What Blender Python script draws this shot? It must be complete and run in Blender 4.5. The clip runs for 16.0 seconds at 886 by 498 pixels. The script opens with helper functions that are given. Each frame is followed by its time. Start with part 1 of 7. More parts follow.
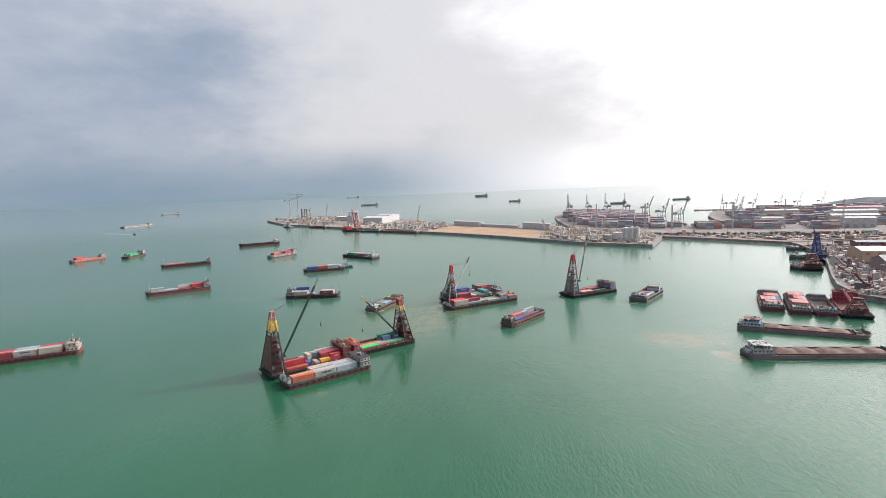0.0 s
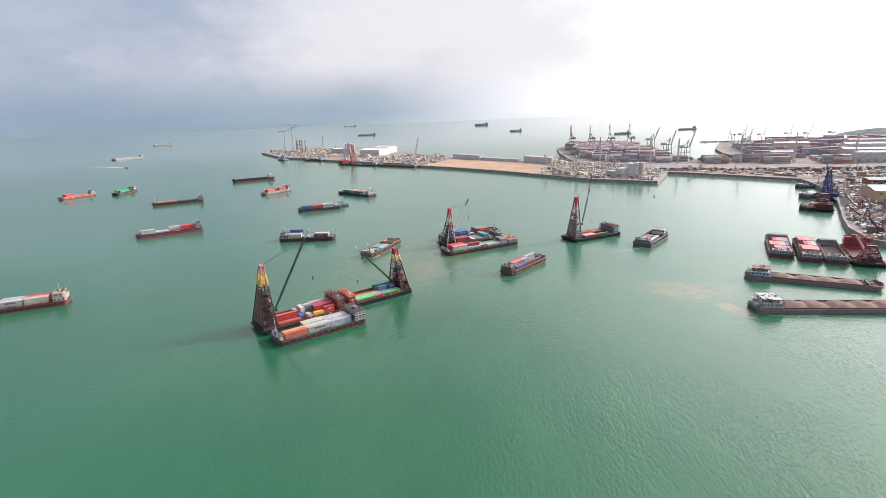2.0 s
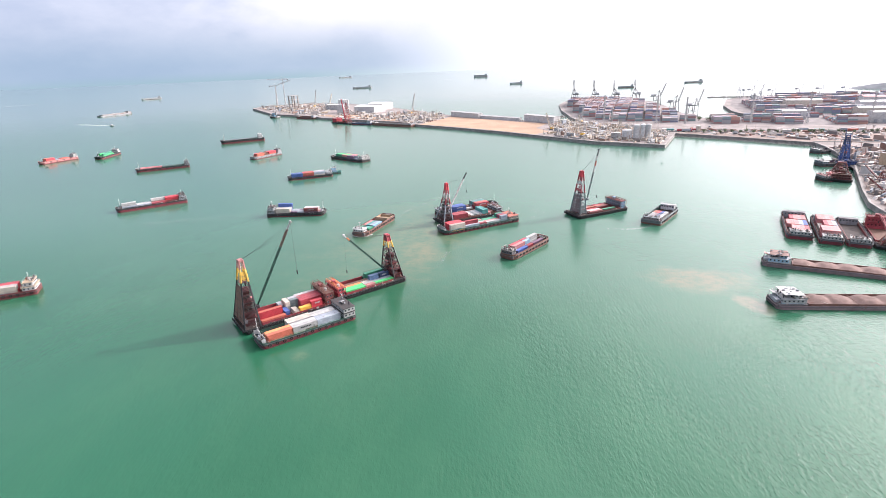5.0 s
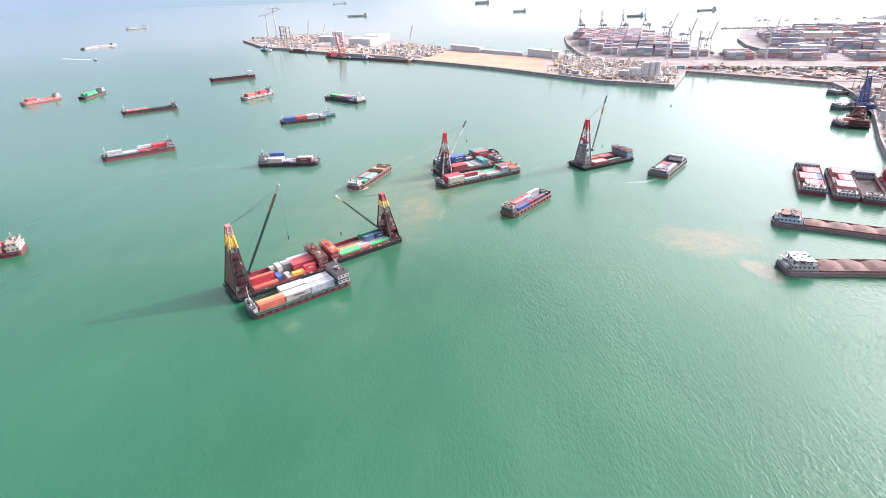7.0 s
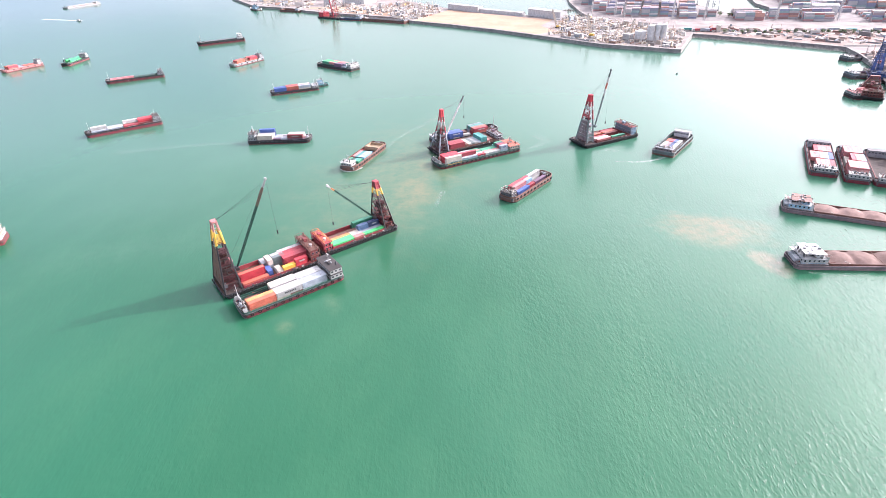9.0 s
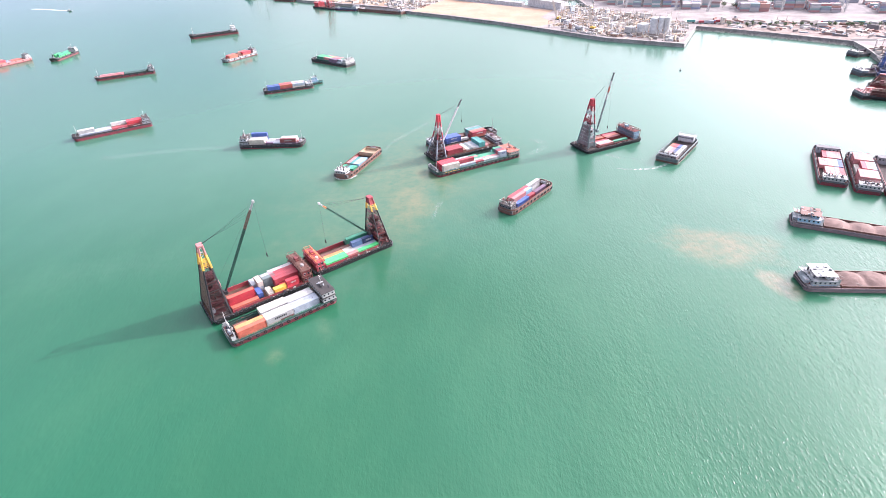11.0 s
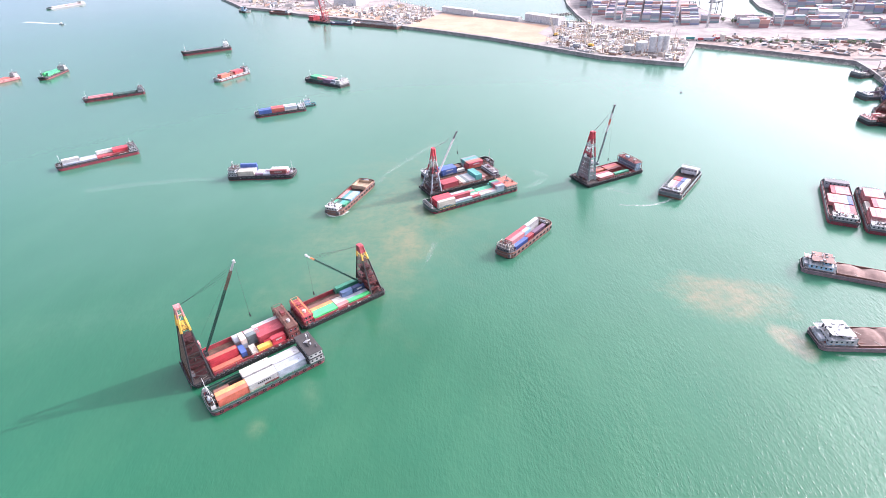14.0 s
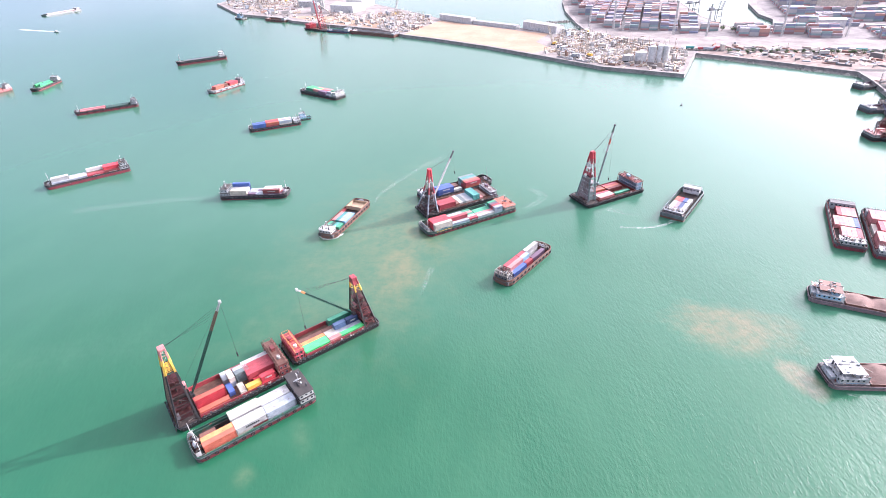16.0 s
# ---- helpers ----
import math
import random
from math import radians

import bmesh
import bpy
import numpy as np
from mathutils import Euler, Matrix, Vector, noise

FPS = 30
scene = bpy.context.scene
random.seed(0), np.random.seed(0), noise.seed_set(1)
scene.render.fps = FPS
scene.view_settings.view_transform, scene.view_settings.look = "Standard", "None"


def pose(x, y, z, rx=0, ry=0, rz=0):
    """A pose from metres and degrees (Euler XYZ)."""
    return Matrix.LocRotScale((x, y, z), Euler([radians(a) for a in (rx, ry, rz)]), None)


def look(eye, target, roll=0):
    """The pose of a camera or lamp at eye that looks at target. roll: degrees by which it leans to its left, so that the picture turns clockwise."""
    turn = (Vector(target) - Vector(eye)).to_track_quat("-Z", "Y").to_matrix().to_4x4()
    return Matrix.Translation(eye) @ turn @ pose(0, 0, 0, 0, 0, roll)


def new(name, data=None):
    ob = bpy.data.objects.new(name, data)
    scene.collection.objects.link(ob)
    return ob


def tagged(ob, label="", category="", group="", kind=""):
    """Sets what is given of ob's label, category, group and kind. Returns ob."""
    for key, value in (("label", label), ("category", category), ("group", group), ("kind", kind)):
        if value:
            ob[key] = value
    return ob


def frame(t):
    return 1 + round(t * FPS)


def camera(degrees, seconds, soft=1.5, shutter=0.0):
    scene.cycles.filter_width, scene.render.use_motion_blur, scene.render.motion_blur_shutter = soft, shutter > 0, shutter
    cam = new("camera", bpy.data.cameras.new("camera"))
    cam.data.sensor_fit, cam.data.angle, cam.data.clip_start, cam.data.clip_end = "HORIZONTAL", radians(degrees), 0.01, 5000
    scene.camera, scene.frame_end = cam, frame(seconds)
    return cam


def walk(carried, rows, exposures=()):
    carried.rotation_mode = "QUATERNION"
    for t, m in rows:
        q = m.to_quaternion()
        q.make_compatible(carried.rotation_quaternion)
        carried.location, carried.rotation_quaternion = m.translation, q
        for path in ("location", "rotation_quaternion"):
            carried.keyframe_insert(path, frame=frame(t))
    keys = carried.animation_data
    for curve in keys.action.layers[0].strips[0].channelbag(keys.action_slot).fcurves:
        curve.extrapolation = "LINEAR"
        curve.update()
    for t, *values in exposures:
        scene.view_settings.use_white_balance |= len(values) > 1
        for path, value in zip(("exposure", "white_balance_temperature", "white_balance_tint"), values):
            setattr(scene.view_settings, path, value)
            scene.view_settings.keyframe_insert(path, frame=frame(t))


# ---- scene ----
cam = camera(80.0, 16.0, 0.75)
PATH = [
    (0, (0.805, 13.882, 102.141), (0.599, 15.856, 101.891), -2.2),
    (0.5, (0.558, 18.632, 104.174), (0.354, 20.605, 103.924), -2.2),
    (1, (0.524, 23.08, 106.631), (0.322, 25.054, 106.381), -2.2),
    (1.5, (0.447, 27.711, 108.54), (0.244, 29.675, 108.223), -2.2),
    (2, (0.56, 31.733, 110.489), (0.351, 33.655, 109.978), -2.3),
    (2.5, (0.548, 36.179, 112.633), (0.338, 38.067, 112.008), -2.3),
    (3, (0.272, 40.778, 114.899), (0.062, 42.666, 114.275), -2.4),
    (3.5, (0.288, 45.807, 116.845), (0.079, 47.694, 116.217), -2.4),
    (4, (-0.055, 50.725, 118.651), (-0.261, 52.609, 118.013), -2.4),
    (6.5, (-0.317, 72.364, 129.04), (-0.521, 74.172, 128.208), -2.6),
    (7, (-0.351, 76.248, 131.269), (-0.555, 78.019, 130.363), -2.6),
    (7.5, (-0.261, 80.192, 133.369), (-0.463, 81.933, 132.405), -2.7),
    (8, (-0.574, 84.641, 135.466), (-0.774, 86.365, 134.471), -2.7),
    (8.5, (-0.236, 88.511, 137.998), (-0.435, 90.223, 136.983), -2.8),
    (9, (-0.298, 92.623, 140.103), (-0.496, 94.321, 139.066), -2.9),
    (11.5, (-0.092, 113.235, 150.451), (-0.285, 114.906, 149.368), -3.1),
    (12, (-0.173, 117.208, 152.163), (-0.364, 118.882, 151.085), -3.1),
    (12.5, (-0.085, 121.131, 154.562), (-0.276, 122.806, 153.485), -3.1),
    (13, (-0.151, 124.9, 156.464), (-0.339, 126.577, 155.39), -3.1),
    (13.5, (-0.079, 128.828, 158.193), (-0.267, 130.506, 157.122), -3.1),
    (14, (0.045, 132.437, 160.184), (-0.142, 134.118, 159.116), -3.1),
    (14.5, (0.118, 136.259, 161.651), (-0.067, 137.942, 160.587), -3.2),
    (15, (0.209, 139.864, 163.707), (0.025, 141.548, 162.644), -3.2),
    (15.5, (0.513, 143.358, 165.604), (0.33, 145.043, 164.541), -3.1),
    (16, (0.659, 146.85, 167.247), (0.476, 148.534, 166.185), -3.2),
]
EXPOSURES = [(0.0, 0.1, 6500, 14), (1.5, 0.15, 6500, 15), (2.6, 0.56, 6500, 18), (4.0, 0.70, 6400, 19), (7.0, 1.0, 6300, 24), (9.0, 1.18, 6200, 25), (16.0, 1.18, 6000, 27)]
walk(cam, [(t, look(eye, target, roll)) for t, eye, target, roll in PATH], EXPOSURES)

# ---- light: sun ahead and to the right under broken cloud ----
SUN = Vector((0.80, 0.375, 0.468)).normalized()
SUN_EL, SUN_AZ = math.asin(SUN.z), math.atan2(SUN.x, SUN.y)
sun = new("sun", bpy.data.lights.new("sun", "SUN"))
sun.data.energy, sun.data.angle, sun.data.color = 3.0, radians(0.8), (1.0, 0.94, 0.86)
sun.matrix_world = look((0, 0, 500), Vector((0, 0, 500)) - SUN)


class Tree:
    """Short hand for building a node tree."""

    def __init__(self, tree):
        self.t = tree
        tree.nodes.clear()

    def n(self, kind, ins=None, **attrs):
        node = self.t.nodes.new("ShaderNode" + kind)
        for k, v in attrs.items():
            setattr(node, k, v)
        for k, v in (ins or {}).items():
            if isinstance(v, bpy.types.NodeSocket):
                self.t.links.new(v, node.inputs[k])
            else:
                node.inputs[k].default_value = v
        return node

    def math(self, op, a, b=0.0, clamp=False):
        return self.n("Math", {0: a, 1: b}, operation=op, use_clamp=clamp).outputs[0]

    def mix(self, f, a, b, mode="MIX"):
        m = self.n("Mix", {0: f}, data_type="RGBA", blend_type=mode)
        for k, v in ((6, a), (7, b)):
            if isinstance(v, bpy.types.NodeSocket):
                self.t.links.new(v, m.inputs[k])
            else:
                m.inputs[k].default_value = (*v[:3], 1)
        return m.outputs[2]

    def step(self, x, lo, hi, a=0.0, b=1.0):
        return self.n("MapRange", {0: x, 1: lo, 2: hi, 3: a, 4: b}, interpolation_type="SMOOTHSTEP").outputs[0]

    def noise(self, vec, scale, detail=4.0, rough=0.55, stretch=None):
        if stretch:
            vec = self.n("Mapping", {0: vec, 3: stretch}).outputs[0]
        return self.n("TexNoise", {"Vector": vec, "Scale": scale, "Detail": detail, "Roughness": rough}).outputs[0]


def make_world():
    w = bpy.data.worlds.new("sky")
    scene.world = w
    w.use_nodes = True
    k = Tree(w.node_tree)
    d = k.n("TexCoord").outputs["Generated"]
    xyz = k.n("SeparateXYZ", {0: d})
    z = xyz.outputs[2]
    sky = k.n("TexSky", sky_type="NISHITA", sun_disc=False, sun_elevation=SUN_EL, sun_rotation=SUN_AZ, air_density=1.5, dust_density=3.0).outputs[0]
    sky = k.mix(1.0, sky, (0.10, 0.10, 0.10), "MULTIPLY")
    # cloud deck: soft, stretched along the horizon
    near = k.n("VectorMath", {0: d, 1: (0.86, 0.45, 0.24)}, operation="DOT_PRODUCT").outputs["Value"]
    n1 = k.noise(d, 2.6, 6.0, 0.55, (1, 1, 2.4))
    n2 = k.noise(d, 7.0, 5.0, 0.6, (1, 1, 2.0))
    n = k.math("ADD", k.math("MULTIPLY", n1, 0.75), k.math("MULTIPLY", n2, 0.25))
    lit = k.math("ADD", near, k.math("MULTIPLY", k.math("SUBTRACT", n, 0.5), 0.85))
    lit = k.math("ADD", lit, k.math("MULTIPLY", z, 0.40))
    dark = k.mix(k.step(n, 0.35, 0.65), (0.31, 0.385, 0.50), (0.50, 0.55, 0.63))
    mid = k.mix(k.step(lit, 0.0, 0.42), dark, (0.72, 0.735, 0.755))
    cloud = k.mix(k.step(lit, 0.52, 1.12), mid, (2.0, 1.98, 1.95))
    cloud = k.mix(k.step(near, 0.66, 1.0), cloud, (2.7, 2.66, 2.62))
    both = k.mix(0.9, sky, cloud)
    # the sun's aureole, scattered by thin cloud
    toward = k.n("VectorMath", {0: d, 1: tuple(SUN)}, operation="DOT_PRODUCT").outputs["Value"]
    glow = k.math("POWER", k.math("MAXIMUM", toward, 0.0), 22.0)
    both = k.mix(glow, both, (6.0, 5.8, 5.5))
    # haze band low over the sea, then the hazy far water below the horizon
    band = k.step(z, 0.0, 0.10, 1.0, 0.0)
    hazy = k.mix(k.step(near, 0.20, 0.75), (0.21, 0.31, 0.39), (1.3, 1.3, 1.3))
    hazy = k.mix(k.step(near, 0.66, 0.98), hazy, (2.6, 2.56, 2.52))
    both = k.mix(k.math("MULTIPLY", band, 0.75), both, hazy)
    sea = k.mix(k.step(near, 0.05, 0.75), (0.22, 0.34, 0.36), (0.92, 0.95, 0.94))
    both = k.mix(k.step(z, -0.03, -0.003, 1.0, 0.0), both, sea)
    bg = k.n("Background", {0: both, 1: 1.0})
    out = k.n("OutputWorld", {0: bg.outputs[0]})


make_world()

# ---- materials ----
MATS = {}


def surface(name, rgb, rough=0.6, metal=0.0, vary=0.25, size=2.0, bump=0.15, grime=None, grime_amount=0.3, streak=1.0, islands=None):
    """A weathered surface: broad fading, fine grain, patches of grime or rust and fine relief. size: metres of the broad pattern."""
    if name in MATS:
        return MATS[name]
    m = bpy.data.materials.new(name)
    m.use_nodes = True
    k = Tree(m.node_tree)
    pos = k.n("NewGeometry").outputs["Position"]
    broad = k.noise(pos, 1.0 / size, 5.0, 0.6)
    fine = k.noise(pos, 9.0 / size, 4.0, 0.6)
    lo, hi = [c * (1 - vary) for c in rgb], [min(1.0, c * (1 + vary * 0.7)) for c in rgb]
    col = k.mix(k.step(broad, 0.3, 0.7), lo, hi)
    col = k.mix(k.math("MULTIPLY", k.step(fine, 0.4, 0.75), 0.35), col, [c * 0.7 for c in rgb])
    rnd = k.n("ObjectInfo").outputs["Random"]
    col = k.mix(1.0, col, k.mix(rnd, (0.74, 0.74, 0.74), (1.08, 1.08, 1.08)), "MULTIPLY")
    isle = k.n("NewGeometry").outputs["Random Per Island"]
    col = k.mix(1.0, col, k.mix(isle, (0.84, 0.84, 0.84), (1.10, 1.10, 1.10)), "MULTIPLY")
    if islands:
        ramp = k.n("ValToRGB", {0: isle})
        ramp.color_ramp.interpolation = "CONSTANT"
        while len(ramp.color_ramp.elements) < len(islands):
            ramp.color_ramp.elements.new(0.5)
        for i, c in enumerate(islands):
            ramp.color_ramp.elements[i].position = i / len(islands)
            ramp.color_ramp.elements[i].color = (*c, 1)
        col = k.mix(k.math("MULTIPLY", k.step(fine, 0.4, 0.75), 0.3), ramp.outputs[0], (0.25, 0.2, 0.17))
    if grime:
        g = k.noise(pos, 3.0 / size, 6.0, 0.7, (1, 1, 1.0 / streak))
        edge = 0.72 - 0.3 * grime_amount
        col = k.mix(k.math("MULTIPLY", k.step(g, edge, edge + 0.12), 0.8), col, grime)
    relief = k.n("Bump", {"Strength": bump, "Distance": 0.05 * size, "Height": k.math("ADD", fine, k.math("MULTIPLY", broad, 0.6))}).outputs[0]
    r = k.math("ADD", k.math("MULTIPLY", fine, 0.3), rough - 0.15, True)
    bsdf = k.n("BsdfPrincipled", {"Base Color": col, "Roughness": r, "Metallic": metal, "Normal": relief})
    k.n("OutputMaterial", {0: bsdf.outputs[0]})
    MATS[name] = m
    return m


RUST = (0.13, 0.055, 0.03)
PAINT = dict(red=(0.40, 0.043, 0.06), brightred=(0.66, 0.03, 0.05), orange=(0.52, 0.115, 0.06), maroon=(0.20, 0.035, 0.035), brown=(0.20, 0.085, 0.06), pink=(0.55, 0.20, 0.19),
             white=(0.47, 0.465, 0.45), cream=(0.53, 0.47, 0.39), grey=(0.38, 0.40, 0.42), bluegrey=(0.33, 0.375, 0.43), darkgrey=(0.10, 0.10, 0.11), black=(0.025, 0.025, 0.028),
             blue=(0.045, 0.11, 0.36), navy=(0.03, 0.06, 0.17), skyblue=(0.25, 0.46, 0.62), steelblue=(0.10, 0.18, 0.34), teal=(0.05, 0.30, 0.28), green=(0.035, 0.30, 0.17), lightgreen=(0.04, 0.58, 0.16), darkgreen=(0.02, 0.08, 0.06),
             yellow=(0.78, 0.45, 0.02), purple=(0.16, 0.09, 0.15), boot=(0.27, 0.032, 0.05), tan=(0.52, 0.36, 0.22), amber=(0.78, 0.27, 0.07), oxblood=(0.085, 0.022, 0.026), chalk=(0.62, 0.61, 0.60), palegrey=(0.44, 0.47, 0.48), mauve=(0.30, 0.20, 0.21), slate=(0.17, 0.22, 0.22), soot=(0.05, 0.042, 0.04))


def P(key, worn=0.3):
    """Weathered paint of a named colour."""
    grey = sum(PAINT[key]) / 3
    return surface("paint_%s_%d" % (key, round(worn * 10)), [c * 0.86 + grey * 0.14 for c in PAINT[key]], 0.55, 0.0, 0.2, 3.0, 0.08, RUST, worn, 3.0)


RUBBER = surface("rubber", (0.022, 0.022, 0.024), 0.8, bump=0.3, size=0.5)
STEEL = surface("galvanised_steel", (0.42, 0.43, 0.44), 0.45, 0.6, size=1.0, grime=RUST, grime_amount=0.3)
RUSTY = surface("rusty_deck_plate", (0.16, 0.085, 0.06), 0.8, 0.2, 0.4, 2.5, 0.3, (0.06, 0.05, 0.05), 0.6)
DECK = surface("deck_plate", (0.13, 0.12, 0.12), 0.75, 0.1, 0.35, 2.0, 0.25, RUST, 0.6)
DARKDECK = surface("sooty_deck_plate", (0.055, 0.043, 0.04), 0.85, 0.1, 0.4, 2.0, 0.3, (0.13, 0.06, 0.045), 0.5)
CONCRETE = surface("quay_concrete", (0.31, 0.285, 0.265), 0.85, 0.0, 0.25, 12.0, 0.2, (0.22, 0.20, 0.18), 0.4)
WALLSTONE = surface("seawall_concrete", (0.25, 0.23, 0.22), 0.85, 0.0, 0.3, 6.0, 0.4, (0.10, 0.10, 0.08), 0.6)
# the next three pavings are painted paler to stand in for haze
APRON = surface("yard_paving", (0.27, 0.235, 0.22), 0.9, 0.0, 0.3, 24.0, 0.1, (0.18, 0.155, 0.145), 0.55)
YARD = surface("container_yard_paving", (0.24, 0.215, 0.21), 0.9, 0.0, 0.3, 18.0, 0.1, (0.16, 0.145, 0.14), 0.5)
WHARFPAVING = surface("wharf_paving", (0.25, 0.19, 0.165), 0.9, 0.1, 0.35, 8.0, 0.2, (0.13, 0.095, 0.08), 0.55)
ASPHALT = surface("asphalt", (0.075, 0.072, 0.07), 0.9, 0.0, 0.25, 10.0, 0.1)
SANDFILL = surface("levelled_sand_fill", (0.37, 0.245, 0.165), 0.95, 0.0, 0.18, 40.0, 0.15, (0.33, 0.21, 0.13), 0.4)
SANDCARGO = surface("dredged_sand", (0.22, 0.145, 0.125), 0.95, 0.0, 0.22, 3.0, 0.5, (0.15, 0.10, 0.085), 0.4)
PALESAND = surface("pale_sand", (0.42, 0.39, 0.37), 0.95, 0.0, 0.15, 4.0, 0.4)
ROCK = surface("armour_rock", (0.25, 0.23, 0.21), 0.9, 0.0, 0.4, 2.0, 0.5)
LEAF = surface("tree_leaves", (0.06, 0.10, 0.035), 0.7, 0.0, 0.4, 1.2, 0.2)
BARK = surface("bark", (0.12, 0.09, 0.065), 0.9, 0.0, 0.3, 0.5, 0.5)
# the headland's woods, with distance haze put into their grey-blue colour
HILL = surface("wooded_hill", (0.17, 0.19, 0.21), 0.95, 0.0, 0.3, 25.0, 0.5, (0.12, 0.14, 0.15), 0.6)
# haze over the horizon islands is put into this pale blue base colour
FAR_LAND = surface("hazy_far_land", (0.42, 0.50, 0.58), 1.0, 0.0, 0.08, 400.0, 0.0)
CLUTTER = surface("site_materials", (0.6, 0.5, 0.4), 0.7, size=2.0, islands=[(0.52, 0.50, 0.46), (0.40, 0.33, 0.27), (0.26, 0.16, 0.12), (0.54, 0.53, 0.52), (0.49, 0.48, 0.45), (0.22, 0.19, 0.17), (0.45, 0.36, 0.26), (0.32, 0.31, 0.30), (0.50, 0.45, 0.37)])
GEAR = surface("deck_gear", (0.2, 0.15, 0.12), 0.8, size=1.0, grime=RUST, grime_amount=0.5, islands=[(0.05, 0.045, 0.045), (0.12, 0.06, 0.045), (0.09, 0.08, 0.08), (0.24, 0.20, 0.17), (0.16, 0.05, 0.04), (0.04, 0.05, 0.07), (0.42, 0.40, 0.37), (0.07, 0.06, 0.055)])
# wharf stores and stacks: haze put into the colours, lightened and the stacks greyed
WHARFMIX = surface("wharf_stores", (0.2, 0.15, 0.12), 0.8, size=2.0, islands=[(0.24, 0.19, 0.16), (0.34, 0.25, 0.21), (0.16, 0.15, 0.15), (0.55, 0.50, 0.46), (0.29, 0.15, 0.12), (0.20, 0.23, 0.26), (0.42, 0.34, 0.29), (0.68, 0.64, 0.60)])
STACKS = surface("stacked_boxes", (0.3, 0.1, 0.1), 0.6, size=3.0, islands=[(0.41, 0.18, 0.17), (0.31, 0.18, 0.17), (0.22, 0.24, 0.34), (0.48, 0.26, 0.21), (0.28, 0.31, 0.34), (0.23, 0.33, 0.33), (0.41, 0.21, 0.21), (0.56, 0.54, 0.53), (0.31, 0.24, 0.26), (0.24, 0.26, 0.31), (0.41, 0.39, 0.39)])


def glass_dark():
    m = bpy.data.materials.new("window_glass")
    m.use_nodes = True
    k = Tree(m.node_tree)
    b = k.n("BsdfPrincipled", {"Base Color": (0.02, 0.025, 0.03, 1), "Roughness": 0.08, "IOR": 1.5})
    k.n("OutputMaterial", {0: b.outputs[0]})
    return m


GLASS = glass_dark()


WAVE = 86  # degrees: the lie of the wave crests


def water_material():
    m = bpy.data.materials.new("harbour_water")
    m.use_nodes = True
    k = Tree(m.node_tree)
    pos = k.n("NewGeometry").outputs["Position"]
    big = k.noise(pos, 1 / 160.0, 5.0, 0.6, (1.0, 0.6, 1))
    mid = k.noise(pos, 1 / 35.0, 5.0, 0.6, (1.0, 0.5, 1))
    col = k.mix(k.step(big, 0.3, 0.7), (0.0095, 0.082, 0.039), (0.0145, 0.100, 0.052))
    col = k.mix(k.math("MULTIPLY", k.step(mid, 0.4, 0.75), 0.4), col, (0.028, 0.120, 0.060))
    # silt and haze painted together: the water's colour pales beyond the near channel
    haze_y = k.n("SeparateXYZ", {0: k.n("VectorMath", {0: pos, 1: k.n("VectorMath", {0: k.n("TexNoise", {"Vector": pos, "Scale": 1 / 120.0, "Detail": 4.0}).outputs["Color"], 1: (160, 160, 0)}, operation="MULTIPLY").outputs[0]}, operation="ADD").outputs[0]}).outputs[1]
    col = k.mix(k.math("MULTIPLY", k.step(haze_y, 330.0, 600.0, 0.0, 0.75), k.step(k.n("SeparateXYZ", {0: pos}).outputs[0], -620.0, -120.0, 0.5, 1.0)), col, (0.057, 0.144, 0.104))

    warp = k.noise(pos, 0.045, 6.0, 0.68)
    spread = k.noise(pos, 0.016, 4.0, 0.6)
    ragged = k.math("ADD", k.math("MULTIPLY", k.math("SUBTRACT", warp, 0.5), 2.2), k.math("MULTIPLY", k.math("SUBTRACT", spread, 0.5), 1.4))

    mottle = k.math("MULTIPLY", k.step(k.noise(pos, 0.22, 5.0, 0.7), 0.30, 0.60, 0.5, 1.0), k.step(k.noise(pos, 0.07, 4.0, 0.65), 0.34, 0.56, 0.6, 1.0))

    def silt(x, y, rx, ry, turn, soft, rag=0.6):
        """A ragged cloud of silt about (x, y)."""
        p = k.n("VectorMath", {0: pos, 1: (x, y, 0)}, operation="SUBTRACT").outputs[0]
        p = k.n("VectorRotate", {"Vector": p, "Angle": -radians(turn)}, rotation_type="Z_AXIS").outputs[0]
        p = k.n("VectorMath", {0: p, 1: (1 / rx, 1 / ry, 0)}, operation="MULTIPLY").outputs[0]
        r = k.n("VectorMath", {0: p}, operation="LENGTH").outputs["Value"]
        return k.math("MULTIPLY", k.step(k.math("ADD", k.math("SUBTRACT", 0.8, r), k.math("MULTIPLY", ragged, rag)), -soft * 0.3, soft), mottle)

    # silt stirred up by the moving lighters
    for x, y, rx, ry, turn, amount, rgb, soft in (
            (111, 346, 36, 25, -8, 0.9, (0.135, 0.130, 0.075), 0.6), (128, 313, 9, 14, 20, 0.75, (0.17, 0.145, 0.095), 0.5), (-62, 425, 66, 118, -12, 0.8, (0.165, 0.165, 0.092), 1.7),
            (-50, 385, 16, 48, 0, 0.55, (0.20, 0.16, 0.09), 1.0), (-105, 335, 50, 13, 35, 0.25, (0.11, 0.15, 0.08), 1.2), (-88, 258, 6, 7, 0, 0.35, (0.14, 0.17, 0.09), 0.9),
            (-72, 275, 6, 13, 20, 0.25, (0.11, 0.16, 0.09), 1.0), (-190, 320, 80, 20, 20, 0.22, (0.07, 0.15, 0.10), 1.4)):
        col = k.mix(k.math("MULTIPLY", silt(x, y, rx, ry, turn, soft), amount), col, rgb)
    # wind ripples over a short chop; calmer lanes between, smoother open water far out
    out = k.n("VectorMath", {0: pos}, operation="LENGTH").outputs["Value"]
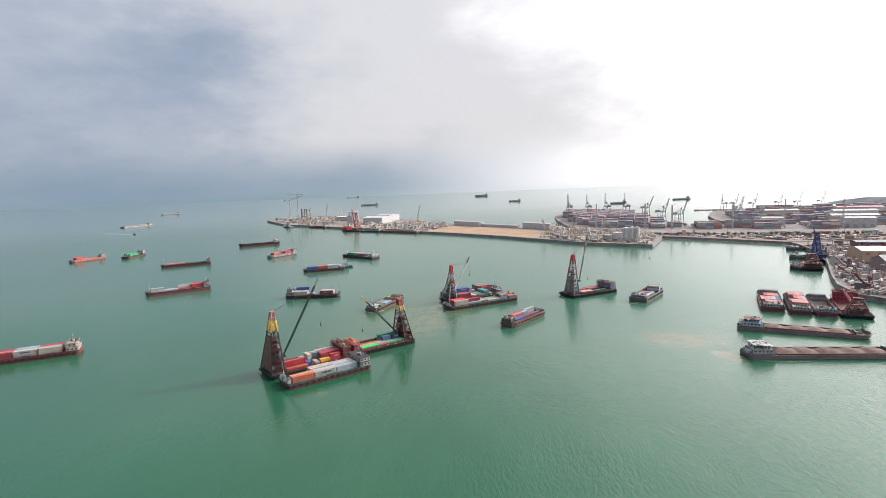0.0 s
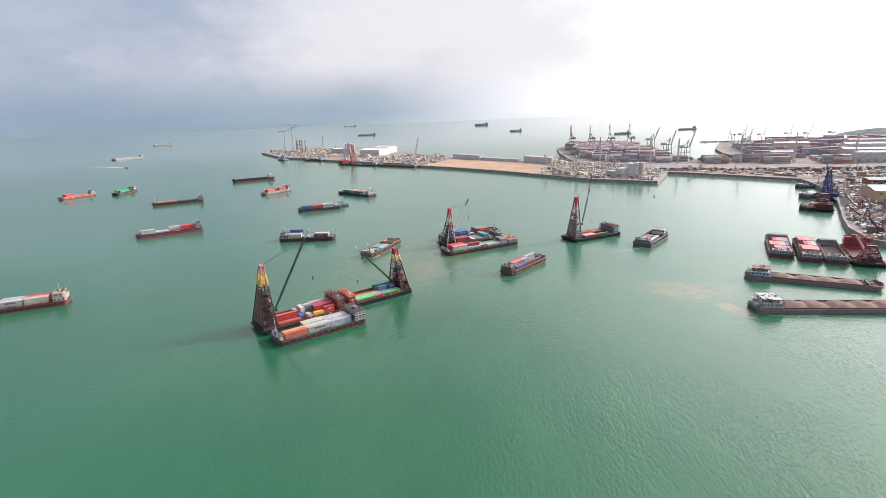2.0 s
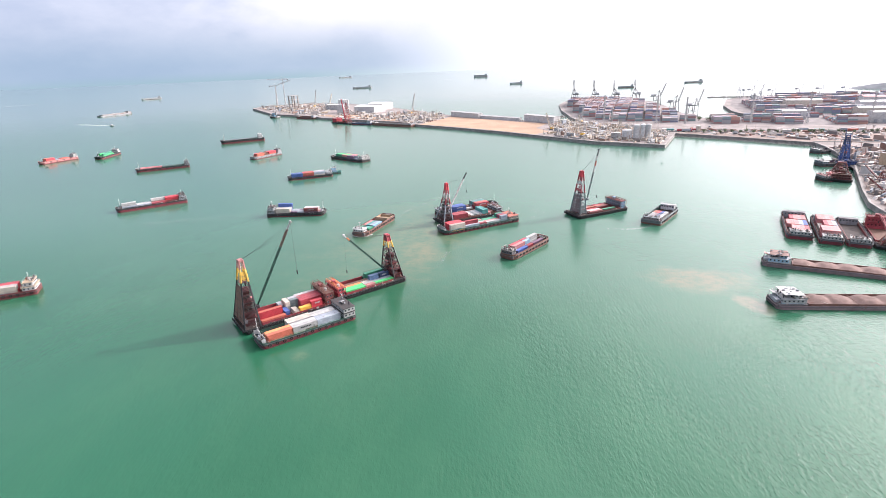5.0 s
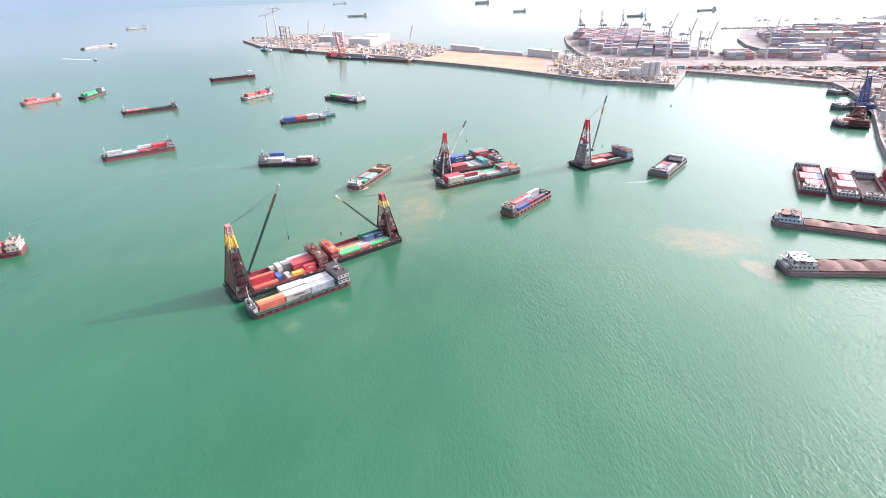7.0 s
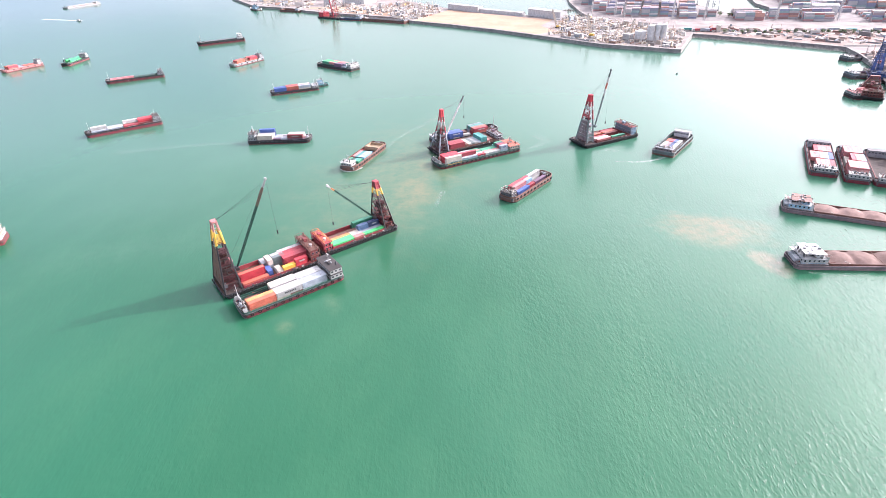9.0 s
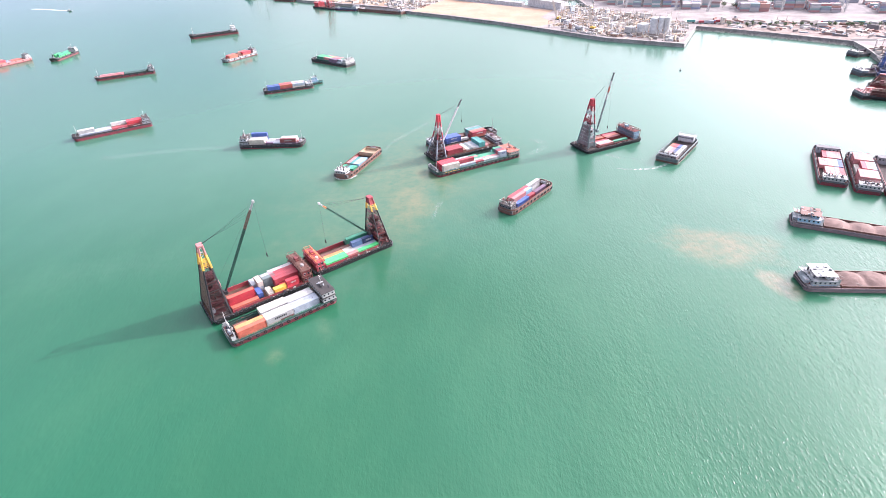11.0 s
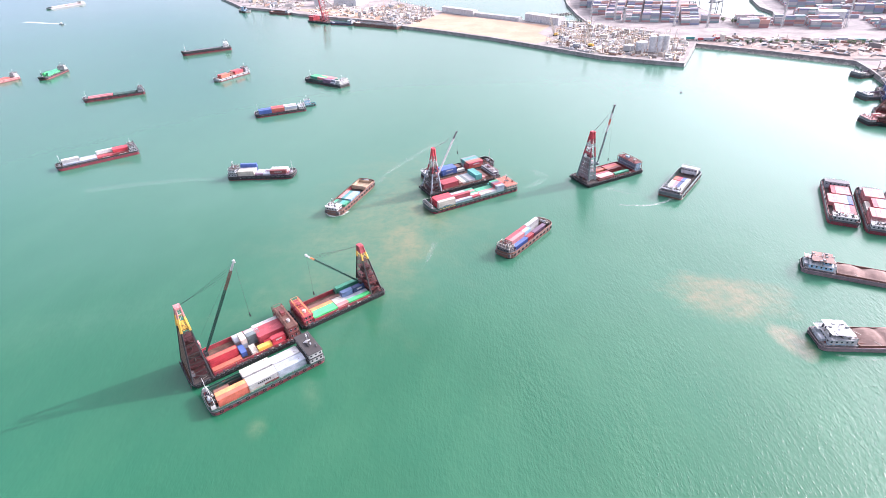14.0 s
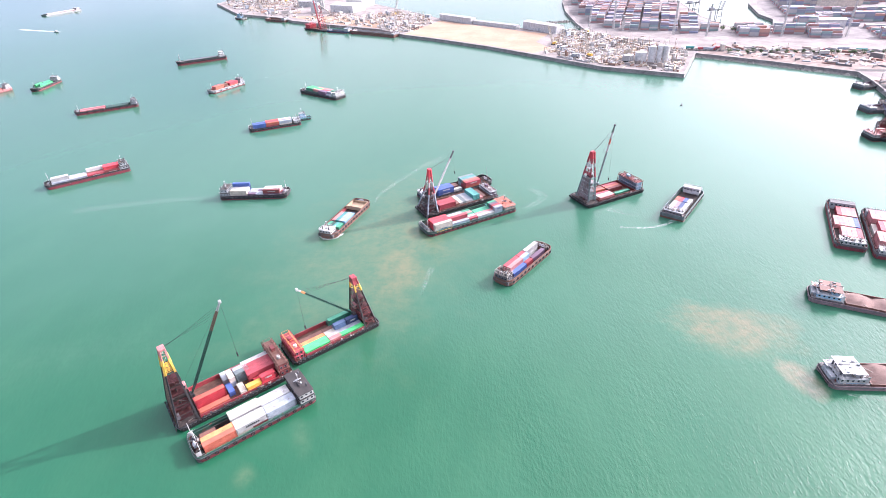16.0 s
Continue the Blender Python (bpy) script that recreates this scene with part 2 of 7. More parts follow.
    far = k.math("MULTIPLY", k.step(out, 250.0, 560.0, 1.0, 0.24), k.step(out, 1500.0, 7000.0, 1.0, 0.12))
    east = k.n("SeparateXYZ", {0: pos}).outputs[0]
    lee = k.math("MULTIPLY", far, k.step(east, -90.0, 130.0, 0.34, 1.0))
    calm = k.step(k.noise(pos, 1 / 90.0, 4.0, 0.55, (1.0, 0.45, 1)), 0.35, 0.68, 0.45, 1.0)
    gust = k.step(k.noise(pos, 1 / 24.0, 3.0, 0.6, (1.0, 0.5, 1)), 0.3, 0.7, 0.7, 1.15)
    turned = k.n("VectorRotate", {"Vector": pos, "Angle": radians(WAVE)}, rotation_type="Z_AXIS").outputs[0]
    across = k.n("VectorRotate", {"Vector": pos, "Angle": radians(WAVE - 34)}, rotation_type="Z_AXIS").outputs[0]
    swell = k.noise(turned, 1 / 12.0, 2.0, 0.5, (0.5, 1.0, 1))
    chop = k.noise(turned, 1 / 3.4, 3.0, 0.55, (0.5, 1.0, 1))
    cross = k.noise(across, 1 / 2.3, 2.0, 0.5, (0.6, 1.0, 1))
    rip = k.noise(turned, 1 / 1.1, 2.0, 0.5, (0.42, 1.0, 1))
    h = k.math("ADD", k.math("ADD", k.math("MULTIPLY", swell, 0.28), k.math("MULTIPLY", chop, 0.24)), k.math("ADD", k.math("MULTIPLY", cross, 0.15), k.math("MULTIPLY", rip, 0.26)))
    # sparse steep wavelets
    peak = k.math("MAXIMUM", k.math("SUBTRACT", k.noise(turned, 1 / 0.62, 1.0, 0.5, (0.42, 1.0, 1)), 0.585), 0.0)
    h = k.math("ADD", h, k.math("MULTIPLY", peak, k.math("MULTIPLY", k.step(east, 20.0, 140.0, 0.25, 1.5), k.step(out, 240.0, 390.0, 1.0, 0.0))))
    nor = k.n("Bump", {"Strength": k.math("MULTIPLY", k.math("MULTIPLY", calm, gust), lee), "Distance": 1.05, "Height": h}).outputs[0]
    # broad sheen from ripples too fine to tell apart, under the sharp glints of the wavelets
    sheen = k.math("ADD", k.step(out, 300.0, 700.0, 0.24, 0.20), k.step(out, 1100.0, 2200.0, 0.0, -0.11))
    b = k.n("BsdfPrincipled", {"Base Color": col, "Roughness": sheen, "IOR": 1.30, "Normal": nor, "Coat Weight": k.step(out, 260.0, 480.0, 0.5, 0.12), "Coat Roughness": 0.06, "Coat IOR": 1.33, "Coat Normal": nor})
    k.n("OutputMaterial", {0: b.outputs[0]})
    return m


def foam_material(name, dense, most=1.0):
    m = bpy.data.materials.new(name)
    m.use_nodes = True
    k = Tree(m.node_tree)
    pos = k.n("NewGeometry").outputs["Position"]
    a = k.step(k.noise(pos, 0.8, 6.0, 0.7, (1, 1, 1)), 0.42 - 0.2 * dense, 0.74 - 0.15 * dense)
    a = k.math("MULTIPLY", a, k.step(k.noise(pos, 0.12, 4.0, 0.6), 0.35 - 0.3 * dense, 0.6 - 0.2 * dense))
    clear = k.n("BsdfTransparent")
    white = k.n("BsdfPrincipled", {"Base Color": (0.62, 0.68, 0.64, 1), "Roughness": 0.8})
    mixed = k.n("MixShader", {0: k.math("MULTIPLY", a, (0.55 - 0.5 * dense * (1 - dense)) * most), 1: clear.outputs[0], 2: white.outputs[0]})
    k.n("OutputMaterial", {0: mixed.outputs[0]})
    return m


WATER, FOAM, THICK_FOAM = water_material(), foam_material("broken_foam", 0.0), foam_material("thick_foam", 1.0)
FAINT_FOAM = foam_material("faint_foam", 1.0, 0.07)
FAINT_PATCH = foam_material("thin_foam", 0.0, 0.6)
MID_FOAM = foam_material("streaky_foam", 0.45)

# ---- kit: mesh building ----
NEAR = [True]  # whether the vessels being built are near enough for frames, locks and single boxes

class MB:
    """Collects faces for one mesh."""

    def __init__(self):
        self.v, self.f = [], []

    def add(self, verts, faces):
        b = len(self.v)
        self.v.extend(tuple(p) for p in verts)
        self.f.extend([tuple(b + i for i in f) for f in faces])
        return self

    def box(self, x0, x1, y0, y1, z0, z1, c=0.0):
        """A box, with its four upright edges and top edges cut by c."""
        if c <= 0:
            self.add([(x, y, z) for z in (z0, z1) for x, y in ((x0, y0), (x1, y0), (x1, y1), (x0, y1))],
                     [(3, 2, 1, 0), (4, 5, 6, 7), (0, 1, 5, 4), (1, 2, 6, 5), (2, 3, 7, 6), (3, 0, 4, 7)])
            return self
        ring = lambda a, z: [(x0 + a, y0 + c, z), (x0 + c, y0 + a, z), (x1 - c, y0 + a, z), (x1 - a, y0 + c, z), (x1 - a, y1 - c, z), (x1 - c, y1 - a, z), (x0 + c, y1 - a, z), (x0 + a, y1 - c, z)]
        return self.loft([ring(0, z0), ring(0, z1 - c), ring(c * 0.7, z1)], True, True)

    def loft(self, rings, bottom=False, top=False, close=True):
        n, b = len(rings[0]), len(self.v)
        for r in rings:
            self.v.extend(tuple(p) for p in r)
        for i in range(len(rings) - 1):
            for j in range(n if close else n - 1):
                a, c = b + i * n + j, b + i * n + (j + 1) % n
                self.f.append((a, c, c + n, a + n))
        if bottom:
            self.f.append(tuple(b + j for j in reversed(range(n))))
        if top:
            self.f.append(tuple(b + (len(rings) - 1) * n + j for j in range(n)))
        return self

    def beam(self, p, q, r, n=4, r2=None):
        p, q = Vector(p), Vector(q)
        d = (q - p).normalized()
        a = d.orthogonal().normalized() if abs(d.z) > 0.99 else d.cross(Vector((0, 0, 1))).normalized()
        c = d.cross(a)
        off = math.pi / 4 if n == 4 else 0
        ring = lambda o, rr: [o + a * rr * math.cos(2 * math.pi * i / n + off) + c * rr * math.sin(2 * math.pi * i / n + off) for i in range(n)]
        return self.loft([ring(p, r), ring(q, r2 or r)], True, True)

    def cyl(self, x, y, z0, z1, r, n=10, r2=None):
        return self.beam((x, y, z0), (x, y, z1), r, n, r2)

    def tube(self, pts, r, n=5):
        for a, b in zip(pts, pts[1:]):
            self.beam(a, b, r, n)
        return self

    def mesh(self, name, mat, smooth=False):
        me = bpy.data.meshes.new(name)
        me.from_pydata(self.v, [], self.f)
        if mat is not False:
            me.materials.append(mat)
        if smooth:
            me.polygons.foreach_set("use_smooth", [True] * len(me.polygons))
        me.update()
        return me


def part(name, mb, mat, parent, label="", smooth=False):
    """One mesh object under a thing or a part."""
    ob = new(name, mb.mesh(name, mat, smooth) if isinstance(mb, MB) else mb)
    ob.parent = parent
    if parent.type == "MESH" and parent.parent is not None:
        ob.matrix_parent_inverse = Matrix()
    return tagged(ob, label)


def thing(name, m, label, category, group="", kind=""):
    ob = new(name)
    ob.empty_display_size = 0.5
    ob.matrix_world = m
    return tagged(ob, label, category, group, kind)


def solid(name, mb, mat, m, label, category, group="", kind="", smooth=False):
    ob = new(name, mb.mesh(name, mat, smooth))
    ob.matrix_world = m
    return tagged(ob, label, category, group, kind)


def outline(L, B, bow, stern, n=7, point=0.6):
    """Deck plan of a hull: x 0..L, y 0..B. bow, stern: lengths of the rounding at x = 0 and x = L; point: 0.4 blunt, 1 round, above 1 sharp."""
    h = B / 2
    near = [(bow * (1 - math.sin(a) ** point), h * (1 - math.cos(a) ** point)) for a in [math.pi / 2 * (1 - i / n) for i in range(n + 1)]] if bow else [(0.0, h), (0.0, 0.0)]
    near = [(x, max(0.0, min(h, y))) for x, y in near]
    near += [(L - stern + stern * math.sin(math.pi / 2 * i / 4), stern * (1 - math.cos(math.pi / 2 * i / 4))) for i in range(5)] if stern else [(L, 0.0)]
    return near + [(x, B - y) for x, y in reversed(near[1:])]


def tyre_mesh():
    mb = MB()
    R, r, n, k = 0.62, 0.26, 12, 6
    rings = [[((R + r * math.cos(b)) * math.cos(a), r * 0.9 * math.sin(b), (R + r * math.cos(b)) * math.sin(a)) for b in [2 * math.pi * j / k for j in range(k)]] for a in [2 * math.pi * i / n for i in range(n)]]
    mb.loft(rings + [rings[0]])
    return mb.mesh("tyre", RUBBER, True)


TYRE = tyre_mesh()


def hull(v, L, B, free, bow=6.0, stern=2.0, boot=0.9, low="boot", side="black", bulwark=0.9, sheer=0.8, tyres=(), point=0.6, deck=DECK, deck_z=None, rake=2.0, flip=False, strake=True):
    """Hull parts under v, x 0..L with the bow at x = 0 (or at x = L when flip), y 0..B, waterline at z = 0."""
    pl = outline(L, B, bow, stern, point=point)
    pl = pl[::-1] if flip else pl
    fx = (lambda x: L - x) if flip else (lambda x: x)
    rise = lambda x: sheer * max(0.0, 1 - x / (L * 0.22)) ** 2

    def ring(z, inset=0.0, rk=0.0, lift=True):
        out = []
        for x, y in pl:
            xx = x + (rk if x < bow * 0.99 + 0.01 else 0) * max(0.0, 1 - x / max(bow, 0.1)) - (rk * 0.3 if x > L - 0.1 else 0)
            sx, sy = (L / 2 - xx) / (L / 2), (B / 2 - y) / (B / 2)
            out.append((fx(xx + inset * sx), y + inset * sy, z + (rise(x) if lift else 0)))
        return out

    part("boot_topping", MB().loft([ring(-1.6, 0.6, rake * 1.4, False), ring(0.0, 0.15, rake * 0.6, False), ring(boot, 0.04, rake * 0.35, False)], True), P(low, 0.4), v, "faded red anti-fouling paint" if low == "boot" else "")
    part("hull_side", MB().loft([ring(boot, 0.04, rake * 0.35, False), ring(free), ring(free + bulwark)]), P(side, 0.5), v)
    part("bulwark", MB().loft([ring(free + bulwark), ring(free + bulwark + 0.06), ring(free + bulwark + 0.06, 0.22), ring(free + 0.02, 0.22)]), P(side, 0.3), v)
    dz = deck_z if deck_z is not None else free
    part("deck", MB().loft([ring(dz - 0.05, 0.2, lift=deck_z is None), ring(dz, 0.2, lift=deck_z is None)], False, True), deck, v)
    if strake:
        part("rubbing_strake", MB().loft([ring(free - 0.25, 0.0), ring(free - 0.2, -0.14), ring(free + 0.02, -0.14), ring(free + 0.07, 0.0)]), P("darkgrey", 0.5), v)
    for x0, x1, y, step in tyres:
        n = max(1, int((x1 - x0) / step))
        for i in range(n + 1):
            t = part("tyre_fender", TYRE, RUBBER, v)
            t.location = (x0 + (x1 - x0) * i / n, y, free - 0.5 + 0.12 * math.sin(i * 2.3))
            t.rotation_euler = (0, 0, 0.1 * math.sin(i * 5.1))
    return v


def railing(name, v, pts, h=1.05, step=1.6, mat=None, closed=False, r=0.035):
    mb = MB()
    pts = [Vector(p) for p in pts] + ([Vector(pts[0])] if closed else [])
    for a, b in zip(pts, pts[1:]):
        n = max(1, int((b - a).length / step))
        for i in range(n + 1):
            p = a.lerp(b, i / n)
            mb.beam(p, p + Vector((0, 0, h)), r)
        for z in (h, h * 0.55):
            mb.beam(a + Vector((0, 0, z)), b + Vector((0, 0, z)), r)
    return part(name, mb, mat or P("white", 0.3), v)


def windows_on(wall, x0, x1, y0, y1, z0, n, side, w=0.8, h=0.8):
    """n panes with frames along one side of a house: side is 'x0', 'x1', 'y0' or 'y1'."""
    for i in range(n):
        t = (i + 0.5) / n
        if side[0] == "y":
            y = y0 if side == "y0" else y1
            s = -1 if side == "y0" else 1
            x = x0 + (x1 - x0) * t
            fr = MB().box(x - w / 2 - 0.08, x + w / 2 + 0.08, min(y, y + s * 0.05), max(y, y + s * 0.05), z0 - 0.08, z0 + h + 0.08)
            gl = MB().box(x - w / 2, x + w / 2, min(y + s * 0.05, y + s * 0.07), max(y + s * 0.05, y + s * 0.07), z0, z0 + h)
        else:
            x = x0 if side == "x0" else x1
            s = -1 if side == "x0" else 1
            y = y0 + (y1 - y0) * t
            fr = MB().box(min(x, x + s * 0.05), max(x, x + s * 0.05), y - w / 2 - 0.08, y + w / 2 + 0.08, z0 - 0.08, z0 + h + 0.08)
            gl = MB().box(min(x + s * 0.05, x + s * 0.07), max(x + s * 0.05, x + s * 0.07), y - w / 2, y + w / 2, z0, z0 + h)
        if NEAR[0]:
            part("window_frame", fr, P("grey", 0.3), wall)
        part("pane", gl, GLASS, wall)


def house(v, x0, x1, y0, y1, z0, storeys=2, wall="white", roof="white", trim="darkgreen", step_in=0.8, facing="x0", mast=True, funnel=True, h=2.5, rails=True, win=(0.8, 0.8), name="deckhouse", trimmed=True):
    """A deckhouse of stacked storeys, each a little smaller, with windows, roof edges, rails, mast and funnel."""
    z = z0
    for s in range(storeys):
        i = step_in * s
        a0, a1, b0, b1 = x0 + i, x1 - i, y0 + i * 0.6, y1 - i * 0.6
        w = part(name, MB().box(a0, a1, b0, b1, z, z + h, 0.12), P(wall, 0.3), v)
        for side, n in (("y0", max(1, int((a1 - a0) / 1.9))), ("y1", max(1, int((a1 - a0) / 1.9))), ("x0", max(2, int((b1 - b0) / 1.8))), ("x1", max(2, int((b1 - b0) / 1.8)))):
            windows_on(w, a0, a1, b0, b1, z + 1.05, n, side, *win)
        part("roof", MB().box(a0 - 0.35, a1 + 0.35, b0 - 0.35, b1 + 0.35, z + h, z + h + 0.14, 0.04), P(roof, 0.4), v)
        if trimmed:
            part("painted_band", MB().box(a0 - 0.03, a1 + 0.03, b0 - 0.03, b1 + 0.03, z + 0.0, z + 0.32), P(trim, 0.3), v)
        if rails:
            zz = z + h + 0.14
            railing("railing", v, [(a0 - 0.25, b0 - 0.25, zz), (a1 + 0.25, b0 - 0.25, zz), (a1 + 0.25, b1 + 0.25, zz), (a0 - 0.25, b1 + 0.25, zz)], 0.95, 1.5, closed=True)
        z += h + 0.14
    cx, cy = (x0 + x1) / 2, (y0 + y1) / 2
    part("roof_locker", MB().box(cx - 0.9, cx - 0.1, cy + 0.6, cy + 1.4, z, z + 0.8, 0.05), P("grey", 0.4), v)
    part("roof_locker", MB().box(cx + 0.3, cx + 0.9, cy - 1.6, cy - 0.8, z, z + 0.6, 0.05), P("grey", 0.4), v)
    if mast:
        mb = MB().cyl(cx, cy, z, z + 4.5, 0.12, 8, 0.06)
        mb.beam((cx, cy - 1.4, z + 3.0), (cx, cy + 1.4, z + 3.0), 0.05).beam((cx, cy - 0.9, z + 3.8), (cx, cy + 0.9, z + 3.8), 0.04).beam((cx - 0.9, cy, z), (cx, cy, z + 2.6), 0.05)
        part("mast", mb, P("white", 0.3), v)
        part("radar", MB().box(cx - 0.15, cx + 0.15, cy - 0.9, cy + 0.9, z + 4.5, z + 4.7, 0.03), P("white", 0.2), v)
    if funnel:
        fx = x1 - 1.2 if facing == "x0" else x0 + 1.2
        for s in (-1, 1):
            part("funnel", MB().cyl(fx, cy + s * (y1 - y0) * 0.28, z - 0.2, z + 1.6, 0.38, 10).cyl(fx, cy + s * (y1 - y0) * 0.28, z + 1.6, z + 2.0, 0.22, 8), P("darkgrey", 0.5), v)
    return z


def bollards(v, spots, z):
    for x, y in spots:
        part("bollard", MB().cyl(x - 0.3, y, z, z + 0.6, 0.16, 8).cyl(x + 0.3, y, z, z + 0.6, 0.16, 8).box(x - 0.6, x + 0.6, y - 0.22, y + 0.22, z, z + 0.06), P("black", 0.5), v)


def coaming(v, x0, x1, y0, y1, z0, z1, col="maroon", ribs=True, t=0.22):
    mb = MB().box(x0, x1, y0, y0 + t, z0, z1).box(x0, x1, y1 - t, y1, z0, z1).box(x0, x0 + t, y0 + t, y1 - t, z0, z1).box(x1 - t, x1, y0 + t, y1 - t, z0, z1)
    mb.box(x0 - 0.12, x1 + 0.12, y0 - 0.12, y0, z1 - 0.12, z1 + 0.05).box(x0 - 0.12, x1 + 0.12, y1, y1 + 0.12, z1 - 0.12, z1 + 0.05)
    if ribs:
        for i in range(int((x1 - x0) / 1.6) + 1):
            x = x0 + 0.1 + i * 1.6
            mb.box(x, x + 0.12, y0 - 0.14, y0, z0, z1 - 0.12).box(x, x + 0.12, y1, y1 + 0.14, z0, z1 - 0.12)
    part("hold_coaming", mb, P(col, 0.6), v)


def deck_gear(v, zones, seed, label="rusty deck gear, drums, pipes and rope"):
    """Small gear strewn on decks: lockers, drums, pipes and coils. zones: x0, x1, y0, y1, z, count."""
    r = random.Random(seed)
    mb = MB()
    for x0, x1, y0, y1, z, n in zones:
        for i in range(n):
            x, y, k = r.uniform(x0, x1), r.uniform(y0, y1), r.random()
            if k < 0.4:
                a, b, h = r.uniform(0.3, 1.3), r.uniform(0.25, 0.8), r.uniform(0.3, 1.2)
                mb.box(x - a / 2, x + a / 2, y - b / 2, y + b / 2, z, z + h, 0.05)
            elif k < 0.6:
                mb.cyl(x, y, z, z + r.uniform(0.5, 1.0), r.uniform(0.2, 0.35), 8)
            elif k < 0.8:
                l, a = r.uniform(1.0, 4.0), r.choice((0, 0, 1.57))
                mb.beam((x, y, z + 0.2), (x + l * math.cos(a), min(y1, y + l * math.sin(a)), z + 0.2 + r.uniform(0, 0.3)), r.uniform(0.06, 0.16), 5)
            elif k < 0.93:
                mb.cyl(x, y, z, z + 0.35, r.uniform(0.4, 0.6), 10)
            else:
                mb.beam((x, y, z), (x, y, z + r.uniform(1.5, 3.0)), 0.07, 5)
    ob = part("deck_gear", mb, GEAR, v, label)
    ob["kind"] = "stuff"
    return ob


# ---- containers ----
def container_meshes(L):
    W, H, pitch, dep = 2.438, 2.591, 0.30, 0.045
    body, roof, door = MB(), MB(), MB()
    n = int((L - 0.5) / pitch)
    x0 = (L - n * pitch) / 2
    prof = []
    for i in range(n):
        a = x0 + i * pitch
        prof += [(a, 0.0), (a + 0.08, 0.0), (a + 0.15, dep), (a + 0.23, dep)]
    prof.append((x0 + n * pitch, 0.0))
    for s in (0, 1):
        yy = [(x, 0.03 + d) if s == 0 else (x, W - 0.03 - d) for x, d in prof]
        lo, hi = [(x, y, 0.15) for x, y in yy], [(x, y, H - 0.12) for x, y in yy]
        body.loft([lo, hi] if s == 0 else [hi, lo], close=False)
        y0, y1 = (0.0, 0.10) if s == 0 else (W - 0.10, W)
        body.box(0.0, L, y0, y1, 0.0, 0.15).box(0.0, L, y0, y1, H - 0.12, H)
        for x in (0.0, L - 0.16):
            body.box(x, x + 0.16, y0, y0 + 0.12 if s == 0 else y1, 0.15, H - 0.12)
    body.box(0.1, L - 0.1, 0.1, W - 0.1, 0.05, 0.15)
    body.box(0.04, 0.1, 0.12, W - 0.12, 0.15, H - 0.1)
    body.box(0.0, 0.12, 0.1, W - 0.1, H - 0.14, H).box(L - 0.12, L, 0.1, W - 0.1, H - 0.14, H).box(L - 0.12, L, 0.1, W - 0.1, 0.0, 0.15)
    m = int((L - 0.3) / 0.6)
    rx = []
    for i in range(m):
        a = 0.15 + i * (L - 0.3) / m
        rx += [(a, 0.0), (a + 0.2, 0.0), (a + 0.28, 0.012), (a + 0.5, 0.012)]
    rx.append((L - 0.15, 0.0))
    roof.loft([[(x, 0.1, H - 0.045 + d) for x, d in rx], [(x, W - 0.1, H - 0.045 + d) for x, d in rx]][::-1], close=False)
    door.box(L - 0.06, L - 0.02, 0.13, W / 2 - 0.015, 0.16, H - 0.15)
    for y in (0.45, 0.85):
        door.beam((L - 0.005, y, 0.12), (L - 0.005, y, H - 0.12), 0.025, 5)
    door2 = MB()
    door2.box(L - 0.06, L - 0.02, W / 2 + 0.015, W - 0.13, 0.16, H - 0.15)
    for y in (W - 0.45, W - 0.85):
        door2.beam((L - 0.005, y, 0.12), (L - 0.005, y, H - 0.12), 0.025, 5)
    return [b.mesh(n, P("grey", 0.2)) for n, b in (("container_body", body), ("container_roof", roof), ("container_door", door), ("container_door", door2))]


BOX = {40: container_meshes(12.192), 20: container_meshes(6.058)}
WORD = {"red": "red", "brightred": "bright red", "orange": "orange", "amber": "amber yellow", "maroon": "dark red", "brown": "brown", "pink": "faded pink-red", "white": "white", "cream": "cream", "grey": "grey", "bluegrey": "pale blue-grey", "blue": "blue", "navy": "navy blue",
        "skyblue": "light blue", "teal": "teal", "steelblue": "steel blue", "green": "green", "lightgreen": "bright green", "darkgreen": "dark green", "yellow": "yellow", "slate": "dull grey-green", "mauve": "faded mauve", "purple": "dull purple", "darkgrey": "dark grey"}


def box(vm, x, y, z, size, col, where, across=False, mark=None, roofcol=None):
    """A shipping container on a vessel of pose vm, its lower corner at (x, y, z)."""
    m = vm @ (Matrix.Translation((x + 2.438, y, z)) @ pose(0, 0, 0, 0, 0, 90) if across else Matrix.Translation((x, y, z)))
    jig = random.Random(round(x * 31 + y * 17 + z * 7 + vm.translation.x))
    m = m @ Matrix.Translation((jig.uniform(-0.06, 0.06), jig.uniform(-0.02, 0.02), 0))
    body, roof, d1, d2 = BOX[size]
    ob = new("shipping_container", body)
    ob.matrix_world = m
    tagged(ob, "%s %s-foot steel container %s" % (WORD[col], "forty" if size == 40 else "twenty", where), "container", "containers " + where)
    for nm, me, c in (("roof_panel", roof, roofcol or col), ("door", d1, col), ("door", d2, col)):
        p = new(nm, me)
        p.parent = ob
        p.material_slots[0].link = "OBJECT"
        p.material_slots[0].material = P(c, 0.5)
    ob.material_slots[0].link = "OBJECT"
    ob.material_slots[0].material = P(col, 0.25)
    if mark:
        L = 12.192 if size == 40 else 6.058
        mb = MB()
        jx = L * 0.30
        for i in range(7):
            mb.box(jx + i * L * 0.065, jx + i * L * 0.065 + L * 0.048, -0.012, 0.02, 1.0, 1.75)
        part("lettering_bar", mb, P(mark, 0.1), ob, "painted lettering as plain bars")
    return ob


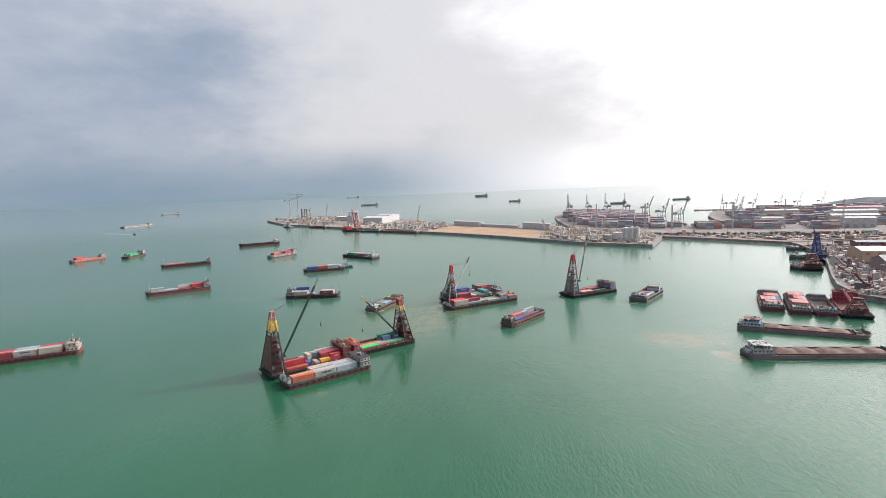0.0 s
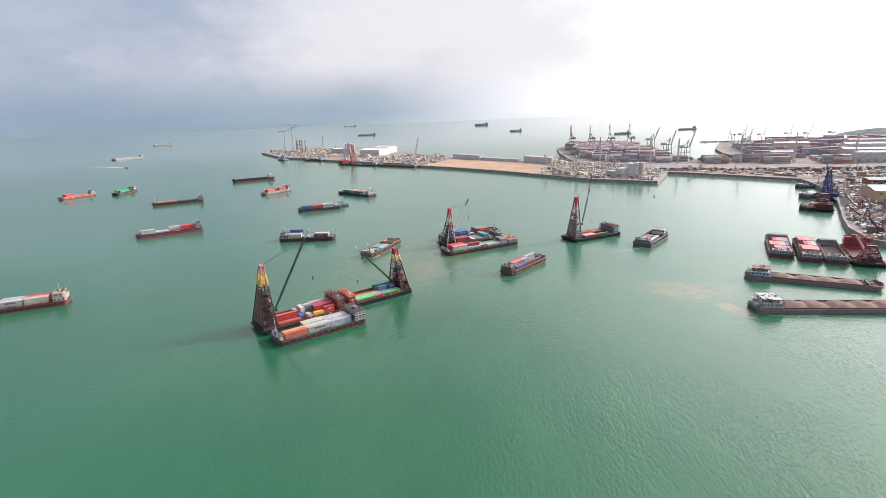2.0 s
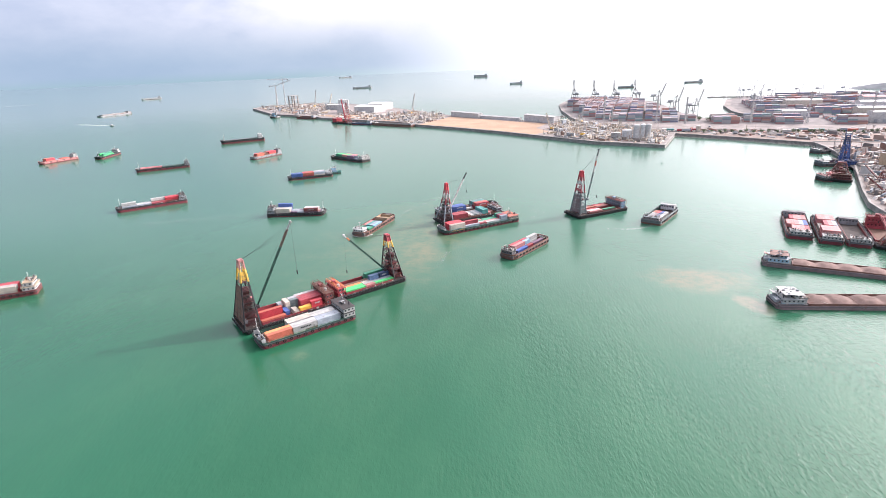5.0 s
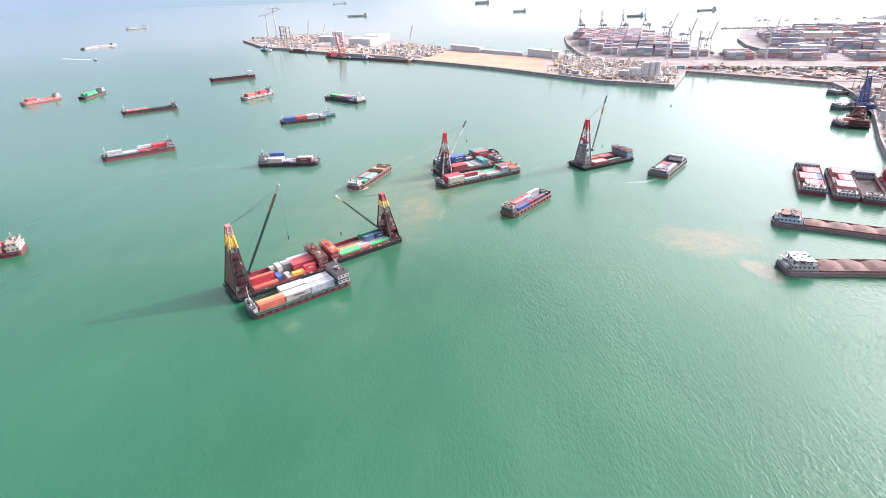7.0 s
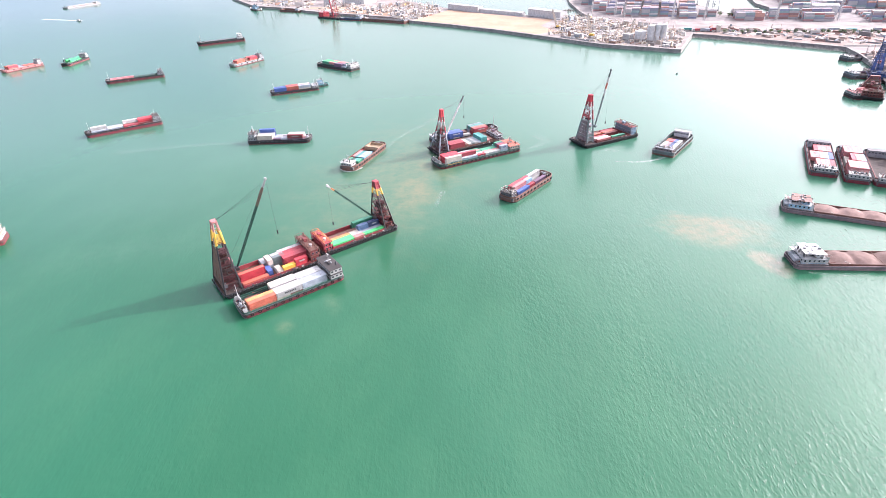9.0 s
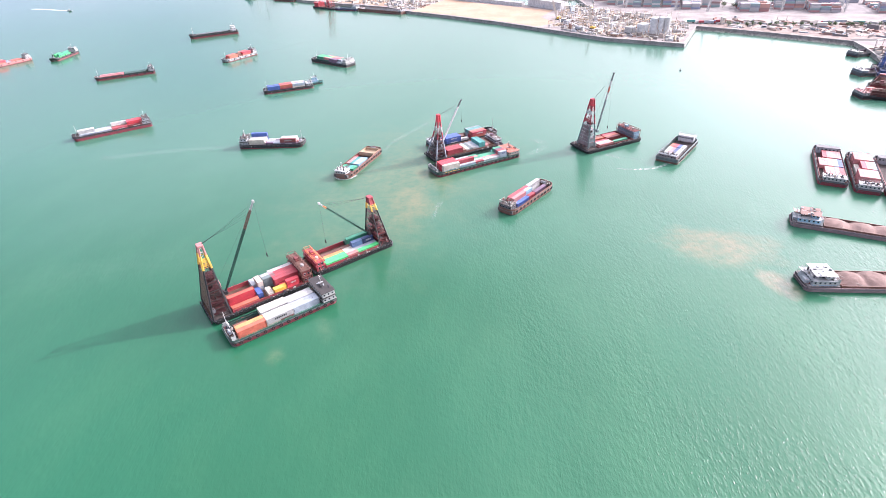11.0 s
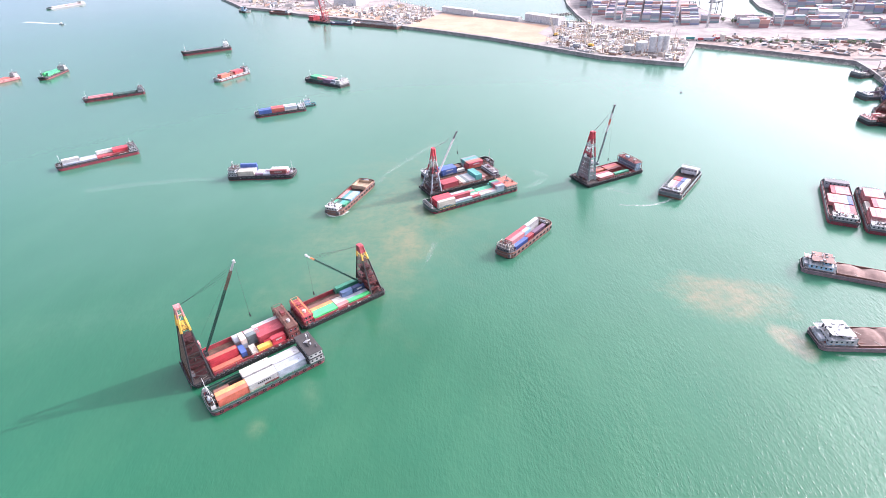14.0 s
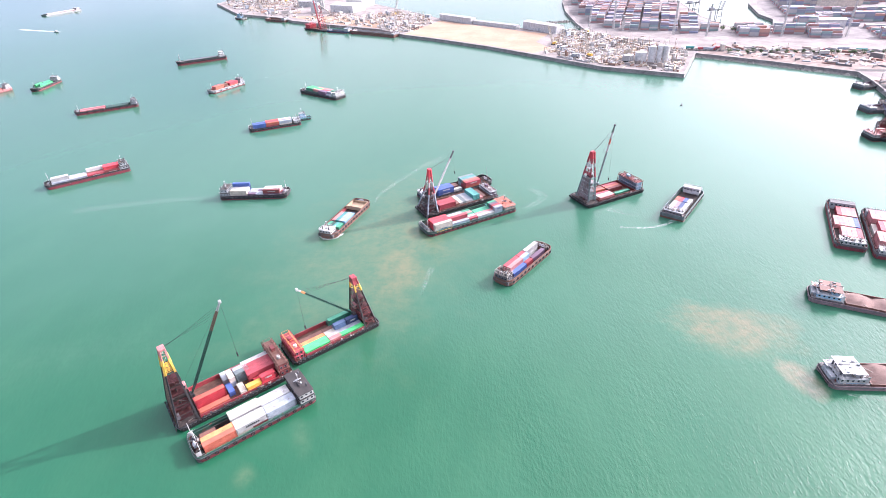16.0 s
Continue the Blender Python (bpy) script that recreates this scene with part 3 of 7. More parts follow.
def far_boxes(vm, stack, where):
    """The boxes of a far vessel, joined: one mesh with a slot for each colour."""
    mb, slots, mats = MB(), [], []
    for x, y, z, size, col in stack:
        if col not in mats:
            mats.append(col)
        L = 12.192 if size == 40 else 6.058
        n = len(mb.f)
        x += 0.12 * math.sin(y * 3 + z)
        mb.box(x, x + L - 0.1, y, y + 2.42, z, z + 2.56)
        for i in range(int(L / 0.6)):
            mb.box(x + 0.15 + i * 0.6, x + 0.4 + i * 0.6, y - 0.03, y, z + 0.15, z + 2.45)
        slots += [mats.index(col)] * (len(mb.f) - n)
    ob = solid("container_cargo", mb, P(mats[0], 0.25), vm, "tiers of mixed shipping containers " + where, "containers", "container cargoes", "stuff")
    for c in mats[1:]:
        ob.data.materials.append(P(c, 0.25))
    ob.data.polygons.foreach_set("material_index", slots)


def row(vm, x, y, z, cols, size, where, levels=1, **kw):
    """A tier of containers side by side across the beam; cols lists, row by row, the colours from the bottom up."""
    if not NEAR[0]:
        return far_boxes(vm, [(x, y + i * 2.49, z + k * 2.6, size, cc) for i, c in enumerate(cols) for k, cc in enumerate(c.split("/")) if cc != "-"], where)
    for i, c in enumerate(cols):
        for k, cc in enumerate(c.split("/")):
            if cc != "-":
                pick = random.Random(round(x * 13 + y * 7 + i * 5 + k * 3)).random()
                box(vm, x, y + i * 2.49, z + k * 2.6, size, cc, where, **{"mark": ("white" if cc not in ("white", "cream", "bluegrey", "yellow") else "navy") if i == 0 and pick < 0.45 else None, **kw})

# ---- the large structure: sea, reclaimed land, quays ----
sea_x = [-9000, -4000, -2000, -1200, -800] + list(range(-500, 501, 25)) + [800, 1200, 2000, 4000, 9000]
sea_y = [-3000, -1000, -300] + list(range(0, 801, 25)) + [1100, 1600, 2500, 4000, 7000, 12000]
sea_n = len(sea_y)
sea = solid("water", MB().add([(x, y, 0) for x in sea_x for y in sea_y], [(i * sea_n + j, (i + 1) * sea_n + j, (i + 1) * sea_n + j + 1, i * sea_n + j + 1) for i in range(len(sea_x) - 1) for j in range(sea_n - 1)]), WATER, Matrix(), "turbid green harbour water with short wind ripples", "water", kind="structure")

GROUND = 4.0
SHORE = [(-717, 1608), (-572, 1402), (-452, 1326), (-400, 1272), (-308, 1208), (-198, 1138), (-150, 1082), (-79, 1027), (-2, 961), (57, 902), (134, 824), (218, 778), (262, 880), (303, 849), (330, 827), (365, 796), (397, 768), (392, 735),
         (372, 650), (345, 600), (324, 560), (306, 526), (287, 486), (278, 446), (290, 425), (420, 380), (900, 300), (1600, 300), (1600, 1400), (820, 1436), (700, 1446), (590, 1458), (535, 1400), (478, 1266), (450, 1152), (450, 1098), (430, 1050), (366, 1050),
         (356, 1150), (368, 1300), (372, 1420), (174, 1490), (150, 1400), (141, 1263), (144, 1130), (150, 1062), (104, 1062), (104, 1091), (39, 1104), (-35, 1172), (-101, 1235), (-151, 1311), (-268, 1470), (-420, 1640), (-560, 1730), (-660, 1710), (-710, 1660)]


def inset(poly, d):
    out = []
    n = len(poly)
    for i in range(n):
        p, q, r = Vector(poly[i - 1]), Vector(poly[i]), Vector(poly[(i + 1) % n])
        e1, e2 = (q - p).normalized(), (r - q).normalized()
        n1, n2 = Vector((-e1.y, e1.x)), Vector((-e2.y, e2.x))
        m = (n1 + n2)
        m = m.normalized() / max(0.5, m.normalized().dot(n1))
        out.append(tuple(q + m * d))
    return out


lift = lambda poly, z: [(x, y, z) for x, y in poly]
land = thing("ground", Matrix(), "flat reclaimed land with paved yards behind a concrete seawall", "ground", kind="structure")
part("seawall", MB().loft([lift(inset(SHORE, -1.2), -2), lift(inset(SHORE, -0.4), 1.2), lift(SHORE, GROUND - 0.5)]), WALLSTONE, land)
part("quay_edge", MB().loft([lift(inset(SHORE, -0.3), GROUND - 0.5), lift(inset(SHORE, -0.3), GROUND + 0.35), lift(inset(SHORE, 1.2), GROUND + 0.35), lift(inset(SHORE, 1.2), GROUND - 0.1)]), CONCRETE, land, "pale concrete kerb along the quay")
part("yard", MB().add(lift(inset(SHORE, 1.0), GROUND), [tuple(range(len(SHORE)))]), APRON, land)
FIELD = [(-148, 1084), (-77, 1034), (0, 968), (58, 910), (84, 935), (66, 985), (90, 1042), (36, 1086), (-38, 1152), (-96, 1206), (-120, 1150)]
for yard in ([(150, 1070), (256, 1012), (318, 978), (352, 986), (350, 1085), (340, 1150), (338, 1300), (342, 1405), (185, 1470), (160, 1395), (148, 1265)], [(372, 966), (477, 932), (900, 850), (1400, 830), (1400, 1395), (820, 1425), (600, 1445), (545, 1392), (490, 1260), (462, 1150), (456, 1090), (434, 1040), (372, 1040)]):
    part("container_yard", MB().add(lift(yard, GROUND + 0.04), [tuple(range(len(yard)))]), YARD, land, "stained grey paving of the container yard")
part("wharf_paving", MB().add(lift([(281, 447), (308, 524), (326, 558), (347, 598), (374, 648), (394, 734), (470, 720), (700, 660), (900, 420), (600, 380), (420, 384), (292, 427)], GROUND + 0.03), [tuple(range(12))]), WHARFPAVING, land, "stained brown wharf paving")
part("belt_paving", MB().add(lift([(265, 882), (304, 851), (331, 829), (366, 798), (399, 770), (470, 752), (900, 690), (900, 772), (270, 892)], GROUND + 0.03), [tuple(range(9))]), WHARFPAVING, land, "stained brown strip between road and water")
part("sand_fill", MB().add(lift(FIELD, GROUND + 0.05), [tuple(range(len(FIELD)))]), SANDFILL, land, "levelled tan sand fill")
part("sand_fill", MB().add(lift([(-430, 1330), (-306, 1220), (-204, 1152), (-170, 1160), (-260, 1260), (-360, 1330)], GROUND + 0.05), [tuple(range(6))]), SANDFILL, land, "levelled tan sand fill")
for n, a, b, w in (("harbour_road", (240, 905), (900, 780), 14), ("harbour_road", (398, 775), (900, 690), 10), ("wharf_road", (300, 470), (395, 720), 9)):
    d = (Vector(b) - Vector(a)).normalized()
    s = Vector((-d.y, d.x)) * w / 2
    solid("road", MB().add([(*(Vector(a) - s), GROUND + 0.06), (*(Vector(b) - s), GROUND + 0.06), (*(Vector(b) + s), GROUND + 0.06), (*(Vector(a) + s), GROUND + 0.06)], [(0, 1, 2, 3)]), ASPHALT, Matrix(), "grey asphalt harbour road", "road", kind="structure")


def rubble(name, pts, w, h, label):
    """A bank of armour rock along a line."""
    rnd = random.Random(5)
    mb = MB()
    for a, b in zip(pts, pts[1:]):
        a, b = Vector(a), Vector(b)
        d = (b - a).normalized()
        s = Vector((-d.y, d.x))
        n = int((b - a).length / 3)
        for i in range(n):
            for j in range(-2, 3):
                p = a.lerp(b, (i + rnd.random()) / n) + s * (j * w / 5 + rnd.uniform(-1, 1))
                r = rnd.uniform(2.0, 4.0)
                z = h * (1 - abs(j) / 2.6)
                mb.add([(p.x + r * math.cos(t) * rnd.uniform(0.7, 1.2), p.y + r * math.sin(t) * rnd.uniform(0.7, 1.2), -1) for t in (0.3, 1.9, 3.5, 5.0)] + [(p.x + rnd.uniform(-1, 1), p.y + rnd.uniform(-1, 1), z + rnd.uniform(-0.4, 0.8))],
                       [(0, 1, 4), (1, 2, 4), (2, 3, 4), (3, 0, 4)])
    return solid(name, mb, ROCK, Matrix(), label, "breakwater", kind="stuff")


rubble("breakwater", [(536, 1515), (740, 1478), (938, 1458), (1500, 1420)], 22, 3.6, "low dark breakwater of dumped armour rock")
rubble("rubble_bank", [(259, 880), (301, 846), (328, 824), (363, 793), (396, 764)], 7, 2.2, "dark bank of dumped rock along the seawall")
rubble("rubble_mound", [(92, 1160), (138, 1168)], 14, 4, "short mound of dumped rock in the channel")


def hill(name, x, y, rx, ry, h, seed, label):
    mb = MB()
    n, k = 36, 14
    rings = []
    for i in range(k + 1):
        f = i / k
        ring = []
        for j in range(n):
            a = 2 * math.pi * j / n
            r = (1 - f) * (1 + 0.18 * noise.noise((math.cos(a) * 2, math.sin(a) * 2, seed)))
            px, py = rx * r * math.cos(a), ry * r * math.sin(a)
            z = h * (1 - (1 - f) ** 2) * (0.75 + 0.5 * noise.noise((px / 120 + seed, py / 120, 0))) - 1.0 * (i == 0)
            ring.append((px, py, z))
        rings.append(ring)
    mb.loft(rings, False, True)
    return solid(name, mb, HILL, pose(x, y, 0), label, "hill", kind="structure", smooth=True)


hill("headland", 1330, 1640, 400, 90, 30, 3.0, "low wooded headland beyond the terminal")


def far_island(x, y, rx, h, seed, label):
    """A low ridge of land on the horizon, its pale colour painted as haze."""
    mb = MB()
    n = 40
    ridge = [(x - rx + 2 * rx * i / n, h * math.sin(math.pi * i / n) ** 0.6 * (0.65 + 0.7 * noise.noise((i * 0.22, seed, 0)))) for i in range(n + 1)]
    mb.loft([[(a, y - 300, -2) for a, z in ridge], [(a, y, max(z, 0.0)) for a, z in ridge], [(a, y + 300, -2) for a, z in ridge]], close=False)
    return solid("far_island", mb, FAR_LAND, Matrix(), label, "hill", kind="structure", smooth=True)


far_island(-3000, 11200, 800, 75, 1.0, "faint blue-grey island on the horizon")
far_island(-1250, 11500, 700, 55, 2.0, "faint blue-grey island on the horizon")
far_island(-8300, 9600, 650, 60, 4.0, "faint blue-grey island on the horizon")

# ---- vessels ----
def vessel(name, x, y, h, label, category="barge", group="", flipped=False):
    return thing(name, pose(x, y, 0, 0, 0, h), label, category, group)


G = pose(-108, 263, 0, 0, 0, 41.5)


def inside(m, u, v):
    """The pose of a vessel at (u, v) in a raft of vessels of pose m."""
    return m @ Matrix.Translation((u, v, 0))


def bow_gear(v, x, y0, y1, z, mast=True, col="white"):
    cy = (y0 + y1) / 2
    part("windlass", MB().box(x - 0.8, x + 0.8, cy - 1.4, cy + 1.4, z, z + 0.3).cyl(x, cy, z + 0.3, z + 0.35, 0.5, 10).beam((x, cy - 1.2, z + 0.8), (x, cy + 1.2, z + 0.8), 0.45, 10).box(x - 0.2, x + 0.2, cy - 1.6, cy - 1.3, z, z + 1.3).box(x - 0.2, x + 0.2, cy + 1.3, cy + 1.6, z, z + 1.3), P("grey", 0.5), v)
    if mast:
        part("bow_mast", MB().cyl(x + 1.2, cy, z, z + 9, 0.18, 8, 0.1).beam((x + 1.2, cy - 1, z + 5), (x + 1.2, cy + 1, z + 5), 0.05).beam((x + 2.6, cy, z), (x + 1.2, cy, z + 4.5), 0.06), P(col, 0.3), v)


def lighter(name, m, L, B, label, house_at="hi", hull_side="black", free=1.9, hold="maroon", bow=6.0, wall="white", roof="white", trim="darkgreen", storeys=2, house_len=7.0, tyres=True, boot=0.9, bow_white=True, low="boot", coam=1.4, deck_z=1.3, group="lighters", bulwark=0.8, stern=2.0, house_w=0.88, sheer=0.8, funnel=True, hmast=True, bmast=True, point=0.6, hrails=True, step_in=0.8):
    """A self-propelled container lighter: bow at the end away from the house."""
    v = thing(name, m, label, "barge", group)
    flip = house_at == "lo"
    fx = (lambda x: L - x) if flip else (lambda x: x)
    hull(v, L, B, free, bow, stern, boot, low, hull_side, bulwark, sheer, [] if not tyres else [(4, L - 3, -0.2, 3.4 if NEAR[0] else 8.0)], deck_z=deck_z, flip=flip, point=point)
    pl = [(x, y, free + bulwark + sheer * max(0.0, 1 - x / (L * 0.22)) ** 2) for x, y in outline(L, B, bow, stern) if x < bow * 1.01]
    h0, h1 = L - house_len - 0.8, L - 0.8
    a, b = sorted((fx(h0), fx(h1)))
    w = B * (1 - house_w) / 2
    part("poop_deck", MB().box(a - 0.3, b + 0.3, w * 0.5, B - w * 0.5, 1.0, free + 0.3, 0.05), DECK, v)
    house(v, a, b, w, B - w, free + 0.3, storeys, wall, roof, trim, step_in=step_in, facing="x1" if flip else "x0", funnel=funnel, mast=hmast, rails=hrails)
    zr = free + 0.44 + 2.64 * (storeys - 1) + 2.5
    i = step_in * (storeys - 1)
    if step_in:
        deck_gear(v, [(a + i + 0.3, b - i - 0.3, w + i + 0.4, B - w - i - 0.4, zr, 12)], int(L * 5 + B), "lockers, vents and pipes on the wheelhouse roof")
    f0, f1 = sorted((fx(0.6), fx(bow * 0.75)))
    part("forecastle", MB().box(f0 + 0.9, f1, B * 0.16, B * 0.84, 1.0, free + 0.7, 0.1), DECK, v)
    if bow_white:
        pts = [(fx(x + 0.35), y + (0.35 if y < B / 2 else -0.35), z) for x, y, z in pl]
        order = sorted(pts, key=lambda p: p[1])
        railing("bow_railing", v, order, 0.9, 1.2)
    walk_z = deck_z
    if deck_z < 1.0:
        walk_z = free - 0.1
        for y0, y1 in ((0.2, 0.78), (B - 0.78, B - 0.2)):
            part("side_deck", MB().box(min(fx(bow * 0.7), fx(h0)), max(fx(bow * 0.7), fx(h0)), y0, y1, deck_z, walk_z), DECK, v)
    deck_gear(v, [(min(fx(bow * 0.9), fx(h0)), max(fx(bow * 0.9), fx(h0)), 0.3, 0.75, walk_z, 22), (min(fx(bow * 0.9), fx(h0)), max(fx(bow * 0.9), fx(h0)), B - 0.75, B - 0.3, walk_z, 12), (f0 + 0.9, f1, B * 0.2, B * 0.8, free + 0.7, 10)], int(L * 3 + B))
    bow_gear(v, fx(bow * 0.55), B * 0.3, B * 0.7, free + 0.7, bmast)
    c0, c1 = sorted((fx(bow * 0.8 + 0.3), fx(h0 - 0.6)))
    coaming(v, c0, c1, 0.75, B - 0.75, deck_z, free + coam - 0.6, hold)
    if deck_z <= 1.4:
        part("hold_floor", MB().box(c0 + 0.3, c1 - 0.3, 1.0, B - 1.0, deck_z - 0.1, min(1.44, deck_z + 0.14)), DARKDECK, v, "dark bare floor of the hold")
    bollards(v, [(fx(bow + 1), 0.5), (fx(L * 0.5), 0.5), (fx(bow + 1), B - 0.5), (fx(L * 0.5), B - 0.5)], walk_z)
    return v


def lattice(v, base, top, z0, z1, cols, rings=9, leg=0.34, brace=0.13, curve=1.0, split=False):
    """A tapering four-legged lattice mast. base, top: x0, x1, y0, y1; cols: (height share, leg paint, brace paint) from the bottom up."""

    def corner(k, t):
        s = 1 - (1 - t) ** curve
        a, b = k in (1, 2), 2 + (k in (2, 3))
        return Vector((base[a] * (1 - s) + top[a] * s, base[b] * (1 - s) + top[b] * s, z0 + (z1 - z0) * t))

    lev = [1 - (1 - i / rings) ** 1.15 for i in range(rings + 1)]
    last = 0.0
    for share, lc, bc, *thick in cols:
        for k in range(4):
            part("mast_leg", MB().beam(corner(k, last), corner(k, share), thick[0] if thick else leg), P(lc, 0.4), v)
        bars = []
        for i in range(rings):
            a, b = lev[i], lev[i + 1]
            if not last <= (a + b) / 2 < share:
                continue
            for k in range(4):
                j = (k + 1) % 4
                bars.append((corner(k, b), corner(j, b), brace * 1.5))
                bars.append((corner(k, a), corner(j, b), brace * 0.75) if (i + k) % 2 else (corner(j, a), corner(k, b), brace * 0.75))
                if (i == 0 or (b - a) > 0.12) and (i + k) % 2 == 0:
                    bars.append((corner(k, a), corner(j, b), brace * 0.75))
        if split:
            for p, q, r in bars:
                part("brace", MB().beam(p, q, r), P(bc, 0.5), v)
        elif bars:
            mb = MB()
            for p, q, r in bars:
                mb.beam(p, q, r)
            part("bracing", mb, P(bc, 0.5), v)["kind"] = "stuff"
        last = share
    return corner


def boom_of(v, p, q, w, cols, name="boom", bar=0.23):
    """A square lattice boom from p to q, in painted lengths of (share, colour)."""
    p, q = Vector(p), Vector(q)
    d = (q - p)
    n = d.normalized()
    a = n.cross(Vector((0, 0, 1))).normalized()
    c = a.cross(n)
    wid = lambda t: w * min(1.0, 0.35 + 5 * t, 0.45 + 4 * (1 - t))
    at = lambda t, i, j: p + d * t + (a * i + c * j) * wid(t) / 2
    last = 0.0
    steps = max(6, int(d.length / (w * 1.3)))
    for share, col in cols:
        mb = MB()
        for s in range(steps):
            t0, t1 = s / steps, (s + 1) / steps
            if not last <= (t0 + t1) / 2 < share:
                continue
            cs = ((-1, -1), (1, -1), (1, 1), (-1, 1))
            for k in range(4):
                i, j = cs[k], cs[(k + 1) % 4]
                mb.beam(at(t0, *i), at(t1, *i), bar)
                mb.beam(at(t0, *i), at(t1, *j), bar * 0.6)
                mb.beam(at(t1, *i), at(t1, *j), 0.075)
        part(name, mb, P(col, 0.3), v)
        last = share


def rigging(v, tip, mast_top, hook, drum, head, foot, ncables=4):
    tip, mast_top, hook, boom_foot = Vector(tip), Vector(mast_top), Vector(hook), Vector(foot)
    for i in range(ncables):
        o = Vector((0, (i - (ncables - 1) / 2) * 0.5, 0))
        part("topping_lift_cable", MB().beam(mast_top + o, tip + o * 0.6 - Vector((0, 0, 0.3)) - (tip - boom_foot) * 0.05 * i, 0.035, 4), P("black", 0.2), v)
    part("hoist_cable", MB().beam(tip, hook + Vector((0, 0, 1.4)), 0.03, 4), P("black", 0.2), v)
    part("hoist_cable", MB().beam(tip, Vector(drum), 0.025, 4), P("black", 0.2), v)
    part("hook_block", MB().box(hook.x - 0.26, hook.x + 0.26, hook.y - 0.22, hook.y + 0.22, hook.z - 0.6, hook.z + 1.4, 0.1).cyl(hook.x, hook.y, hook.z - 0.5, hook.z, 0.1, 6).beam((hook.x, hook.y, hook.z - 0.5), (hook.x + 0.45, hook.y, hook.z - 0.7), 0.1, 6), P("black", 0.2), v)
    part("boom_head", MB().box(tip.x - 0.5, tip.x + 0.5, tip.y - 0.6, tip.y + 0.6, tip.z - 0.4, tip.z + 0.6, 0.12), P(head, 0.4), v, "sheave head")


def accommodation(v, x0, x1, y0, y1, z0, h, wall, frame_col, truss_col, bays=8, gallery=True):
    """The cabin block across a crane pontoon: two floors with galleries, posts and a steel truss on the roof."""
    w = part("cabin_block", MB().box(x0 + 0.6, x1 - 0.6, y0 + 0.4, y1 - 0.4, z0, z0 + h, 0.1), P(wall, 0.5), v)
    n = max(3, int((y1 - y0) / 2.2))
    for z in (z0 + 1.0, z0 + h * 0.5 + 0.9):
        for side in ("x0", "x1"):
            windows_on(w, x0 + 0.6, x1 - 0.6, y0 + 0.6, y1 - 0.6, z, n, side, 0.9, 0.9)
        for side in ("y0", "y1"):
            windows_on(w, x0 + 0.6, x1 - 0.6, y0 + 0.4, y1 - 0.4, z, 2, side, 0.8, 0.9)
    for i in range(bays + 1):
        y = y0 + (y1 - y0) * i / bays
        part("gallery_post", MB().box(x0, x0 + 0.22, y - 0.12, y + 0.12, z0, z0 + h + 1.1), P(frame_col, 0.5), v)
        part("gallery_post", MB().box(x1 - 0.22, x1, y - 0.12, y + 0.12, z0, z0 + h + 1.1), P(frame_col, 0.5), v)
    for z in (z0 + h * 0.5, z0 + h):
        part("gallery_floor", MB().box(x0 - 0.1, x1 + 0.1, y0, y1, z, z + 0.15), P(frame_col, 0.5), v)
    zt = z0 + h + 0.15
    mb = MB()
    for x in (x0 + 0.8, x1 - 0.8):
        mb.beam((x, y0, zt + 0.15), (x, y1, zt + 0.15), 0.14).beam((x, y0, zt + 1.3), (x, y1, zt + 1.3), 0.12)
        for i in range(bays * 2):
            a, b = y0 + (y1 - y0) * i / (bays * 2), y0 + (y1 - y0) * (i + 1) / (bays * 2)
            mb.beam((x, a, zt + (0.15 if i % 2 else 1.3)), (x, b, zt + (1.3 if i % 2 else 0.15)), 0.08)
    for i in range(bays + 1):
        y = y0 + (y1 - y0) * i / bays
        mb.beam((x0 + 0.8, y, zt + 1.3), (x1 - 0.8, y, zt + 1.3), 0.08)
    part("roof_truss", mb, P(truss_col, 0.4), v)
    part("water_tank", MB().cyl((x0 + x1) / 2, y0 + (y1 - y0) * 0.25, zt, zt + 1.3, 0.8, 12), P("white", 0.3), v)
    part("roof_hut", MB().box((x0 + x1) / 2 - 0.9, (x0 + x1) / 2 + 0.9, y0 + (y1 - y0) * 0.55, y0 + (y1 - y0) * 0.7, zt, zt + 1.6, 0.08), P(wall, 0.4), v)


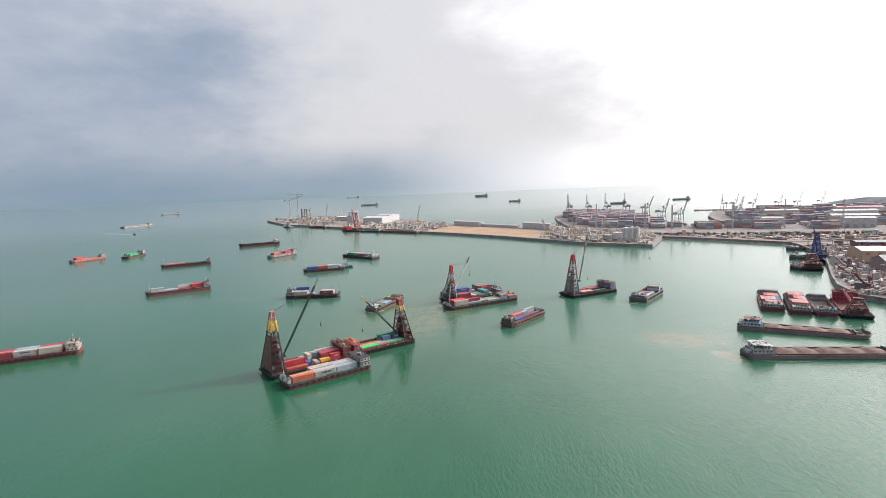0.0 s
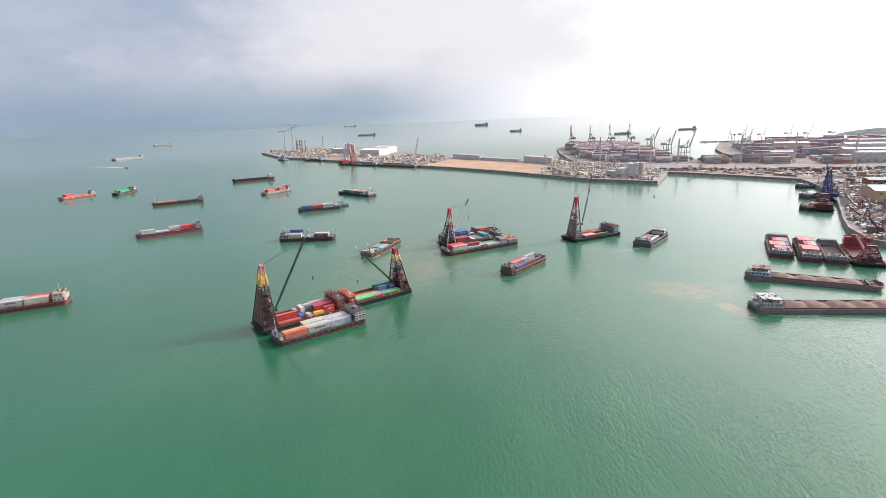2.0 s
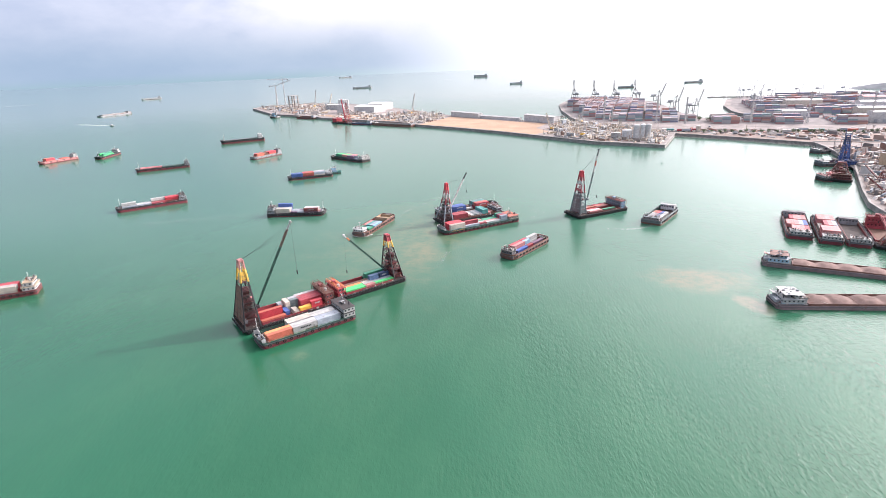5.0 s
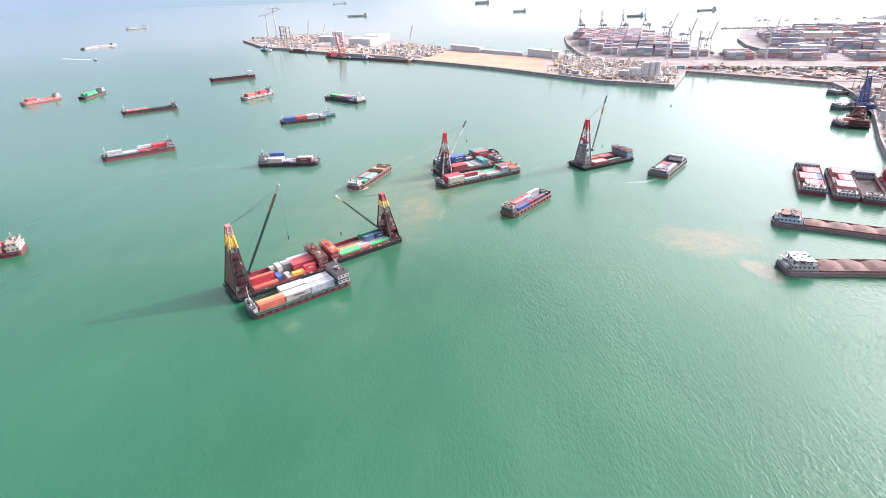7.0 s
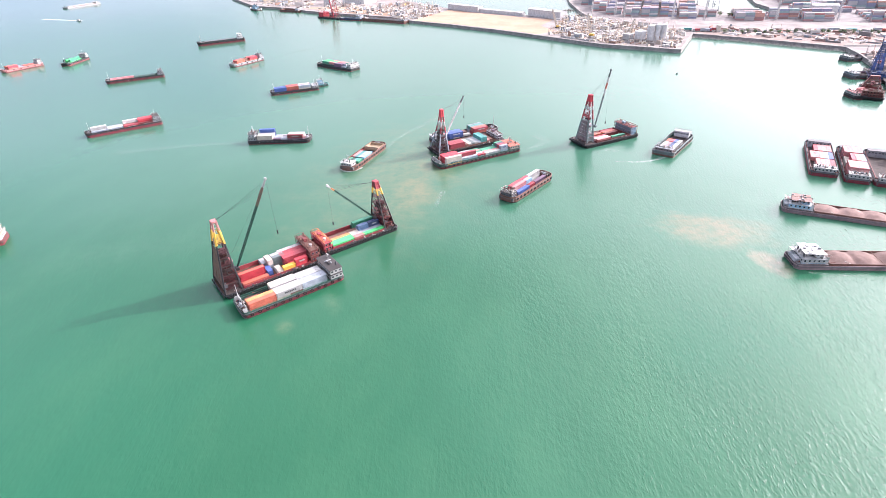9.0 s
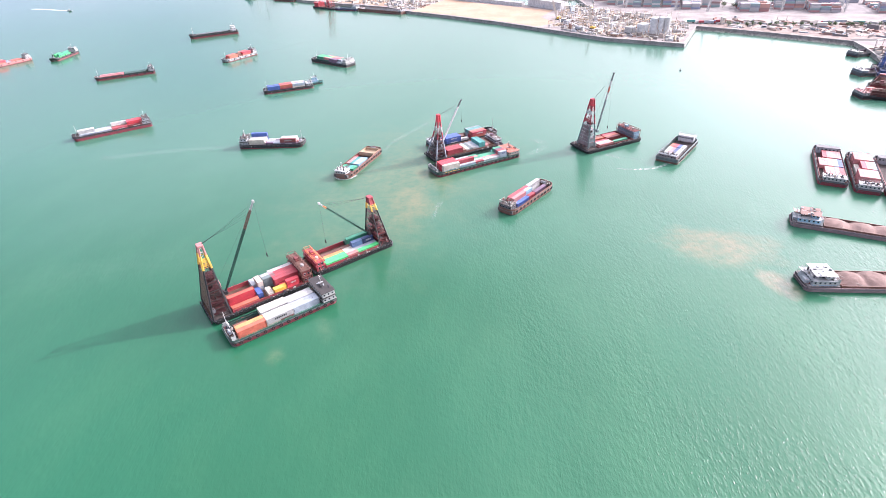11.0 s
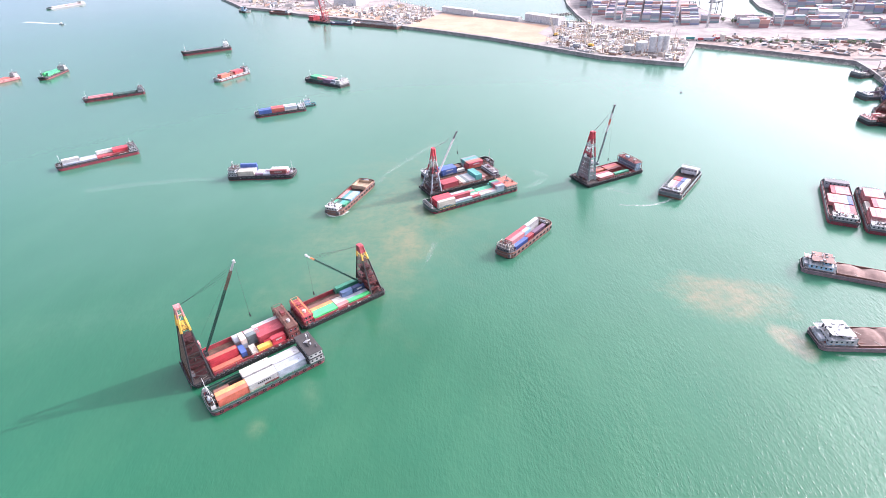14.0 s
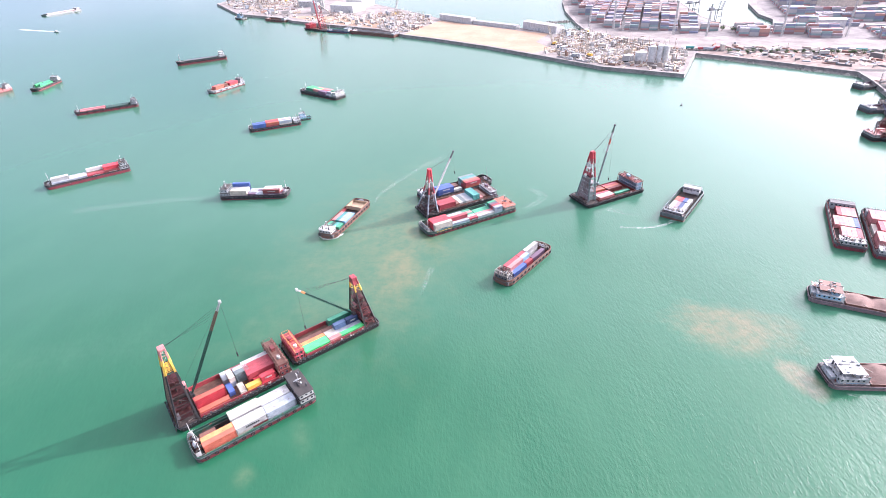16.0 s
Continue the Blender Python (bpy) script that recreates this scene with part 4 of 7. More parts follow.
def crane_barge(name, m, L, B, label, mast, top, z_top, cols, boom_p, boom_q, boom_w, boom_cols, hook, house_x, wall, frame_col, truss_col, house_h=5.0, hold="maroon", free=2.2, clad=(), house_y=None, hull_side="black", curve=1.0, floors=None):
    v = thing(name, m, label, "crane barge", "crane barges")
    hull(v, L, B, free, 2.6, 1.6, 0.5, "black", hull_side, 0.35, 0.0, [(2.5, L - 2.0, -0.2, 1.9 if NEAR[0] else 6.0)], deck=RUSTY, deck_z=1.4, rake=1.6, point=0.5)
    for y in [B * (i + 0.5) / 7 for i in range(7)]:
        t = part("tyre_fender", TYRE, RUBBER, v)
        t.location, t.rotation_euler = (-0.2, y, free - 0.4), (0, 0, math.pi / 2)
    h0, h1 = house_x
    c0, c1 = (mast[1] + 0.8, h0 - 0.4) if mast[1] < L / 2 else (h1 + 0.4, mast[0] - 0.8)
    coaming(v, c0, c1, 0.9, B - 0.9, 1.4, free + 1.3, hold)
    d0, d1 = (1.2, c0 - 0.2) if mast[1] < L / 2 else (c1 + 0.2, L - 1.2)
    part("mast_deck", MB().box(d0, d1, 0.6, B - 0.6, 1.35, free + 0.35, 0.05), DARKDECK, v)
    corner = lattice(v, mast, top, free + 0.35, z_top, cols, curve=curve, split=bool(floors))
    part("mast_cap", MB().box(top[0] - 0.4, top[1] + 0.4, top[2] - 0.5, top[3] + 0.5, z_top - 0.3, z_top + 0.5, 0.1).cyl((top[0] + top[1]) / 2, top[2], z_top + 0.5, z_top + 1.6, 0.1, 6), P(cols[-1][1], 0.4), v)
    # machinery inside the mast: winch house, drums, operator's cab, landings
    zz = free + 0.35
    mx0, mx1, my0, my1 = mast
    part("winch_house", MB().box(mx0 + 1.2, mx1 - 1.2, my0 + 3, my1 - 3, zz, zz + 2.8, 0.12), P("oxblood", 0.6), v)
    for i, y in enumerate((my0 + 2, (my0 + my1) / 2, my1 - 2)):
        part("winch_drum", MB().beam((mx0 + 1.4, y - 1.0, zz + 3.7), (mx0 + 1.4, y + 1.0, zz + 3.7), 0.75, 12).box(mx0 + 0.6, mx0 + 2.2, y - 1.2, y - 1.05, zz + 2.8, zz + 4.5).box(mx0 + 0.6, mx0 + 2.2, y + 1.05, y + 1.2, zz + 2.8, zz + 4.5), P("darkgrey", 0.6), v)
    deck_gear(v, [(d0 + 0.3, d1 - 0.3, 0.8, B - 0.8, free + 0.35, 46), (c0, c1, 0.1, 0.8, free - 0.0, 40), (c0, c1, B - 0.8, B - 0.1, free, 20), (h0 - 1, h1 + 1, 0.2, 1.0, free, 8)], int(L * 7 + z_top))
    for i, t in enumerate((0.11, 0.20, 0.29, 0.38, 0.47, 0.56, 0.65) if floors else (0.17, 0.36)):
        a, b = corner(0, t), corner(2, t)
        s0, s1 = (0.04, 0.62) if i % 2 else (0.36, 0.96)
        part("landing", MB().box(a.x + 0.1, b.x - 0.1, a.y + (b.y - a.y) * s0, a.y + (b.y - a.y) * s1, a.z, a.z + 0.14), P(floors or "maroon", 0.6), v)
        part("landing_rail", MB().beam((b.x - 0.15, a.y, a.z + 0.9), (b.x - 0.15, b.y, a.z + 0.9), 0.07).beam((a.x, a.y + 0.1, a.z + 0.9), (b.x, a.y + 0.1, a.z + 0.9), 0.07), P(floors or "maroon", 0.4), v)
        if floors and t < 0.5:
            w = (b.y - a.y) * 0.3
            part("machinery", MB().box(a.x + 0.5, b.x - 0.5, (a.y + b.y) / 2 - w * (0.9 - 0.5 * (i % 2)), (a.y + b.y) / 2 + w * (0.4 + 0.5 * (i % 2)), a.z + 0.14, a.z + 1.7, 0.1).cyl((a.x + b.x) / 2, a.y + w * 0.8, a.z + 0.14, a.z + 1.5, 0.4, 8), P("soot" if i % 2 else "oxblood", 0.6), v)
    if floors:
        a, b = corner(0, 0.0), corner(2, 0.66)
        part("ladder", MB().beam(corner(1, 0.02) + Vector((0.2, 0.6, 0)), corner(1, 0.7) + Vector((0.2, 0.6, 0)), 0.1).beam(corner(1, 0.02) + Vector((0.2, 1.1, 0)), corner(1, 0.7) + Vector((0.2, 1.0, 0)), 0.1), P("black", 0.5), v)
    a, b = corner(0, 0.30), corner(2, 0.30)
    cx = b.x if mast[1] < L / 2 else a.x
    cab = part("operator_cab", MB().box(cx - 1.0, cx + 1.0, (a.y + b.y) / 2 - 1.3, (a.y + b.y) / 2 + 1.3, a.z + 0.1, a.z + 2.5, 0.12), P("pink", 0.4), v)
    windows_on(cab, cx - 1.0, cx + 1.0, (a.y + b.y) / 2 - 1.3, (a.y + b.y) / 2 + 1.3, a.z + 1.1, 2, "x1" if mast[1] < L / 2 else "x0", 0.9, 1.0)
    windows_on(cab, cx - 1.0, cx + 1.0, (a.y + b.y) / 2 - 1.3, (a.y + b.y) / 2 + 1.3, a.z + 1.1, 1, "y0", 1.0, 1.0)
    for lo, hi, colr, *faces in clad:
        for k, j in faces or ((3, 0),):
            rows = max(2, round((hi - lo) * 14))
            q = [corner(k, lo), corner(j, lo), corner(j, hi), corner(k, hi)]
            c = sum(q, Vector()) / 4
            mb = MB()
            for i in range(3):
                s0, s1 = (i + 0.06) / 3, (i + 0.94) / 3
                f = lambda s, t: (q[0].lerp(q[1], s)).lerp(q[3].lerp(q[2], s), t)
                for r in range(rows):
                    t0, t1 = (r + 0.05) / rows, (r + 0.95) / rows
                    o = (q[1] - q[0]).cross(q[3] - q[0]).normalized() * 0.1
                    p4 = [f(s0, t0), f(s1, t0), f(s1, t1), f(s0, t1)]
                    mb.loft([[p + o for p in p4], [p - o for p in p4]], True, True)
            part("cladding_sheet", mb, P(colr, 0.5), v, "faded sheet cladding")
    boom_of(v, boom_p, boom_q, boom_w, boom_cols, bar=0.30 * boom_w)
    part("boom_foot", MB().box(boom_p[0] - 0.8, boom_p[0] + 0.8, boom_p[1] - 1.3, boom_p[1] + 1.3, boom_p[2] - 1.0, boom_p[2] + 0.6, 0.15), P(cols[0][1], 0.5), v)
    rigging(v, boom_q, ((top[0] + top[1]) / 2, (top[2] + top[3]) / 2, z_top), hook, (mx0 + 1.4, (my0 + my1) / 2, zz + 3.7), boom_cols[-1][1], boom_p)
    hy0, hy1 = house_y or (1.0, B - 1.0)
    accommodation(v, h0, h1, hy0, hy1, free + 0.1, house_h, wall, frame_col, truss_col)
    bollards(v, [(3, 0.7), (L * 0.35, 0.45), (L * 0.65, 0.45), (L - 3, 0.7), (3, B - 0.7), (L - 3, B - 0.7)], free - 0.05)
    return v


# raft in the foreground: a lighter alongside a crane barge, with a second crane barge end to end
where = "on the lighter beside the crane barge"
m = inside(G, -0.6, -1.6)
lt = lighter("container_lighter", m, 48.6, 14.8, "dark-hulled container lighter with red waterline and dark-roofed wheelhouse", "hi", "darkgreen", 2.0, "darkgreen", 3.4, "white", "soot", "black", 2, 6.0, step_in=0.0, coam=1.0, house_w=0.98, point=0.42, hrails=False, deck_z=0.1, boot=1.6, bmast=False, bulwark=0.6)
for y0, y1 in ((1.2, 6.0), (8.6, 13.0)):
    part("windbreak", MB().box(2.6, 2.8, y0, y1, 2.7, 5.1), P("white", 0.4), lt, "white steel windbreak on the bow")
    y = y0 if y0 < 5 else y1 - 0.15
    part("windbreak_wing", MB().box(1.0, 2.6, y, y + 0.15, 2.7, 4.8), P("white", 0.4), lt)
part("bow_mast", MB().cyl(2.2, 10.4, 2.7, 12.0, 0.16, 8, 0.1).beam((2.2, 9.2, 9.5), (2.2, 11.6, 9.5), 0.06).beam((3.6, 10.4, 2.7), (2.2, 10.4, 8.0), 0.07), P("white", 0.3), lt)
part("roof_pipe", MB().beam((44.0, 5.0, 8.0), (44.0, 7.4, 8.0), 0.35, 10), P("black", 0.4), lt)
part("roof_pipe", MB().beam((43.2, 8.6, 7.9), (46.4, 8.6, 7.9), 0.25, 8), P("grey", 0.4), lt)
railing("side_rail", lt, [(4.5, 0.25, 2.7), (40.6, 0.25, 2.7)], 0.7, 2.4, P("green", 0.4), r=0.05)
# amber upper box: sunlight on an orange box's roof, put into its colour
row(m, 4.0, 1.8, 0.26, ["orange/orange", "orange/amber"], 40, where, mark=None)
row(m, 16.3, 4.29, 0.26, ["cream/white"], 40, where)
row(m, 16.1, 7.9, 0.26, ["pink/white"], 40, where, mark="grey", roofcol="cream")
row(m, 16.1, 10.5, 0.26, ["white/cream"], 40, where, mark=None)
box(m, 16.3, 1.8, 0.26, 20, "cream", where)
box(m, 22.4, 1.8, 0.26, 20, "maroon", where)
box(m, 16.3, 1.8, 2.86, 40, "white", where, mark="black")
row(m, 28.6, 1.8, 0.26, ["bluegrey/bluegrey", "bluegrey/bluegrey"], 40, where, mark=None)
row(m, 28.3, 7.15, 0.26, ["white/white", "grey/white"], 40, where, mark=None)
box(m, 4.4, 9.0, 0.26, 20, "brown", where)
part("hatch_beam", MB().box(4.0, 16.4, 6.6, 6.9, 0.24, 3.0).box(4.0, 16.4, 9.4, 9.6, 0.24, 2.6).box(4.0, 16.4, 11.8, 12.0, 0.24, 2.8), P("soot", 0.5), lt)
deck_gear(lt, [(4.2, 16.2, 6.2, 13.4, 0.24, 60), (0.9, 3.6, 3.0, 11.5, 2.7, 24)], 5)
for y in (1.6, 12.6):
    part("stern_post", MB().beam((47.9, y, 2.6), (47.9, y, 8.2), 0.09, 6).beam((47.9, y, 7.4), (46.4, y, 5.0), 0.05), P("darkgrey", 0.4), lt)

m = inside(G, -2.5, 17.8)
c1 = crane_barge("crane_barge", m, 49.0, 20.4, "rust-stained black crane barge with a tall yellow and red lattice mast", (0.8, 8.6, 1.0, 19.6), (5.4, 7.2, 8.4, 10.6), 35.0,
                 [(0.40, "black", "soot", 0.42), (0.68, "black", "oxblood", 0.4), (0.87, "yellow", "yellow", 0.55), (1.0, "pink", "cream", 0.45)], (9.8, 6.2, 11.0), (29.5, -1.6, 52.0), 0.78, [(0.72, "darkgreen"), (0.9, "brown"), (1.0, "white")], (29.5, -1.3, 25.5), (43.0, 48.0), "maroon", "brown", "brown", 6.4, "red", clad=[(0.05, 0.62, "brown"), (0.70, 0.84, "yellow", (0, 1))], curve=1.1, floors="oxblood")
where = "in the hold of the crane barge"
z = 1.45
row(m, 9.6, 1.5, z, ["orange", "-"], 40, where, mark=None)
# the sunlit top of these red boxes is painted as orange roof panels
row(m, 9.6, 6.2, z, ["brightred/brightred"], 40, where, mark=None, roofcol="orange")
box(m, 22.4, 4.6, z, 20, "blue", where, across=True)
box(m, 24.6, 9.6, z, 20, "grey", where, across=True)
box(m, 24.6, 9.6, z + 2.6, 20, "cream", where, across=True)
row(m, 27.4, 10.4, z, ["slate/slate", "slate/grey"], 20, where)
box(m, 22.5, 13.0, z, 20, "grey", where, across=True)
box(m, 26.4, 1.6, z, 20, "cream", where, across=True)
row(m, 29.2, 1.5, z + 0.9, ["yellow"], 20, where, mark=None)
part("cargo_pallet", MB().box(29.0, 35.4, 1.4, 4.0, 1.4, z + 0.88, 0.05), DARKDECK, c1)
row(m, 31.5, 4.2, z, ["-", "red/red", "red/red", "red/red", "red/white"], 40, where)
box(m, 35.4, 1.5, z, 20, "brightred", where)
box(m, 35.4, 1.5, z + 2.6, 20, "brightred", where, mark="white")
box(m, 33.0, 4.05, z + 0.0, 20, "brightred", where)

m = inside(G, 48.6, 22.7)
c2 = crane_barge("crane_barge", m, 44.6, 17.8, "rust-stained crane barge with a dark red lattice mast and red cabins", (37.0, 43.0, 0.8, 16.6), (36.6, 38.4, 6.0, 8.2), 28.5,
                 [(0.40, "soot", "maroon", 0.4), (0.73, "black", "oxblood", 0.36), (0.87, "yellow", "yellow", 0.46), (1.0, "red", "red", 0.4)], (35.6, 9.0, 7.0), (10.7, 6.5, 34.5), 0.62, [(0.86, "darkgreen"), (0.93, "amber"), (1.0, "chalk")], (10.7, 7.2, 12.8), (1.2, 6.0), "red", "red", "amber", 4.6, "red", house_y=(0.8, 16.6), floors="oxblood", clad=[(0.86, 0.98, "red", (0, 1), (3, 0)), (0.05, 0.2, "maroon", (1, 2))])
row(m, 6.6, 1.6, z, ["lightgreen", "lightgreen", "amber", "brown"], 40, where, mark=None)
row(m, 19.0, 1.6, z, ["pink", "white", "cream", "brown"], 20, where)
row(m, 24.6, 1.5, z, ["lightgreen", "bluegrey"], 40, where)
row(m, 24.0, 6.6, z, ["steelblue/steelblue", "steelblue"], 20, where)
row(m, 30.4, 6.6, z, ["navy/navy", "navy"], 20, where)
row(m, 23.6, 11.6, z, ["green/green", "darkgreen"], 40, where)

# second raft: long lighter, crane barge, another lighter behind
R = pose(-40, 425.5, 0, 0, 0, 32)
where = "on the lighter in the second raft"
m = inside(R, 0.5, -2.0)
rl = lighter("container_lighter", m, 66.0, 16.5, "long green-railed container lighter with red waterline", "hi", "darkgreen", 2.0, "darkgreen", 5.5, "cream", "orange", "brown", 1, 8.0, coam=1.0, deck_z=1.4, house_w=0.86, boot=1.4)
for i in range(6):
    part("lettering_bar", MB().box(6.5 + i * 1.9, 7.7 + i * 1.9, -0.03, 0.02, 2.15, 2.75), P("yellow", 0.2), rl, "painted lettering as plain bars")
part("bow_screen", MB().box(2.4, 2.6, 2.2, 14.3, 2.7, 5.0).box(0.9, 2.4, 2.0, 2.2, 2.7, 4.4).box(0.9, 2.4, 14.3, 14.5, 2.7, 4.4), P("white", 0.4), rl, "white steel screen on the bow")
railing("side_rail", rl, [(6.0, 0.25, 2.8), (56.5, 0.25, 2.8)], 0.9, 2.4, P("teal", 0.4), r=0.06)
row(m, 6.2, 1.6, z, ["cream/cream", "brightred/brightred", "brightred/brightred", "red/brightred", "red"], 40, where)
row(m, 18.6, 1.6, z, ["bluegrey", "red/red", "white", "cream", "grey"], 40, where)
row(m, 31.0, 1.6, z, ["red", "white", "green", "pink", "green"], 20, where)
row(m, 37.3, 1.6, z, ["white", "pink", "green", "green"], 40, where)
row(m, 45.5 + 4, 1.6, z, ["bluegrey/bluegrey", "pink/red", "blue/purple", "green/green", "teal"], 20, where)
m = inside(R, 10.5, 20.0)
crane_barge("crane_barge", m, 56.0, 18.0, "crane barge with a red and white lattice mast over grey legs", (1.5, 9.0, 1.0, 16.0), (6.4, 7.8, 5.4, 7.2), 31.5,
            [(0.45, "bluegrey", "darkgrey", 0.5), (0.60, "red", "maroon", 0.55), (0.72, "white", "white", 0.55), (0.84, "red", "red", 0.5), (1.0, "brightred", "red", 0.5)], (10.2, 11.0, 7.5), (31.0, 18.0, 34.5), 0.65, [(0.85, "white"), (1.0, "darkgrey")], (31.3, 18.2, 19.0), (49.8, 54.6), "purple", "grey", "brown", 3.6, "brown", house_y=(1.0, 16.5), curve=1.4, floors="darkgrey", clad=[(0.84, 0.99, "brightred", (3, 0), (0, 1))])
row(m, 10.6, 1.5, z, ["red/red", "pink/red", "red/red"], 40, where, mark=None)
for i, tier in enumerate(("brown", "white", "slate", "white", "bluegrey", "teal/teal", "teal/teal", "pink", "brown")):
    for k, c in enumerate(tier.split("/")):
        box(m, 23.8 + i * 2.6, 2.4, z + k * 2.6, 40, c, where, across=True)
m = inside(R, 19.5, 41.0)
lighter("container_lighter", m, 56.0, 14.5, "dark container lighter stacked with blue and red boxes", "lo", "black", 2.0, "brown", 5.0, "white", "grey", "blue", 1, 6.0, coam=1.0)
row(m, 11.5, 1.4, z, ["blue/blue", "navy/blue", "blue/blue", "-", "blue"], 40, where)
row(m, 24.0, 1.4, z, ["white", "-", "brown", "brown"], 20, where)
row(m, 33.5, 1.4, z, ["orange/red", "red/orange", "red/slate", "bluegrey/teal", "grey/slate"], 40, where)

# third crane barge, alone
m = pose(63.5, 461.5, 0, 0, 0, 30.5)
where = "in the lone crane barge"
crane_barge("crane_barge", m, 49.0, 20.0, "black crane barge with a red and white mast and blue cabins", (3.4, 9.4, 3.8, 16.0), (5.8, 7.4, 7.2, 9.0), 35.8,
            [(0.50, "slate", "grey", 0.6), (0.70, "red", "white", 0.6), (0.78, "white", "red", 0.6), (0.88, "red", "brightred", 0.65), (1.0, "brightred", "red", 0.65)], (10.9, 5.5, 14.0), (20.2, 6.0, 51.5), 0.6, [(0.55, "slate"), (0.68, "white"), (0.78, "orange"), (0.88, "white"), (1.0, "darkgrey")], (20.6, 6.0, 14.0), (41.5, 47.4), "skyblue", "maroon", "brown", 5.6, "maroon", clad=[(0.03, 0.46, "mauve"), (0.03, 0.20, "slate", (0, 1)), (0.86, 0.99, "brightred", (3, 0), (0, 1)), (0.71, 0.77, "white", (3, 0)), (0.54, 0.60, "red", (3, 0))], floors="grey")
row(m, 12.2, 2.2, z, ["pink", "white", "red", "-", "orange", "brown"], 40, where, mark=None)
row(m, 25.4, 2.2, z, ["green", "-", "-", "maroon", "orange", "red"], 40, where, mark=None)

# ---- lighters at anchor ----
def at(x, y, h):
    return pose(x, y, 0, 0, 0, h)


where = "on the anchored lighter"
m = at(-348, 496, 38)
lighter("container_lighter", m, 61, 12, "anchored lighter with bright red waterline and mixed boxes", "hi", "black", 2.4, "brown", 5.5, "grey", "soot", "black", 2, 6.5, boot=2.1, bmast=True, tyres=False)
row(m, 5.4, 0.9, 1.9, ["bluegrey", "grey/white", "white/white", "grey"], 40, where)
row(m, 17.8, 0.9, 1.9, ["bluegrey", "white", "white", "grey"], 40, where)
row(m, 30.2, 0.9, 1.9, ["red", "red", "brown", "green/white"], 40, where)
row(m, 42.4, 0.9, 1.9, ["maroon", "red/brightred", "red/brightred", "red/brightred"], 40, where)

NEAR[0] = False
m = at(-459, 686, 30.5)
lighter("container_lighter", m, 64, 12, "half-loaded anchored lighter with red boxes and dark hatches", "hi", "black", 2.4, "darkgreen", 5.5, "grey", "darkgrey", "black", 2, 6.0, boot=2.1)
row(m, 6.0, 0.9, 1.9, ["pink", "red", "red", "pink"], 40, where)
row(m, 18.4, 0.9, 1.9, ["pink", "red", "red", "pink"], 40, where)
v = thing("hatch_cover", m @ Matrix.Translation((31.4, 1.2, 1.4)), "dark green folded hatch covers on the anchored lighter", "hatch cover")
for i in range(6):
    part("cover_panel", MB().box(i * 3.9, i * 3.9 + 3.7, 0, 9.6, 0, 2.4 + 0.2 * (i % 2), 0.15), P("darkgreen", 0.5), v)

m = at(-462, 916, 32)
v = thing("coaster", m, "black coastal cargo ship with red waterline and white aft bridge", "cargo ship", "ships")
hull(v, 72, 12.5, 3.6, 9, 2.5, 2.2, "boot", "black", 0.9, 1.6, [], point=0.8)
coaming(v, 11, 58, 1.4, 11.1, 3.5, 5.2, "darkgreen")
part("hatch_cover", MB().box(11.4, 57.6, 1.7, 10.8, 4.6, 5.35, 0.1), P("darkgrey", 0.5), v)
house(v, 61, 69, 1.2, 11.3, 3.6, 3, "chalk", "chalk", "white", 0.5, funnel=True, trimmed=False)
bow_gear(v, 4.5, 4, 8.5, 4.4, True)
part("foremast", MB().cyl(6.5, 6.2, 4, 15, 0.35, 8, 0.2), P("white", 0.3), v)

NEAR[0] = True
m = at(-197, 478, 3)
lighter("container_lighter", m, 50.5, 12, "lighter under way with dark hull and red bow", "lo", "black", 2.2, "purple", 6, "grey", "soot", "darkgreen", 2, 6.5, boot=0.5)
row(m, 8.4, 0.9, z, ["cream/cream", "red/white", "white/white", "blue/navy/blue"], 40, where)
row(m, 21.0, 0.9, z, ["purple", "bluegrey", "grey", "bluegrey"], 20, where)
row(m, 27.2, 0.9, z, ["bluegrey", "grey", "purple", "grey"], 20, where)
row(m, 34.0 - 1.4, 0.9, z, ["purple/maroon", "maroon/white", "pink/white", "white"], 40, where)

NEAR[0] = False
m = at(-232, 621, 25.5)
lighter("container_lighter", m, 50, 13, "dark container lighter stacked with blue and red boxes", "hi", "black", 2.0, "darkgreen", 5, "white", "grey", "blue", 1, 6.0)
row(m, 4.4, 1.0, z, ["blue/blue", "blue/navy", "navy/blue", "blue"], 40, where)
row(m, 16.8, 1.0, z, ["red/orange", "brown/red", "red/brightred", "red/orange"], 40, where)
row(m, 29.3, 1.0, z, ["cream/bluegrey", "grey/purple", "grey/white", "white/white"], 40, where)


def tug(m, label, col="teal"):
    v = thing("tugboat", m, label, "tugboat", "small craft")
    hull(v, 17, 6.4, 1.5, 5, 2, 0.4, "boot", col, 0.7, 1.2, [(4, 15, -0.15, 2.4), (4, 15, 6.55, 2.4)], point=0.9)
    house(v, 5, 11.5, 1.3, 5.1, 1.5, 2, "skyblue", "white", "blue", 0.7, win=(0.6, 0.6))
    part("towing_bitt", MB().box(13.4, 13.8, 2.2, 4.2, 1.5, 2.6, 0.05), P("black", 0.4), v)
    part("funnel", MB().cyl(11.0, 3.2, 4.0, 6.6, 0.6, 10), P("black", 0.4), v)
    return v


tug(at(-196, 651, 32), "small blue-green tug lying at the lighter's stern")

